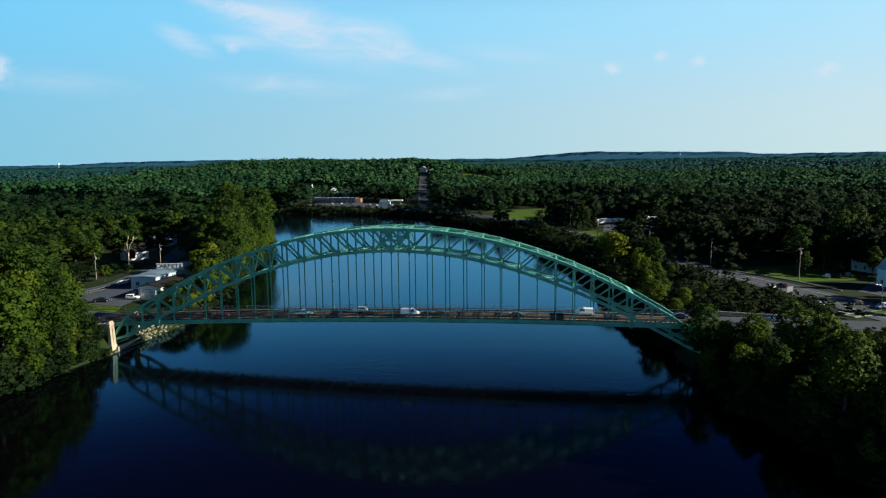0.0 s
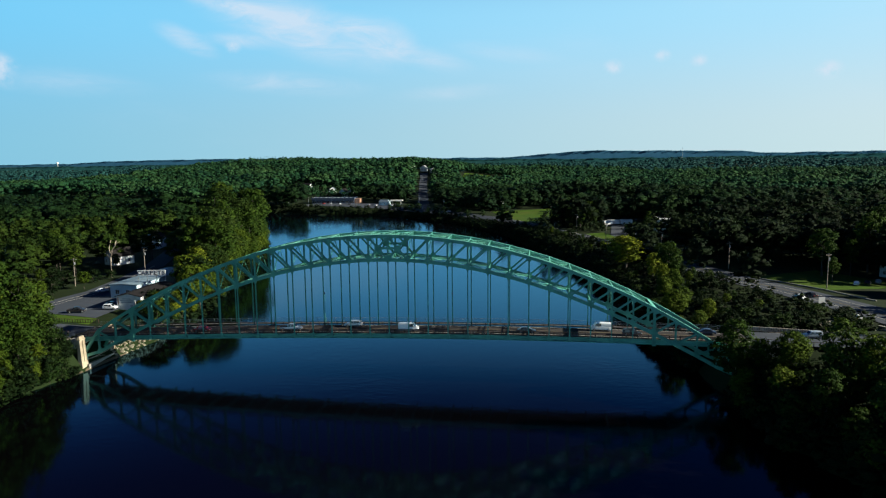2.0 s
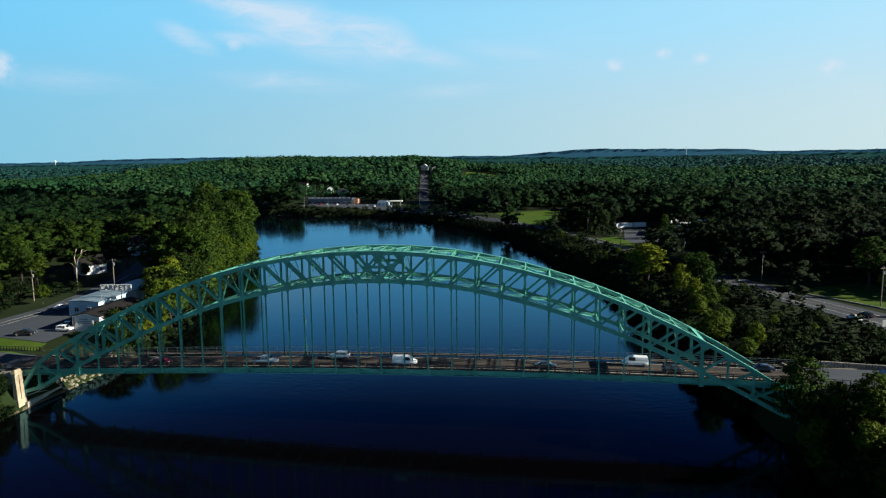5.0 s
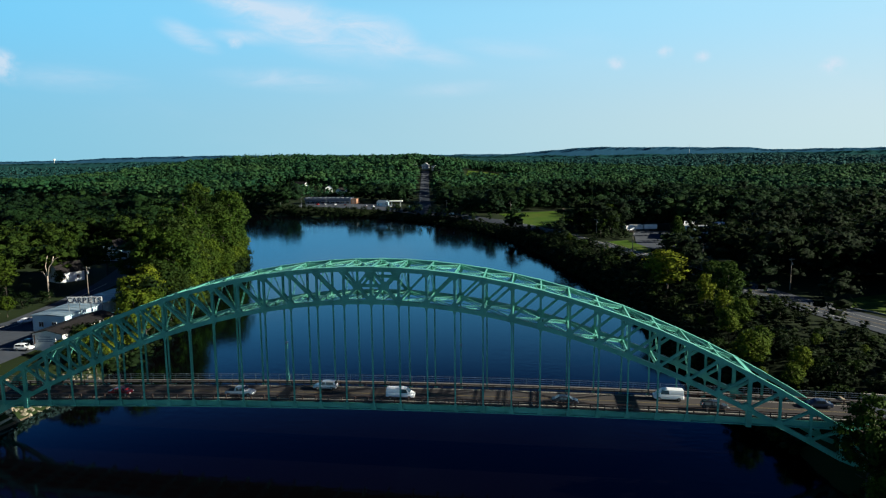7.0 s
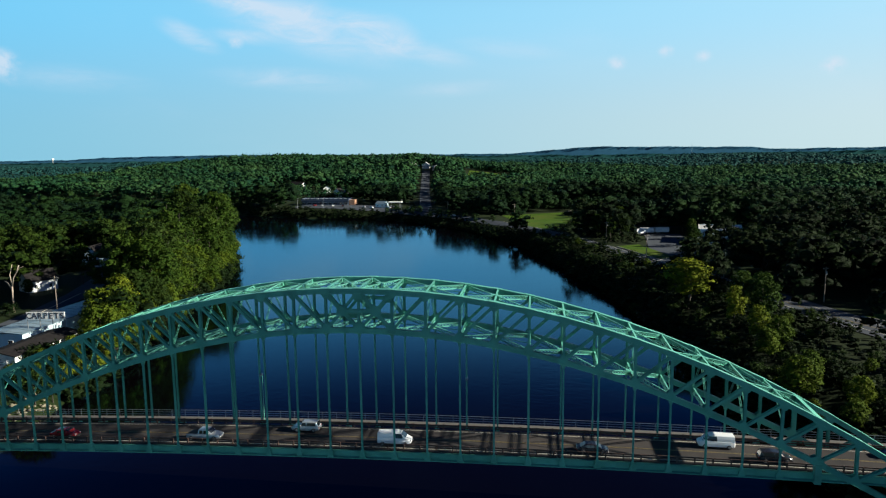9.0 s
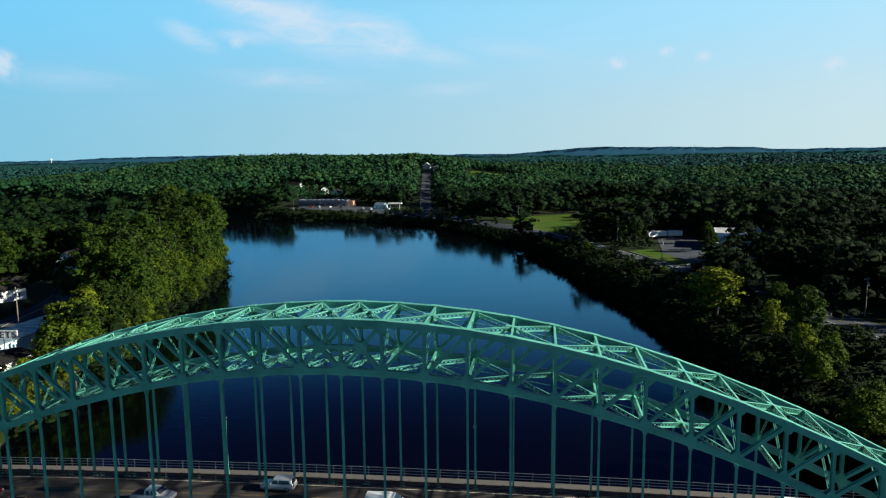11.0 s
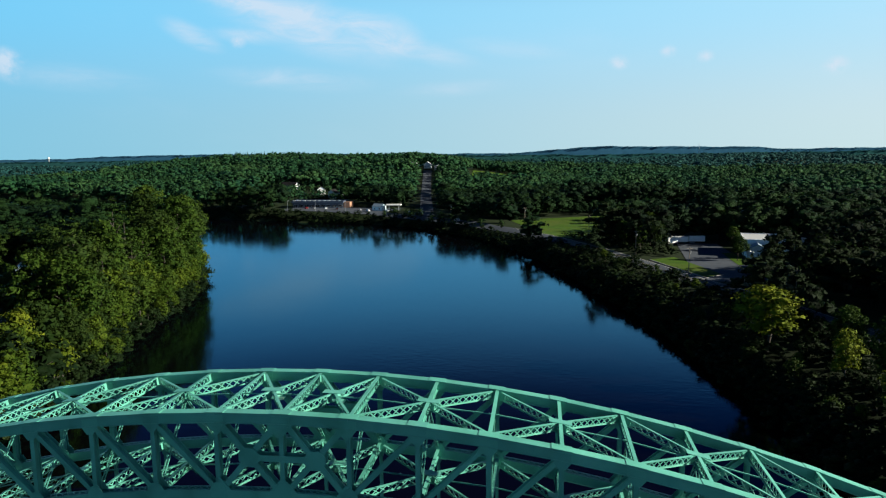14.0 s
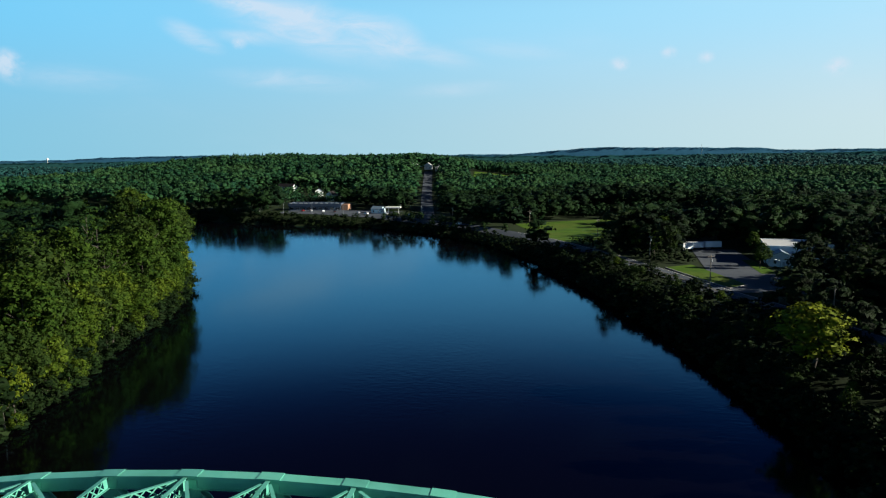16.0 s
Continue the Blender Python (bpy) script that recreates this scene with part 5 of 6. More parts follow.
# fallen branch on the mud
fallen = thing("fallen_branch", pose(-82.0, 1.5, gz(-82.0, 1.5) + 0.25), "pale fallen branch on the muddy bank", "branch")
g = Geo()
g.tube([(-1.5, -2.0, 0.1), (0.5, 0.2, 0.6), (3.2, 2.6, 2.0), (4.6, 3.6, 3.0)], [0.16, 0.13, 0.08, 0.03], 6)
g.tube([(0.8, 0.5, 0.7), (2.6, 1.4, 0.9), (4.0, 1.6, 0.7)], [0.08, 0.05, 0.02], 5)
part("limb", g, DEADWOOD, fallen)


# ---- the woods beyond: too many trees to count ----
KEEP_OUT = [[(-126, 12), (-88, 12), (-88, 98), (-126, 98)], [(72, 206), (106, 206), (112, 322), (84, 322), (64, 258)], [(98, 232), (116, 232), (134, 258), (142, 306), (110, 312)], [(-204, 468), (-92, 440), (-62, 440), (-58, 505), (-88, 516), (-140, 548), (-204, 548)],
            [(-222, 628), (-196, 628), (-192, 596), (-166, 596), (-166, 618), (-190, 622), (-196, 662), (-222, 662)], [(-280, 676), (-246, 672), (-244, 712), (-280, 716)], [(-78, 815), (6, 815), (9, 942), (-81, 942)], [(-195, 150), (-152, 158), (-150, 206), (-200, 218)], [(138, 40), (192, 50), (190, 96), (140, 100)], [(90, -12), (165, -12), (165, 40), (100, 44)], [(-160, 36), (-126, 36), (-126, 100), (-140, 118), (-168, 124), (-172, 96), (-150, 90)], [(18, 352), (49, 318), (70, 474), (-6, 434)], [(102, 112), (112, 70), (135, 60), (172, 96), (150, 140), (102, 142)]]
ALL_ROADS = [(RIVER_ROAD, 8), (FAR_ROAD, 10), (STORE_ROAD, 8), ([p[:2] for p in right_road], 12), ([p[:2] for p in left_road], 10)]


def road_free(x, y, extra=0.0, yards=True):
    ok = np.ones(x.shape, bool)
    for line, w in ALL_ROADS:
        for (ax, ay), (bx, by) in zip(line, line[1:]):
            dx, dy = bx - ax, by - ay
            s = np.clip(((x - ax) * dx + (y - ay) * dy) / (dx * dx + dy * dy), 0, 1)
            ok &= np.hypot(x - ax - s * dx, y - ay - s * dy) > w + extra
    for poly in KEEP_OUT if yards else ():
        inside = np.zeros(x.shape, bool)
        for (ax, ay), (bx, by) in zip(poly, poly[1:] + poly[:1]):
            if ay != by:
                inside ^= ((ay > y) != (by > y)) & (x < ax + (y - ay) * (bx - ax) / (by - ay))
        ok &= ~inside
    return ok


def wood_spots(seed, near, far, gap, spread_deg=36, more=0):
    """Jittered grid of places for trees between two distances from the bridge."""
    rng = np.random.default_rng(seed)
    xs = np.arange(-far, far, gap)
    x, y = np.meshgrid(xs, np.arange(-60, far, gap))
    x = (x + rng.uniform(-0.62, 0.62, x.shape) * gap).ravel()
    y = (y + rng.uniform(-0.62, 0.62, y.shape) * gap).ravel()
    d = np.hypot(x - 15, y + 25)
    bearing = np.degrees(np.arctan2(x - 38 , y + 180))
    ok = (d > near) & (d <= far) & (bearing > -8 - spread_deg) & (bearing < -8 + spread_deg + more)
    x, y = x[ok], y[ok]
    ok = (shore_distance(x, y) > 6) & road_free(x, y, 2.0) & (rng.uniform(0, 1, len(x)) > 0.08)
    return x[ok], y[ok], rng


def woods(name, seed, near, far, gap, kinds, heights, label, material, more=0, bank=0):
    x, y, rng = wood_spots(seed, near, far, gap, 36, more)
    if bank:
        x, y = x[bank * x > 0], y[bank * x > 0]
    if near < 300 and planted:
        pl = np.array(planted)
        free = np.ones(len(x), bool)
        for a, b, r in pl:
            free &= np.hypot(x - a, y - b) > 5.0
        x, y = x[free], y[free]
    if near >= 1200:
        behind = (np.degrees(np.arctan2(x - 25, y + 100)) > -25) & (np.degrees(np.arctan2(x - 25, y + 100)) < -8) & (rng.uniform(0, 1, len(x)) < 0.8)
        x, y = x[~behind], y[~behind]
    return place_trees(name, x, y, rng, kinds, heights, label, material)


def place_trees(name, x, y, rng, kinds, heights, label, material):
    """One mesh of many trees at the given places."""
    z = ground_z(x, y)
    # pines and broadleaf trees keep to stands of their own
    pines = sum(1 for k in kinds if len(k) > 3)
    stand = np.sin(x / 71 + 1.9 * np.sin(y / 97)) * np.sin(y / 83 + 1.6 * np.sin(x / 59 + 0.7)) + rng.normal(0, 0.35, len(x))
    stand = stand + 0.7 * np.exp(-(((x + 330) / 260) ** 2) - ((y - 1080) / 110) ** 2)
    which = np.where(stand > 0.72, len(kinds) - 1 - rng.integers(0, max(pines, 1), len(x)), rng.integers(0, max(len(kinds) - pines, 1), len(x)))
    swell = 0.5 + 0.3 * np.sin(x / 15 + 2 * np.sin(y / 34)) * np.sin(y / 19 + 1.7 * np.sin(x / 41)) + 0.25 * np.sin(x / 47 + 1.5 * np.sin(y / 90))
    sc = heights[0] + (heights[1] - heights[0]) * np.clip(0.68 * swell + 0.32 * rng.beta(2, 2, len(x)), 0, 1)
    sc = sc * np.where((x < -118) & (x > -270) & (y > 60) & (y < 300) & (sc > 8), 0.82, 1.0)
    sc = sc * np.where((x > -285) & (x < -158) & (y > 540) & (y < 690) & (sc > 8), 0.46, 1.0)
    sc = sc * np.where((x > 42) & (x < 130) & (y > 335) & (y < 500) & (sc > 8), 0.55, 1.0)
    wide = rng.uniform(0.8, 1.3, len(x))
    sc = sc * np.where((rng.uniform(0, 1, len(x)) > 0.93) & (len(x) < 2500), 1.2, 1.0)
    ang = rng.uniform(0, 2 * np.pi, len(x))
    vs, fs, ns, n = [], [], [], 0
    for k, (kv, kf, km, *_) in enumerate(kinds):
        sel = np.where(which == k)[0]
        if not len(sel):
            continue
        c, s = np.cos(ang[sel])[:, None], np.sin(ang[sel])[:, None]
        w = (sc[sel] * wide[sel])[:, None]
        px = (kv[None, :, 0] * c - kv[None, :, 1] * s) * w + x[sel][:, None]
        py = (kv[None, :, 0] * s + kv[None, :, 1] * c) * w + y[sel][:, None]
        pz = kv[None, :, 2] * sc[sel][:, None] + z[sel][:, None] - 0.06 * sc[sel][:, None]
        v = np.stack([px, py, pz], -1).reshape(-1, 3)
        f = (kf[None] + (np.arange(len(sel)) * len(kv))[:, None, None]).reshape(-1, 3) + n
        vs.append(v)
        fs.append(f)
        ns.append(np.stack([km[None, :, 0] * c - km[None, :, 1] * s, km[None, :, 0] * s + km[None, :, 1] * c, km[None, :, 2] + 0 * c], -1).reshape(-1, 3))
        n += len(v)
    ob = new(name, mesh_np(name, np.concatenate(vs), np.concatenate(fs), np.concatenate(ns)))
    ob.data.materials.append(material)
    return tagged(ob, label, "woods", kind="stuff")


def wood_tree(seed, lumps, cards, size, style="broad", core=True, lift=0.0, wide=1.0):
    """A unit-high tree for the woods."""
    rng = np.random.default_rng(seed)
    if style == "pine":
        c, r = conifer(rng, 20, 4.4, lumps)
        flat = 0.45
    else:
        c, r = broadleaf(rng, 20, rng.uniform(5.0, 6.8), lumps, 0.15)
        r = r * (1.0 + 0.45 * (lumps < 12))
        c[:, 2] = np.minimum(c[:, 2], 20 - r * 0.8)
        flat = 0.85
    bits = [leaf_cards(rng, c, r, cards, size, flat, 0.0, 0.85)]
    if core and style == "pine":
        a = np.arange(7) * 2 * np.pi / 7
        ring = np.concatenate([np.stack([np.cos(a) * q, np.sin(a) * q, np.full(7, h)], 1) for q, h in ((1.4, 3.5), (1.7, 6.5), (0.9, 13.5))] + [np.array([[0, 0, 19.0]])])
        f = [(i + o, (i + 1) % 7 + o, (i + 1) % 7 + o + 7) for i in range(7) for o in (0, 7)] + [(i + o, (i + 1) % 7 + o + 7, i + o + 7) for i in range(7) for o in (0, 7)] + [(14 + i, 14 + (i + 1) % 7, 21) for i in range(7)]
        bits.append((ring, np.array(f), unit_rows(ring - np.array([0, 0, 8.0]))))
    elif core:
        bits.append(cores(rng, c, r, flat, 0.72, 0.85))
    v, f, m = join_tri(bits)
    m = unit_rows(m * (1 - lift) + np.array([0, 0, lift]))
    v = v * np.array([wide, wide, 1.0])
    return (v / 20.0, f, m, style) if style == "pine" else (v / 20.0, f, m)


MID = [wood_tree(50 + i, 12, 230, 0.80, lift=0.05, wide=1.12) for i in range(6)] + [wood_tree(60 + i, 7, 220, 0.74, "pine", True, lift=0.05, wide=1.1) for i in range(3)]
# the extra 20 degrees add unseen trees that shade the right bank
woods("woods", 201, 138, 340, 8.4, MID, (12, 26), "dense mixed green woods across the valley", SHADED_WOODS, 20, 1)
woods("woods", 206, 138, 340, 8.8, MID, (14, 26), "leafy green woods in sunlit tones behind the west bank", LIT_WOODS, 0, -1)
place_trees("woods", ACROSS[:, 0], ACROSS[:, 1], np.random.default_rng(6), MID, (18, 26), "tall green woods across the river road", SHADED_WOODS)
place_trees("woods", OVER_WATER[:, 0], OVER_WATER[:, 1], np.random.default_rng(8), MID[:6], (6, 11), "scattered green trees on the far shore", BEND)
# tall woods out of view, added east of the river road to shade it
EAST_SHADE = scatter((210, 268, -70, 30), 9.0, 131, 60, lambda x, y: True)
place_trees("woods", EAST_SHADE[:, 0], EAST_SHADE[:, 1], np.random.default_rng(13), MID, (21, 28), "unseen tall green woods east of the river road", SHADED_WOODS)
MIDB = [wood_tree(65 + i, 10, 130, 0.85, lift=0.05, wide=1.2) for i in range(6)] + [wood_tree(160 + i, 6, 95, 0.72, "pine", True, lift=0.08, wide=1.05) for i in range(3)]
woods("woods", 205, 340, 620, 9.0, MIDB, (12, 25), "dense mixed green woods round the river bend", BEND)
FARK = [wood_tree(70 + i, 6, 34, 1.05, lift=0.05, wide=1.2) for i in range(6)] + [wood_tree(80 + i, 4, 36, 0.9, "pine", True, lift=0.1, wide=1.0) for i in range(4)]
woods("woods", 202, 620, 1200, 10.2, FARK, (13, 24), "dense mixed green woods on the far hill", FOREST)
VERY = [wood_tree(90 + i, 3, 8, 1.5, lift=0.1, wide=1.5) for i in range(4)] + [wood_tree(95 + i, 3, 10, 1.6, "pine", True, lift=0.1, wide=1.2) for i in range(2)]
woods("woods", 203, 1200, 2300, 18.0, VERY, (15, 25), "far wooded hills", HAZY_FOREST)
SCRUB = [(v * np.array([1.5, 1.5, 1.0]), f, m) for v, f, m in (wood_tree(120 + i, 6, 70, 0.9) for i in range(4))]
# a close thicket between the river and the road, and under the trees of the near bank
rng7 = np.random.default_rng(17)
tx, ty = np.meshgrid(np.arange(15, 140, 4.6), np.arange(-95, 345, 4.6))
tx, ty = (tx + rng7.uniform(-2.2, 2.2, tx.shape)).ravel(), (ty + rng7.uniform(-2.2, 2.2, ty.shape)).ravel()
road_edge = np.interp(ty, [p[1] for p in RIVER_ROAD[:12]], [p[0] for p in RIVER_ROAD[:12]])
low = (shore_distance(tx, ty) > 0.5) & (((ty > 15) & (tx < road_edge - np.where(ty > 140, 6.8, 9.5))) | ((ty < -4) & (tx > 70)) | ((ty > 272) & (tx > road_edge + 6) & (tx < 82)))
open_strip = (tx > 87) & (ty > 14) & (ty < 80)
low &= ~open_strip | (rng7.uniform(0, 1, tx.shape) > 0.12)
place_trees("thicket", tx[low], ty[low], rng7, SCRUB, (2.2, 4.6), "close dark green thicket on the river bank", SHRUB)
# low scrub along the water's edge where no single shrub can be told
rng9 = np.random.default_rng(9)
edge = []
for line in (FAR_SHORE[1:], LEFT_SHORE[1:19]):
    for (ax, ay), (bx, by) in zip(line, line[1:]):
        m = max(2, int(math.hypot(bx - ax, by - ay) / 3.2))
        for i in range(m):
            q = (i + rng9.uniform(0, 1)) / m
            nx, ny = (by - ay), -(bx - ax)
            l = math.hypot(nx, ny)
            for o in (rng9.uniform(-0.2, 1.2), rng9.uniform(1.2, 4.0), rng9.uniform(3.5, 8.0)):
                for s in (1, -1):
                    x, y = ax + (bx - ax) * q + nx / l * o * s, ay + (by - ay) * q + ny / l * o * s
                    edge.append((x, y))
edge = np.array(edge)
edge = edge[shore_distance(edge[:, 0], edge[:, 1]) > -0.3]
edge = edge[(edge[:, 1] > -90) & ~((edge[:, 0] < 0) & (edge[:, 1] > -15) & (edge[:, 1] < 40)) & ~((edge[:, 0] > 0) & (edge[:, 1] > -3) & (edge[:, 1] < 12))]
edge = edge[road_free(edge[:, 0], edge[:, 1], -3.0, False)]
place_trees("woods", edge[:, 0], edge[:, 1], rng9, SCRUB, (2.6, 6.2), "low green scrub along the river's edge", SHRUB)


# last ridge at the horizon
def ridge(y, base, line, seed, material, label):
    x0, x1 = line[0][0], line[-1][0]
    rng = np.random.default_rng(seed)
    n = 700
    xs = np.linspace(x0, x1, n)
    hs = np.interp(xs, [p[0] for p in line], [p[1] for p in line]) + rng.uniform(-0.7, 0.7, n) + 2.0 * np.sin(xs / 37.0) * np.sin(xs / 91.0)
    v = [(a, y, base) for a in xs] + [(a, y + 60, h) for a, h in zip(xs, hs)] + [(a, y + 220, base) for a in xs]
    f = [(i, i + 1, n + i + 1, n + i) for i in range(n - 1)] + [(n + i, n + i + 1, 2 * n + i + 1, 2 * n + i) for i in range(n - 1)]
    ob = part("backdrop", Geo().add(v, f), material, None, "", True)
    tagged(ob, label, "hills", kind="structure")
    # crowns along the crest
    vs, fs, ns, total = [], [], [], 0
    for i in range(800):
        u, a, size = rng.uniform(0.95, 1.0), rng.uniform(x0, x1), rng.uniform(8, 14)
        kv, kf, km = VERY[i % 4][:3]
        h = base + (np.interp(a, xs, hs) - base) * u
        vs.append(kv * np.array([size * 2.2, size * 2.2, size]) + np.array([a, y + 60 * u, h - size * 0.78]))
        fs.append(kf + total)
        ns.append(km)
        total += len(kv)
    crest = new("woods", mesh_np("woods", np.concatenate(vs), np.concatenate(fs), np.concatenate(ns)))
    crest.data.materials.append(material)
    return tagged(crest, "tree crowns along the far wooded ridge", "woods", kind="stuff")


RIDGE = [(-4200, 30), (-3400, 30), (-3000, 33), (-2630, 48), (-2100, 54), (-1690, 54), (-500, 46), (-98, 48), (57, 61), (233, 76), (343, 81), (557, 79), (896, 75), (1188, 72), (1288, 62), (1430, 58), (1629, 61), (1952, 63), (2600, 60)]
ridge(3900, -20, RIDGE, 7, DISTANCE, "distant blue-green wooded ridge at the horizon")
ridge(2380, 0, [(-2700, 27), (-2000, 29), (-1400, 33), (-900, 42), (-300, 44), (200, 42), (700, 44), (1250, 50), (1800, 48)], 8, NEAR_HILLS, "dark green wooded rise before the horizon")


# ---- buildings ----
def window(parent, x, y, z, w, h, axis="y", face=-1, frame_mat=None):
    """A framed window set into a wall: x, y, z is the middle; the wall faces along axis."""
    fm = frame_mat or TRIM_WHITE
    t = 0.06
    def put(g, u0, u1, z0, z1, d0, d1):
        if axis == "y":
            g.box(x + u0, x + u1, min(y + face * d0, y + face * d1), max(y + face * d0, y + face * d1), z + z0, z + z1)
        else:
            g.box(min(x + face * d0, x + face * d1), max(x + face * d0, x + face * d1), y + u0, y + u1, z + z0, z + z1)
    g = Geo()
    for u0, u1, z0, z1 in ((-w / 2 - t, w / 2 + t, h / 2, h / 2 + t), (-w / 2 - t, w / 2 + t, -h / 2 - t, -h / 2), (-w / 2 - t, -w / 2, -h / 2, h / 2), (w / 2, w / 2 + t, -h / 2, h / 2), (-0.025, 0.025, -h / 2, h / 2)):
        put(g, u0, u1, z0, z1, -0.05, 0.06)
    win = part("window", g, fm, parent)
    g = Geo()
    put(g, -w / 2, w / 2, -h / 2, h / 2, -0.04, 0.015)
    part("pane", g, GLASS, win, "dark glass pane")
    return win


def house(name, m, w, d, h, rise, wall, roof, label, category, over=0.45, chimney=False, windows=2, group=""):
    """A gabled house: w along x, d along y (the ridge), eaves at h."""
    t = thing(name, m, label, category, group)
    th = 0.2
    g = Geo()
    g.box(-w / 2, w / 2, -d / 2, -d / 2 + th, -1, h).box(-w / 2, w / 2, d / 2 - th, d / 2, -1, h)
    g.box(-w / 2, -w / 2 + th, -d / 2 + th, d / 2 - th, -1, h).box(w / 2 - th, w / 2, -d / 2 + th, d / 2 - th, -1, h)
    for s in (-1, 1):
        a, b = sorted((s * d / 2, s * (d / 2 - th)))
        g.prism([(-w / 2, h), (w / 2, h), (0, h + rise)], a, b)
    part("wall", g, wall, t)
    for s in (-1, 1):
        e = (w / 2 + over) / (w / 2)
        x1, z1 = s * (w / 2) * e, h + rise - rise * e
        poly = [(0, h + rise + 0.02), (x1, z1 + 0.02), (x1, z1 + 0.2), (0, h + rise + 0.22)]
        part("roof", Geo().prism(poly if s > 0 else poly[::-1], -d / 2 - over, d / 2 + over), roof, t)
    if chimney:
        part("chimney", Geo().box(-0.45, 0.45, d * 0.15, d * 0.15 + 0.8, h + rise * 0.5, h + rise + 1.0), BRICKISH, t)
    for s in (-1, 1):
        for i in range(windows):
            u = (i + 0.5) / windows * w - w / 2
            window(t, u, s * d / 2, min(1.9, h * 0.5), 0.95, 1.35, "y", s)
        n = max(2, int(d / 3.5))
        for i in range(n):
            u = (i + 0.5) / n * d - d / 2
            window(t, s * w / 2, u, min(1.9, h * 0.5), 0.95, 1.35, "x", s)
    part("door", Geo().box(w * 0.06, w * 0.06 + 0.95, -d / 2 - 0.05, -d / 2 + 0.04, 0, 2.05), GREY_WALL, t)
    return t


def flat_shop(name, m, w, d, h, wall, roof, label, category, band=None, front_windows=4):
    """A flat-roofed commercial building with a parapet or coloured band."""
    t = thing(name, m, label, category)
    g = Geo()
    th = 0.25
    g.box(-w / 2, w / 2, -d / 2, -d / 2 + th, -1, h).box(-w / 2, w / 2, d / 2 - th, d / 2, -1, h)
    g.box(-w / 2, -w / 2 + th, -d / 2 + th, d / 2 - th, -1, h).box(w / 2 - th, w / 2, -d / 2 + th, d / 2 - th, -1, h)
    part("wall", g, wall, t)
    part("roof", Geo().box(-w / 2 + th, w / 2 - th, -d / 2 + th, d / 2 - th, h - 0.5, h - 0.3), roof, t)
    if band:
        g = Geo()
        for s in (-1, 1):
            a, b = sorted((s * (d / 2 + 0.004), s * (d / 2 + 0.7)))
            g.box(-w / 2 - 0.7, w / 2 + 0.7, a, b, h - 1.7, h + 0.3)
            a, b = sorted((s * (w / 2 + 0.004), s * (w / 2 + 0.7)))
            g.box(a, b, -d / 2, d / 2, h - 1.7, h + 0.3)
        part("fascia", g, band, t)
    for i in range(front_windows):
        u = (i + 0.5) / front_windows * w - w / 2
        window(t, u, -d / 2, 1.6, w / front_windows * 0.7, 1.8, "y", -1)
    return t


# carpet store: a long pale metal-roofed hall behind a dark-roofed shop
G0 = gz(-106, 60)
hall = thing("store_hall", pose(-107, 75, G0), "long pale blue store hall with a metal roof", "building")
g = Geo().box(-5, 5, -19, -18.8, -1, 4.6).box(-5, 5, 18.8, 19, -1, 4.6).box(-5, -4.8, -18.8, 18.8, -1, 4.6).box(4.8, 5, -18.8, 18.8, -1, 4.6)
part("wall", g, BLUE_WALL, hall)
roofp = [(-5.5, 4.61), (0, 4.9), (5.4, 4.61), (5.4, 4.8), (0, 5.15), (-5.5, 4.8)]
part("roof", Geo().prism(roofp, -19.4, 19.4), ROOF_BLUE, hall, "pale blue ribbed metal roof")
for i in range(14):
    y = -18.5 + i * 2.85
    a, b, c = Vector((-5.5, y, 4.84)), Vector((0, y, 5.19)), Vector((5.4, y, 4.84))
    part("roof_rib", Geo().tube([a, b, c], [0.05, 0.05, 0.05], 4), ROOF_BLUE, hall)
window(hall, -2.4, -19, 2.2, 1.4, 1.4)
window(hall, 1.6, -19, 2.2, 1.4, 1.4)
shop = house("carpet_shop", pose(-95.0, 51.0, G0), 8.4, 22.0, 4.1, 0.9, WHITE_WALL, ROOF_DARK, "white carpet shop with a dark shingled roof", "shop", windows=0)
part("sign_board", Geo().box(-3.5, 2.2, -11.09, -11.01, 1.35, 3.75), TRIM_WHITE, shop, "white painted board on the front wall")
part("sign_stripe", Geo().box(-3.9, -3.52, -11.12, -11.02, 1.35, 3.75), BRICKISH, shop, "dark red stripe beside the board")
for i, (w, z) in enumerate(((3.0, 3.3), (4.6, 2.7), (4.0, 2.2))):
    part("sign_bar", Geo().box(-w / 2 - 0.65, w / 2 - 0.65, -11.13, -11.1, z - 0.13, z + 0.13), LETTER_GREY, shop, "painted lettering too small to read")
sign = thing("roof_sign", pose(-99.2, 61.0, G0 + 6.7, 0, 0, 8), "white tile letters spelling carpets on a roof frame", "sign")
part("frame", Geo().box(-4.9, -4.75, 0.25, 0.4, -3.2, 2.5).box(4.75, 4.9, 0.25, 0.4, -3.2, 2.5).box(-1.7, -1.55, 0.25, 0.4, -3.2, 2.5).box(1.55, 1.7, 0.25, 0.4, -3.2, 2.5).box(-5, 5, 0.25, 0.4, 0.9, 1.05).box(-5, 5, 0.25, 0.4, 2.2, 2.35), GALV, sign)
for i, ch in enumerate("CARPETS"):
    u = (i - 3) * 1.42
    tile = part("tile", Geo().box(u - 0.66, u + 0.66, 0.10, 0.24, 0.65, 2.55), TRIM_WHITE, sign, "white sign tile")
    cu = bpy.data.curves.new("letter", "FONT")
    cu.body, cu.size, cu.extrude, cu.align_x, cu.offset = ch, 2.1, 0.02, "CENTER", 0.03
    cu.materials.append(LETTER)
    le = new("letter", cu)
    le.parent = tile
    le.matrix_basis = pose(u, 0.075, 0.87, 90, 0, 0)

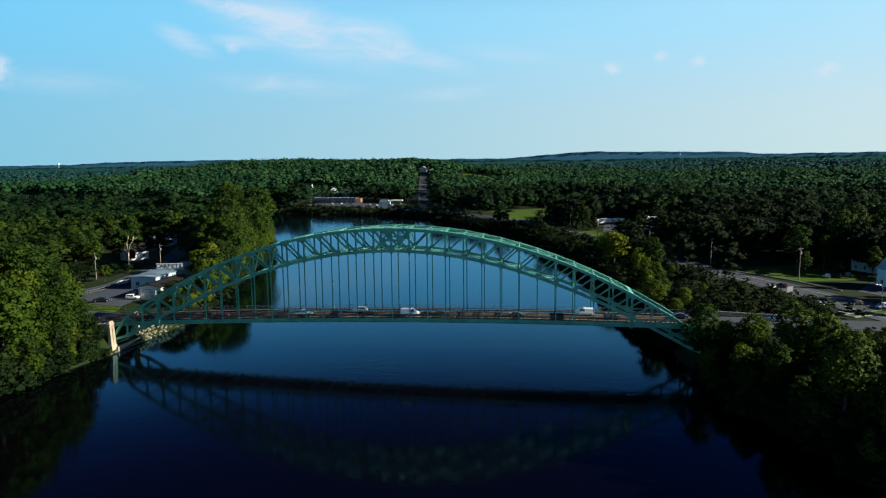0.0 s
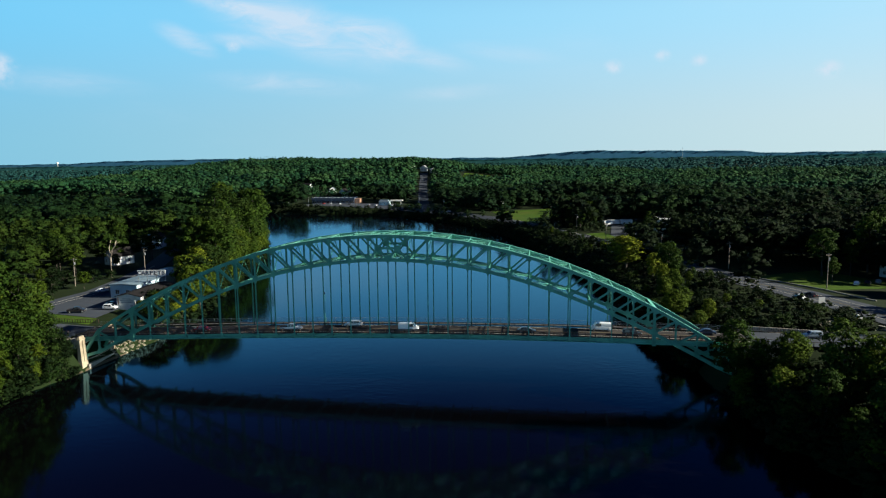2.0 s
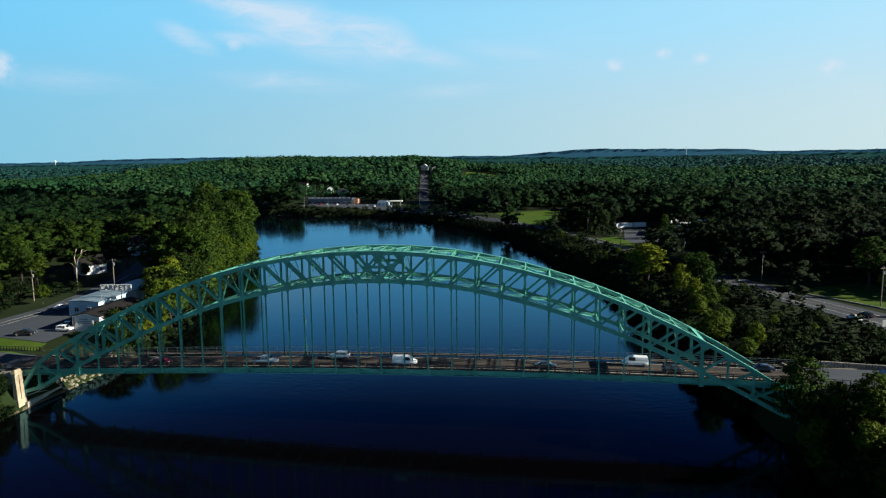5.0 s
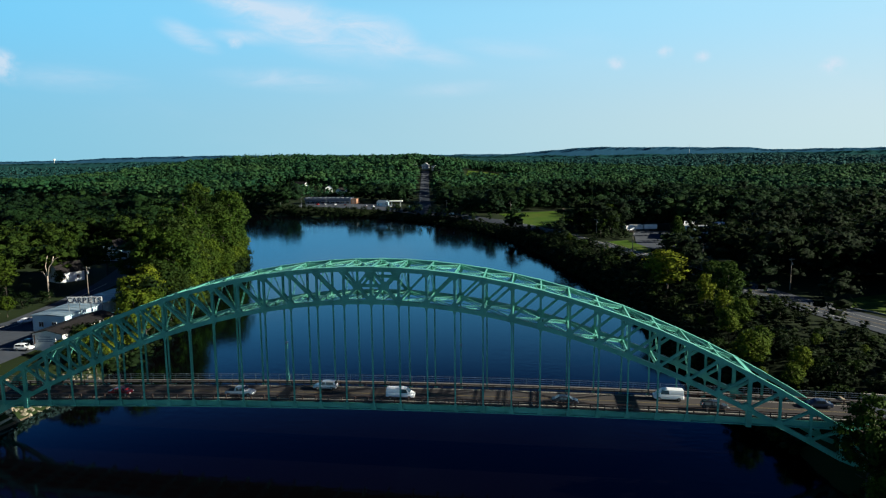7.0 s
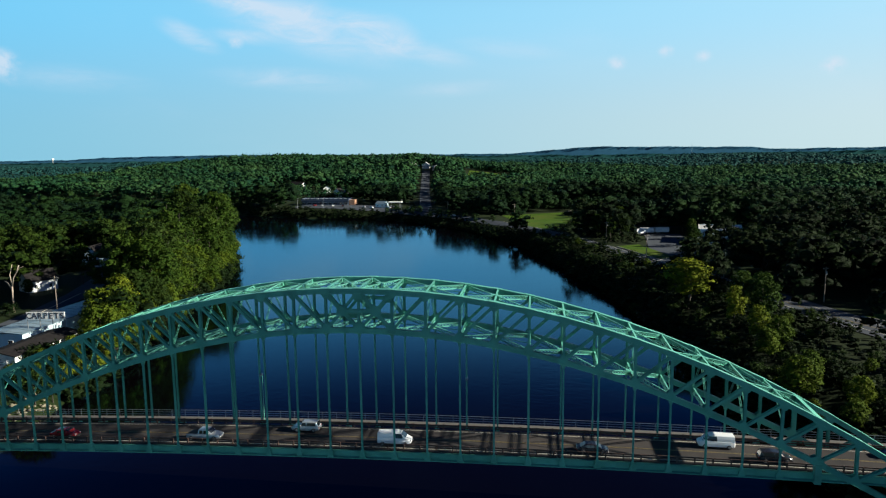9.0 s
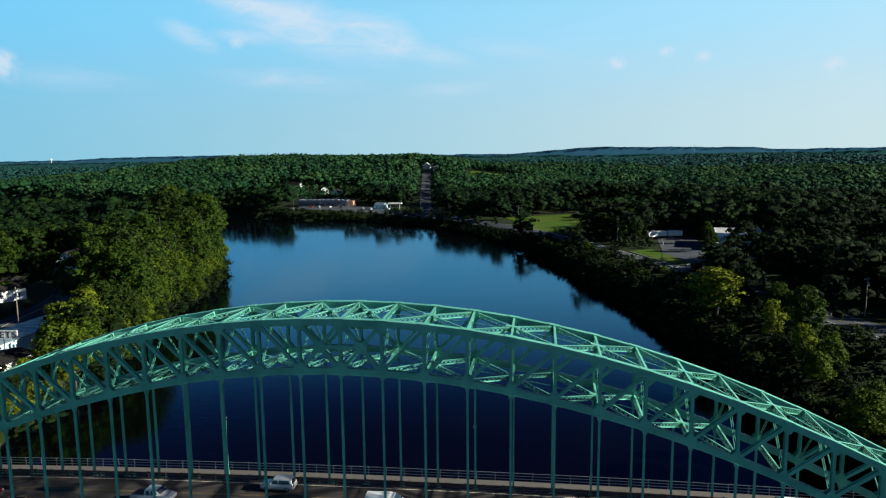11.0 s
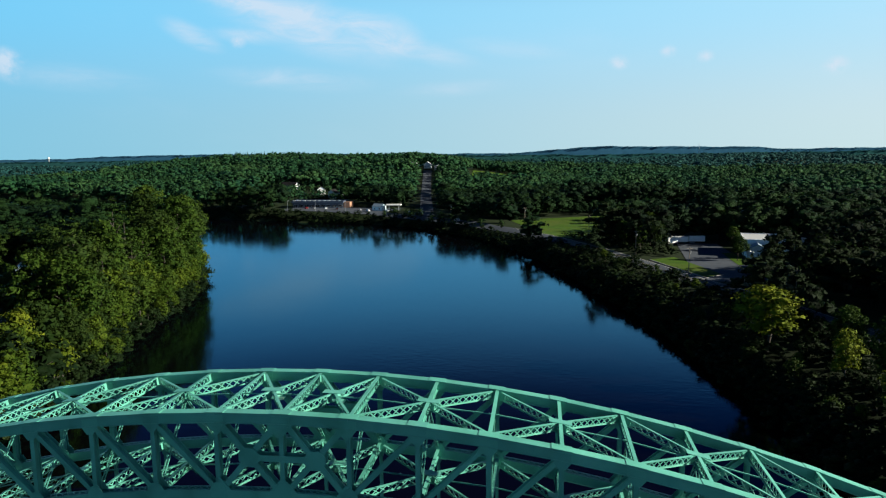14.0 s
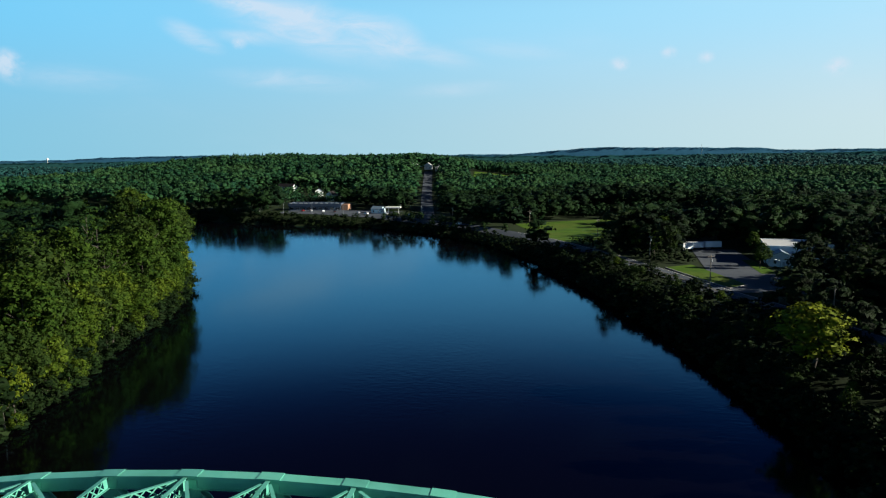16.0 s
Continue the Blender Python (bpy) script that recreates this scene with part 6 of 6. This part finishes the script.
house("cottage", pose(-157, 131, gz(-157, 131), 0, 0, -28), 8, 10, 4.2, 3.2, WHITE_WALL, ROOF_DARK, "small white gabled house among trees", "house")
house("cottage", pose(-172, 186, gz(-172, 186), 0, 0, 10), 9, 12, 5.6, 3.4, BLUE_WALL, ROOF_DARK, "pale blue house half hidden by tall trees", "house")
# right bank
chapel = house("chapel", pose(168, 74, gz(168, 74), 0, 0, 24), 10, 17, 6.6, 4.2, WHITE_WALL, GREY_WALL, "white clapboard chapel with a grey roof", "chapel", windows=3)
part("porch", Geo().box(-2.6, 2.6, -11.2, -8.55, -1, 4.6).prism([(-3.0, 4.6), (3.0, 4.6), (0, 6.4)], -11.4, -8.4), WHITE_WALL, chapel)
g = Geo().box(-1.7, 1.7, -8.0, -4.6, 8.5, 14.5)
g.add([(-1.9, -8.2, 14.5), (1.9, -8.2, 14.5), (1.9, -4.4, 14.5), (-1.9, -4.4, 14.5), (0, -6.3, 20)], [(3, 2, 1, 0), (0, 1, 4), (1, 2, 4), (2, 3, 4), (3, 0, 4)])
part("steeple", g, WHITE_WALL, chapel)
house("cottage", pose(176, 118, gz(176, 118), 0, 0, 30), 9, 12, 5.0, 3.4, GREY_WALL, ROOF_DARK, "grey house behind the lawn trees", "house")
works = flat_shop("works_building", pose(123, 288, gz(123, 288), 0, 0, -12), 22, 26, 7.5, WHITE_WALL, GREY_WALL, "white flat-roofed works building beside the yard", "building", front_windows=3)
house("works_annex", pose(114, 273, gz(114, 273), 0, 0, -12), 9, 10, 4.2, 2.0, WHITE_WALL, ROOF_BLUE, "small white annex of the works", "building")
house("cottage", pose(150, 300, gz(150, 300), 0, 0, 20), 10, 12, 5.5, 3.2, WHITE_WALL, ROOF_DARK, "white house behind the works", "house")
# across the water
mart = flat_shop("roadside_market", pose(-172, 531, gz(-172, 531), 0, 0, 3), 44, 17, 5.6, ROOF_NAVY, ROOF_NAVY, "long roadside shop with a navy mansard front", "shop", band=ROOF_NAVY, front_windows=9)
for i in range(10):
    part("roof_lamp", Geo().box(-21.5 + i * 4.4, -19.1 + i * 4.4, -9.3, -8.9, 5.92, 6.4), TRIM_WHITE, mart, "pale strip along the roof edge")
part("end_wall", Geo().box(22.75, 28, -7.5, 7.5, -1, 4.8), BRICKISH, mart, "orange brick end wing")
station = house("filling_station", pose(-113, 505, gz(-113, 505), 0, 0, 70), 7, 9, 3.4, 2.0, BLUE_WALL, ROOF_BLUE, "small pale blue filling station shop", "shop")
canopy = thing("station_canopy", pose(-100, 502, gz(-100, 502), 0, 0, 5), "white filling station canopy on posts", "canopy")
part("roof", Geo().box(-6, 6, -3.5, 3.5, 4.6, 5.4), TRIM_WHITE, canopy)
for x in (-4, 4):
    part("post", Geo().box(x - 0.2, x + 0.2, -0.2, 0.2, 0, 4.6), TRIM_WHITE, canopy)
for x, y, rz, w, d, wall in ((-262, 698, 75, 9, 20, GREY_WALL), (-209, 648, 20, 8, 10, WHITE_WALL), (-184, 609, -15, 7, 8, GREY_WALL), (-175, 607, 15, 6, 8, GREY_WALL)):
    house("hill_house", pose(x, y, gz(x, y) + 0.5, 0, 0, rz), w, d, 5.2, 3.0, wall, ROOF_DARK, "pale house on the wooded far hill", "house", group="hill houses")
for x, y, rz in ((-139, 914, 0), (-121, 897, 20), (-158, 905, -15)):
    house("hill_house", pose(x, y, gz(x, y) + 2, 0, 0, rz), 10, 11, 5.0, 3.5, GREY_WALL, GREY_WALL, "grey house at the top of the far road", "house", group="hill houses")
for i, (x, y) in enumerate(((-640, 700), (-672, 722))):
    flat_shop("far_warehouse", pose(x, y, gz(x, y) + 8, 0, 0, 20 + 9 * i), 22, 12, 4, GREY_WALL, GREY_WALL, "far white flat-roofed building in the woods", "building", front_windows=3)
tower = thing("water_tower", pose(-2160, 2760, gz(-2160, 2760)), "white water tower on the far plain", "water tower")
g = Geo()
g.tube([(0, 0, 0), (0, 0, 26), (0, 0, 28), (0, 0, 32), (0, 0, 34)], [1.4, 1.4, 5, 5, 2], 16)
part("tank", g, TRIM_WHITE, tower, "", True)
mast = thing("radio_mast", pose(640, 2800, gz(640, 2800)), "thin grey lattice radio mast on the ridge", "mast")
g = Geo()
for a, b in ((-1, -1), (1, -1), (0, 1)):
    g.beam((a * 2, b * 2, 0), (a * 0.4, b * 0.4, 62), 0.3, 0.3)
for i in range(12):
    z = i * 5
    s = 2 * (1 - z / 62) + 0.4 * z / 62
    g.beam((-s, -s, z), (s, -s, z + 5), 0.3, 0.3)
part("lattice", g, GALV, mast)


# ---- vehicles ----
def wheel(parent, x, y, r, s):
    prof = [(r * 0.62, 0.11), (r * 0.9, 0.12), (r, 0.07), (r, -0.07), (r * 0.9, -0.12), (r * 0.62, -0.11)]
    g, n = Geo(), 18
    v, f = [], []
    for i in range(n):
        a = 2 * math.pi * i / n
        v += [(x + math.cos(a) * q, y + o, r + math.sin(a) * q) for q, o in prof]
    m = len(prof)
    for i in range(n):
        j = (i + 1) % n
        f += [(i * m + k, j * m + k, j * m + k + 1, i * m + k + 1) for k in range(m - 1)]
    tyre = part("tyre", g.add(v, f), RUBBER, parent, "", True)
    g = Geo()
    g.tube([(x, y - 0.10, r), (x, y + 0.10, r)], [r * 0.63, r * 0.63], 14)
    for i in range(5):
        a = 2 * math.pi * i / 5
        g.beam((x, y + 0.11 * s, r), (x + math.cos(a) * r * 0.55, y + 0.11 * s, r + math.sin(a) * r * 0.55), 0.05, 0.09, (0, 1, 0))
    part("rim", g, RIM, tyre)


def loft(stations):
    """A closed body through cross-sections (x, half width low, half width high, z low, z high)."""
    g, v, f = Geo(), [], []
    for x, wl, wh, z0, z1 in stations:
        c = 0.10 * min(1.0, (z1 - z0) / 0.5)
        wm = (wl + wh) / 2 + 0.02
        v += [(x, -wl + c, z0), (x, wl - c, z0), (x, wl, z0 + c), (x, wm, (z0 + z1) / 2), (x, wh, z1 - c), (x, wh - c, z1), (x, -wh + c, z1), (x, -wh, z1 - c), (x, -wm, (z0 + z1) / 2), (x, -wl, z0 + c)]
    n = 10
    for i in range(len(stations) - 1):
        f += [(i * n + k, i * n + (k + 1) % n, (i + 1) * n + (k + 1) % n, (i + 1) * n + k) for k in range(n)]
    f += [tuple(reversed(range(n))), tuple(range((len(stations) - 1) * n, len(stations) * n))]
    return g.add(v, [tuple(reversed(q)) for q in f])


def vehicle(kind, paint, m, label, group="traffic on the bridge"):
    """Built nose towards +x, standing on z = 0."""
    names = {"sedan": ("car", "car"), "suv": ("suv", "car"), "van": ("van", "van"), "pickup": ("pickup_truck", "truck")}
    t = thing(names[kind][0], m, label, names[kind][1], group)
    p = PAINTS[paint]
    if kind == "sedan":
        L, W, low, belt, roof, r, cabin = 4.6, 0.90, 0.24, 0.92, 1.44, 0.33, [(-1.75, 0.95), (-1.05, 1.40), (-0.2, 1.44), (0.45, 1.38), (1.25, 0.96)]
    elif kind == "suv":
        L, W, low, belt, roof, r, cabin = 4.6, 0.92, 0.28, 1.05, 1.68, 0.36, [(-2.2, 1.05), (-1.95, 1.60), (-0.6, 1.68), (0.45, 1.60), (1.15, 1.06)]
    elif kind == "van":
        L, W, low, belt, roof, r, cabin = 5.2, 0.95, 0.30, 1.20, 2.05, 0.35, [(-2.55, 1.22), (-2.5, 1.98), (0.4, 2.05), (1.05, 1.92), (1.95, 1.22)]
    else:
        L, W, low, belt, roof, r, cabin = 5.6, 0.97, 0.36, 1.12, 1.80, 0.40, [(-0.85, 1.12), (-0.7, 1.74), (0.2, 1.80), (0.8, 1.72), (1.45, 1.14)]
    h = L / 2
    nose = belt - (0.12 if kind != "van" else 0.10)
    body = loft([(-h, W - 0.14, W - 0.2, low + 0.12, belt - 0.14), (-h + 0.12, W - 0.04, W - 0.10, low + 0.02, belt - 0.02), (-h + 0.7, W, W - 0.06, low, belt), (0, W, W - 0.06, low, belt),
                 (h - 1.25, W, W - 0.07, low, belt - 0.01), (h - 0.5, W - 0.03, W - 0.13, low, nose), (h - 0.1, W - 0.14, W - 0.26, low + 0.06, nose - 0.16), (h, W - 0.25, W - 0.36, low + 0.14, nose - 0.28)])
    part("body", body, p, t)
    top = W - 0.20
    g = loft([(x, W - 0.09, top, belt - 0.12, max(z, belt - 0.05)) for x, z in cabin])
    part("roof", g, p, t)
    # glass: windscreen, rear window, side windows
    (x3, z3), (x4, z4) = cabin[-2], cabin[-1]
    part("windscreen", Geo().add([(x4 - 0.02, -W + 0.20, belt - 0.03), (x4 - 0.02, W - 0.20, belt - 0.03), (x3 + 0.06, top - 0.08, z3 - 0.03), (x3 + 0.06, -top + 0.08, z3 - 0.03),
                                  (x4 + 0.03, -W + 0.20, belt - 0.02), (x4 + 0.03, W - 0.20, belt - 0.02), (x3 + 0.10, top - 0.08, z3), (x3 + 0.10, -top + 0.08, z3)],
                                 [(3, 2, 1, 0), (4, 5, 6, 7), (0, 1, 5, 4), (1, 2, 6, 5), (2, 3, 7, 6), (3, 0, 4, 7)]), GLASS, t)
    (x0, z0), (x1, z1) = cabin[0], cabin[1]
    if kind != "van":
        part("rear_window", Geo().add([(x0 - 0.03, -W + 0.22, belt + 0.0), (x0 - 0.03, W - 0.22, belt + 0.0), (x1 - 0.05, top - 0.1, z1 - 0.04), (x1 - 0.05, -top + 0.1, z1 - 0.04)], [(0, 1, 2, 3)]), GLASS, t)
    for s in (-1, 1):
        spans_ = [(x1 + 0.15, -0.35), (-0.25, x3 - 0.08)] if kind in ("sedan", "suv") else [(x3 - 1.1, x3 + 0.1)] if kind == "van" else [(-0.6, 0.0), (0.08, x3 - 0.05)]
        for a, b in spans_:
            zt = roof - 0.14
            ya, yb = W - 0.075, top + 0.03
            lean = 0.35 if b > x3 - 0.2 else 0.05
            pane = Geo().add([(a, s * ya, belt + 0.02), (b + lean, s * ya, belt + 0.02), (b, s * yb, zt), (a + 0.08, s * yb, zt)], [(0, 1, 2, 3) if s < 0 else (3, 2, 1, 0)])
            part("side_window", pane, GLASS, t)
        part("headlight", Geo().box(h - 0.22, h - 0.04, min(s * (W - 0.48), s * (W - 0.24)), max(s * (W - 0.48), s * (W - 0.24)), nose - 0.30, nose - 0.15), LAMP_GLASS, t)
        part("tail_light", Geo().box(-h - 0.012, -h + 0.08, min(s * (W - 0.36), s * (W - 0.17)), max(s * (W - 0.36), s * (W - 0.17)), belt - 0.42, belt - 0.17), TAIL, t)
        part("mirror", Geo().box(x4 - 0.55, x4 - 0.35, min(s * (W - 0.04), s * (W + 0.16)), max(s * (W - 0.04), s * (W + 0.16)), belt, belt + 0.16), p, t)
        for x in (-h + 0.85, h - 0.95):
            wheel(t, x, s * (W - 0.10), r, s)
    part("bumper", Geo().box(h - 0.12, h + 0.03, -W + 0.3, W - 0.3, low + 0.02, low + 0.2), RUBBER, t)
    if kind == "pickup":
        part("cargo_bed", Geo().box(-h + 0.15, -0.92, -W + 0.16, W - 0.16, belt - 0.03, belt + 0.012), RUBBER, t, "black open cargo bed")
    return t


def on_deck(kind, paint, x, y, back, label):
    slope = math.degrees(math.atan((road_z(x + 1) - road_z(x - 1)) / 2))
    m = pose(x, y, road_z(x) + 0.02, 0, -slope, 0) @ pose(0, 0, 0, 0, 0, 180 if back else 0)
    vehicle(kind, paint, m, label)


on_deck("sedan", "red", -50.5, 2.6, False, "dark red car driving on the bridge deck")
on_deck("pickup", "silver", -26.2, 2.6, False, "silver pickup truck with an open black bed")
on_deck("suv", "silver", -11.0, 6.7, True, "silver car driving on the bridge deck")
on_deck("van", "white", 4.4, 2.7, False, "white panel van driving on the bridge deck")
on_deck("sedan", "black", 33.8, 2.7, False, "black car driving on the bridge deck")
on_deck("van", "white", 52.0, 6.7, True, "long white cargo van driving on the bridge")
on_deck("suv", "black", 59.0, 2.7, False, "black sport utility car on the bridge")
on_deck("sedan", "navy", 77.0, 6.6, True, "dark blue car near the bridge end")


def parked(kind, paint, x, y, rz, label, group="cars near the bridge"):
    vehicle(kind, paint, pose(x, y, gz(x, y) + 0.22, 0, 0, rz), label, group)


vehicle("suv", "silver", pose(101.5, 7.0, 10.47, 0, 0, 180), "silver sport utility car on the approach road", "cars near the bridge")
parked("suv", "white", 122, 33, 105, "white sport utility car waiting at the junction")
parked("sedan", "black", 134, 36, 200, "black car waiting at the junction")
parked("suv", "white", 139.5, 31, 200, "white car waiting at the junction")
parked("sedan", "navy", 147, 28, 200, "dark blue car waiting at the junction")
parked("sedan", "white", 119, 64, 110, "white car on the river road")
parked("sedan", "black", 124, 68, 110, "black car on the river road")
parked("sedan", "white", 150, 96, 60, "white car parked by the chapel")
parked("sedan", "black", 155, 99, 60, "black car parked by the chapel")
parked("sedan", "silver", 160, 102, 60, "silver car parked by the chapel")
parked("suv", "white", -100.6, 38.5, 5, "white sport utility car parked by the carpet shop", "cars in the store car park")
parked("pickup", "black", -108.5, 33.0, 15, "black pickup truck parked by the lawn", "cars in the store car park")
parked("sedan", "black", -103.0, 43.5, 5, "black car parked by the carpet shop", "cars in the store car park")
parked("sedan", "white", -121.5, 65, 70, "white car turning on the side road", "cars in the store car park")
for i, (x, y, c) in enumerate(((-178, 513, "red"), (-171, 512, "silver"), (-160, 510, "white"), (-150, 508, "black"), (-128, 500, "silver"), (-120, 494, "white"), (-104, 492, "silver"), (-97, 490, "black"), (-84, 486, "white"), (-40, 432, "white"))):
    parked("suv" if i % 2 else "sedan", c, x, y, 80 + 11 * i, c + " car parked on the far forecourt", "cars on the far forecourt")


# box trailers in the yard
def trailer(x, y, rz, length):
    t = thing("box_trailer", pose(x, y, gz(x, y) + 0.15, 0, 0, rz), "white box trailer parked in the yard", "trailer", "trailers in the yard")
    part("box", Geo().box(-length / 2, length / 2, -1.25, 1.25, 1.1, 3.8), WHITE_WALL, t)
    part("chassis", Geo().box(-length / 2 + 0.2, length / 2 - 0.2, -0.5, 0.5, 0.8, 1.09), STEEL_BROWN, t)
    for a in (-length / 2 + 1.2, -length / 2 + 2.4):
        for s in (-1, 1):
            wheel(t, a, s * 1.1, 0.5, s)
    for s in (-1, 1):
        part("landing_leg", Geo().box(length / 2 - 2.2, length / 2 - 2.0, s * 0.7 - 0.1, s * 0.7 + 0.1, 0, 1.1), STEEL_BROWN, t)


trailer(89, 316, 12, 8)
trailer(98, 319, 8, 8)
trailer(84.5, 312, 30, 6)


# ---- poles, lamps, signs ----
def utility_pole(x, y, h, arm=True, rz=0, wires=()):
    t = thing("utility_pole", pose(x, y, gz(x, y), 0, 0, rz), "weathered wooden utility pole beside the road", "utility pole", "utility poles")
    part("pole", Geo().tube([(0, 0, -1), (0, 0, h)], [0.19, 0.12], 9), POLE_WOOD, t)
    if arm:
        part("crossarm", Geo().box(-1.3, 1.3, -0.06, 0.06, h - 0.75, h - 0.6), POLE_WOOD, t)
        for u in (-1.2, -0.6, 0.6, 1.2):
            part("insulator", Geo().tube([(u, 0, h - 0.6), (u, 0, h - 0.42)], [0.05, 0.04], 6), GALV, t)
        part("transformer", Geo().tube([(0.38, 0, h - 2.6), (0.38, 0, h - 1.6)], [0.24, 0.24], 10), GALV, t, "grey transformer can")
    return t


POLES = [(62, 276.5, 11.5, 20), (75, 225, 11, 20), (96, 174, 11.5, 30), (116, 133, 11.5, 30), (136, 86, 12.5, 30), (-2, 428, 12, 20), (8, 424, 10, 20), (47, 366, 10, 20), (-123, 96, 12, 0), (-140, 76, 11, 0), (106, 238, 9, 0), (-46, 448, 10, 0)]
for x, y, h, rz in POLES:
    utility_pole(x, y, h, True, rz)
for (x0, y0, h0, _), (x1, y1, h1, _) in zip(POLES[:4], POLES[1:5]):
    for o in (-1.1, 1.1):
        a, b = Vector((x0 + o * 0.9, y0, gz(x0, y0) + h0 - 0.45)), Vector((x1 + o * 0.9, y1, gz(x1, y1) + h1 - 0.45))
        pts = [a.lerp(b, i / 10) - Vector((0, 0, 1.3 * 4 * (i / 10) * (1 - i / 10))) for i in range(11)]
        w = thing("power_line", pose(*a), "thin dark overhead power line between poles", "cable", "overhead power lines")
        part("wire", Geo().tube([p - a for p in pts], [0.018] * 11, 4), RUBBER, w)


def street_lamp(x, y, h, rz, label="grey street lamp with a curved arm"):
    t = thing("street_lamp", pose(x, y, gz(x, y), 0, 0, rz), label, "street lamp", "street lamps")
    part("pole", Geo().tube([(0, 0, -0.5), (0, 0, h * 0.86), (0.5, 0, h * 0.97), (2.0, 0, h)], [0.12, 0.08, 0.06, 0.05], 8), GALV, t)
    part("lamp_head", Geo().tube([(1.8, 0, h + 0.02), (2.3, 0, h + 0.05), (2.8, 0, h - 0.03)], [0.08, 0.17, 0.07], 8), GALV, t)


street_lamp(-118, 24, 9, 150)
street_lamp(102, 236, 8, 200)
street_lamp(137, 27, 8, 200)
for x, y in ((-190, 500), (-165, 497), (-138, 492), (-90, 478), (-215, 512), (-240, 522), (-72, 470)):
    street_lamp(x, y, 9, 90)
sign2 = thing("road_sign", pose(119.5, 48, gz(119.5, 48), 0, 0, 20), "back of a grey road sign on two posts", "sign")
part("panel", Geo().box(-1.1, 1.1, -0.04, 0.04, 1.8, 3.6), GALV, sign2)
for u in (-0.8, 0.8):
    part("post", Geo().box(u - 0.05, u + 0.05, 0.05, 0.13, -0.5, 3.4), GALV, sign2)
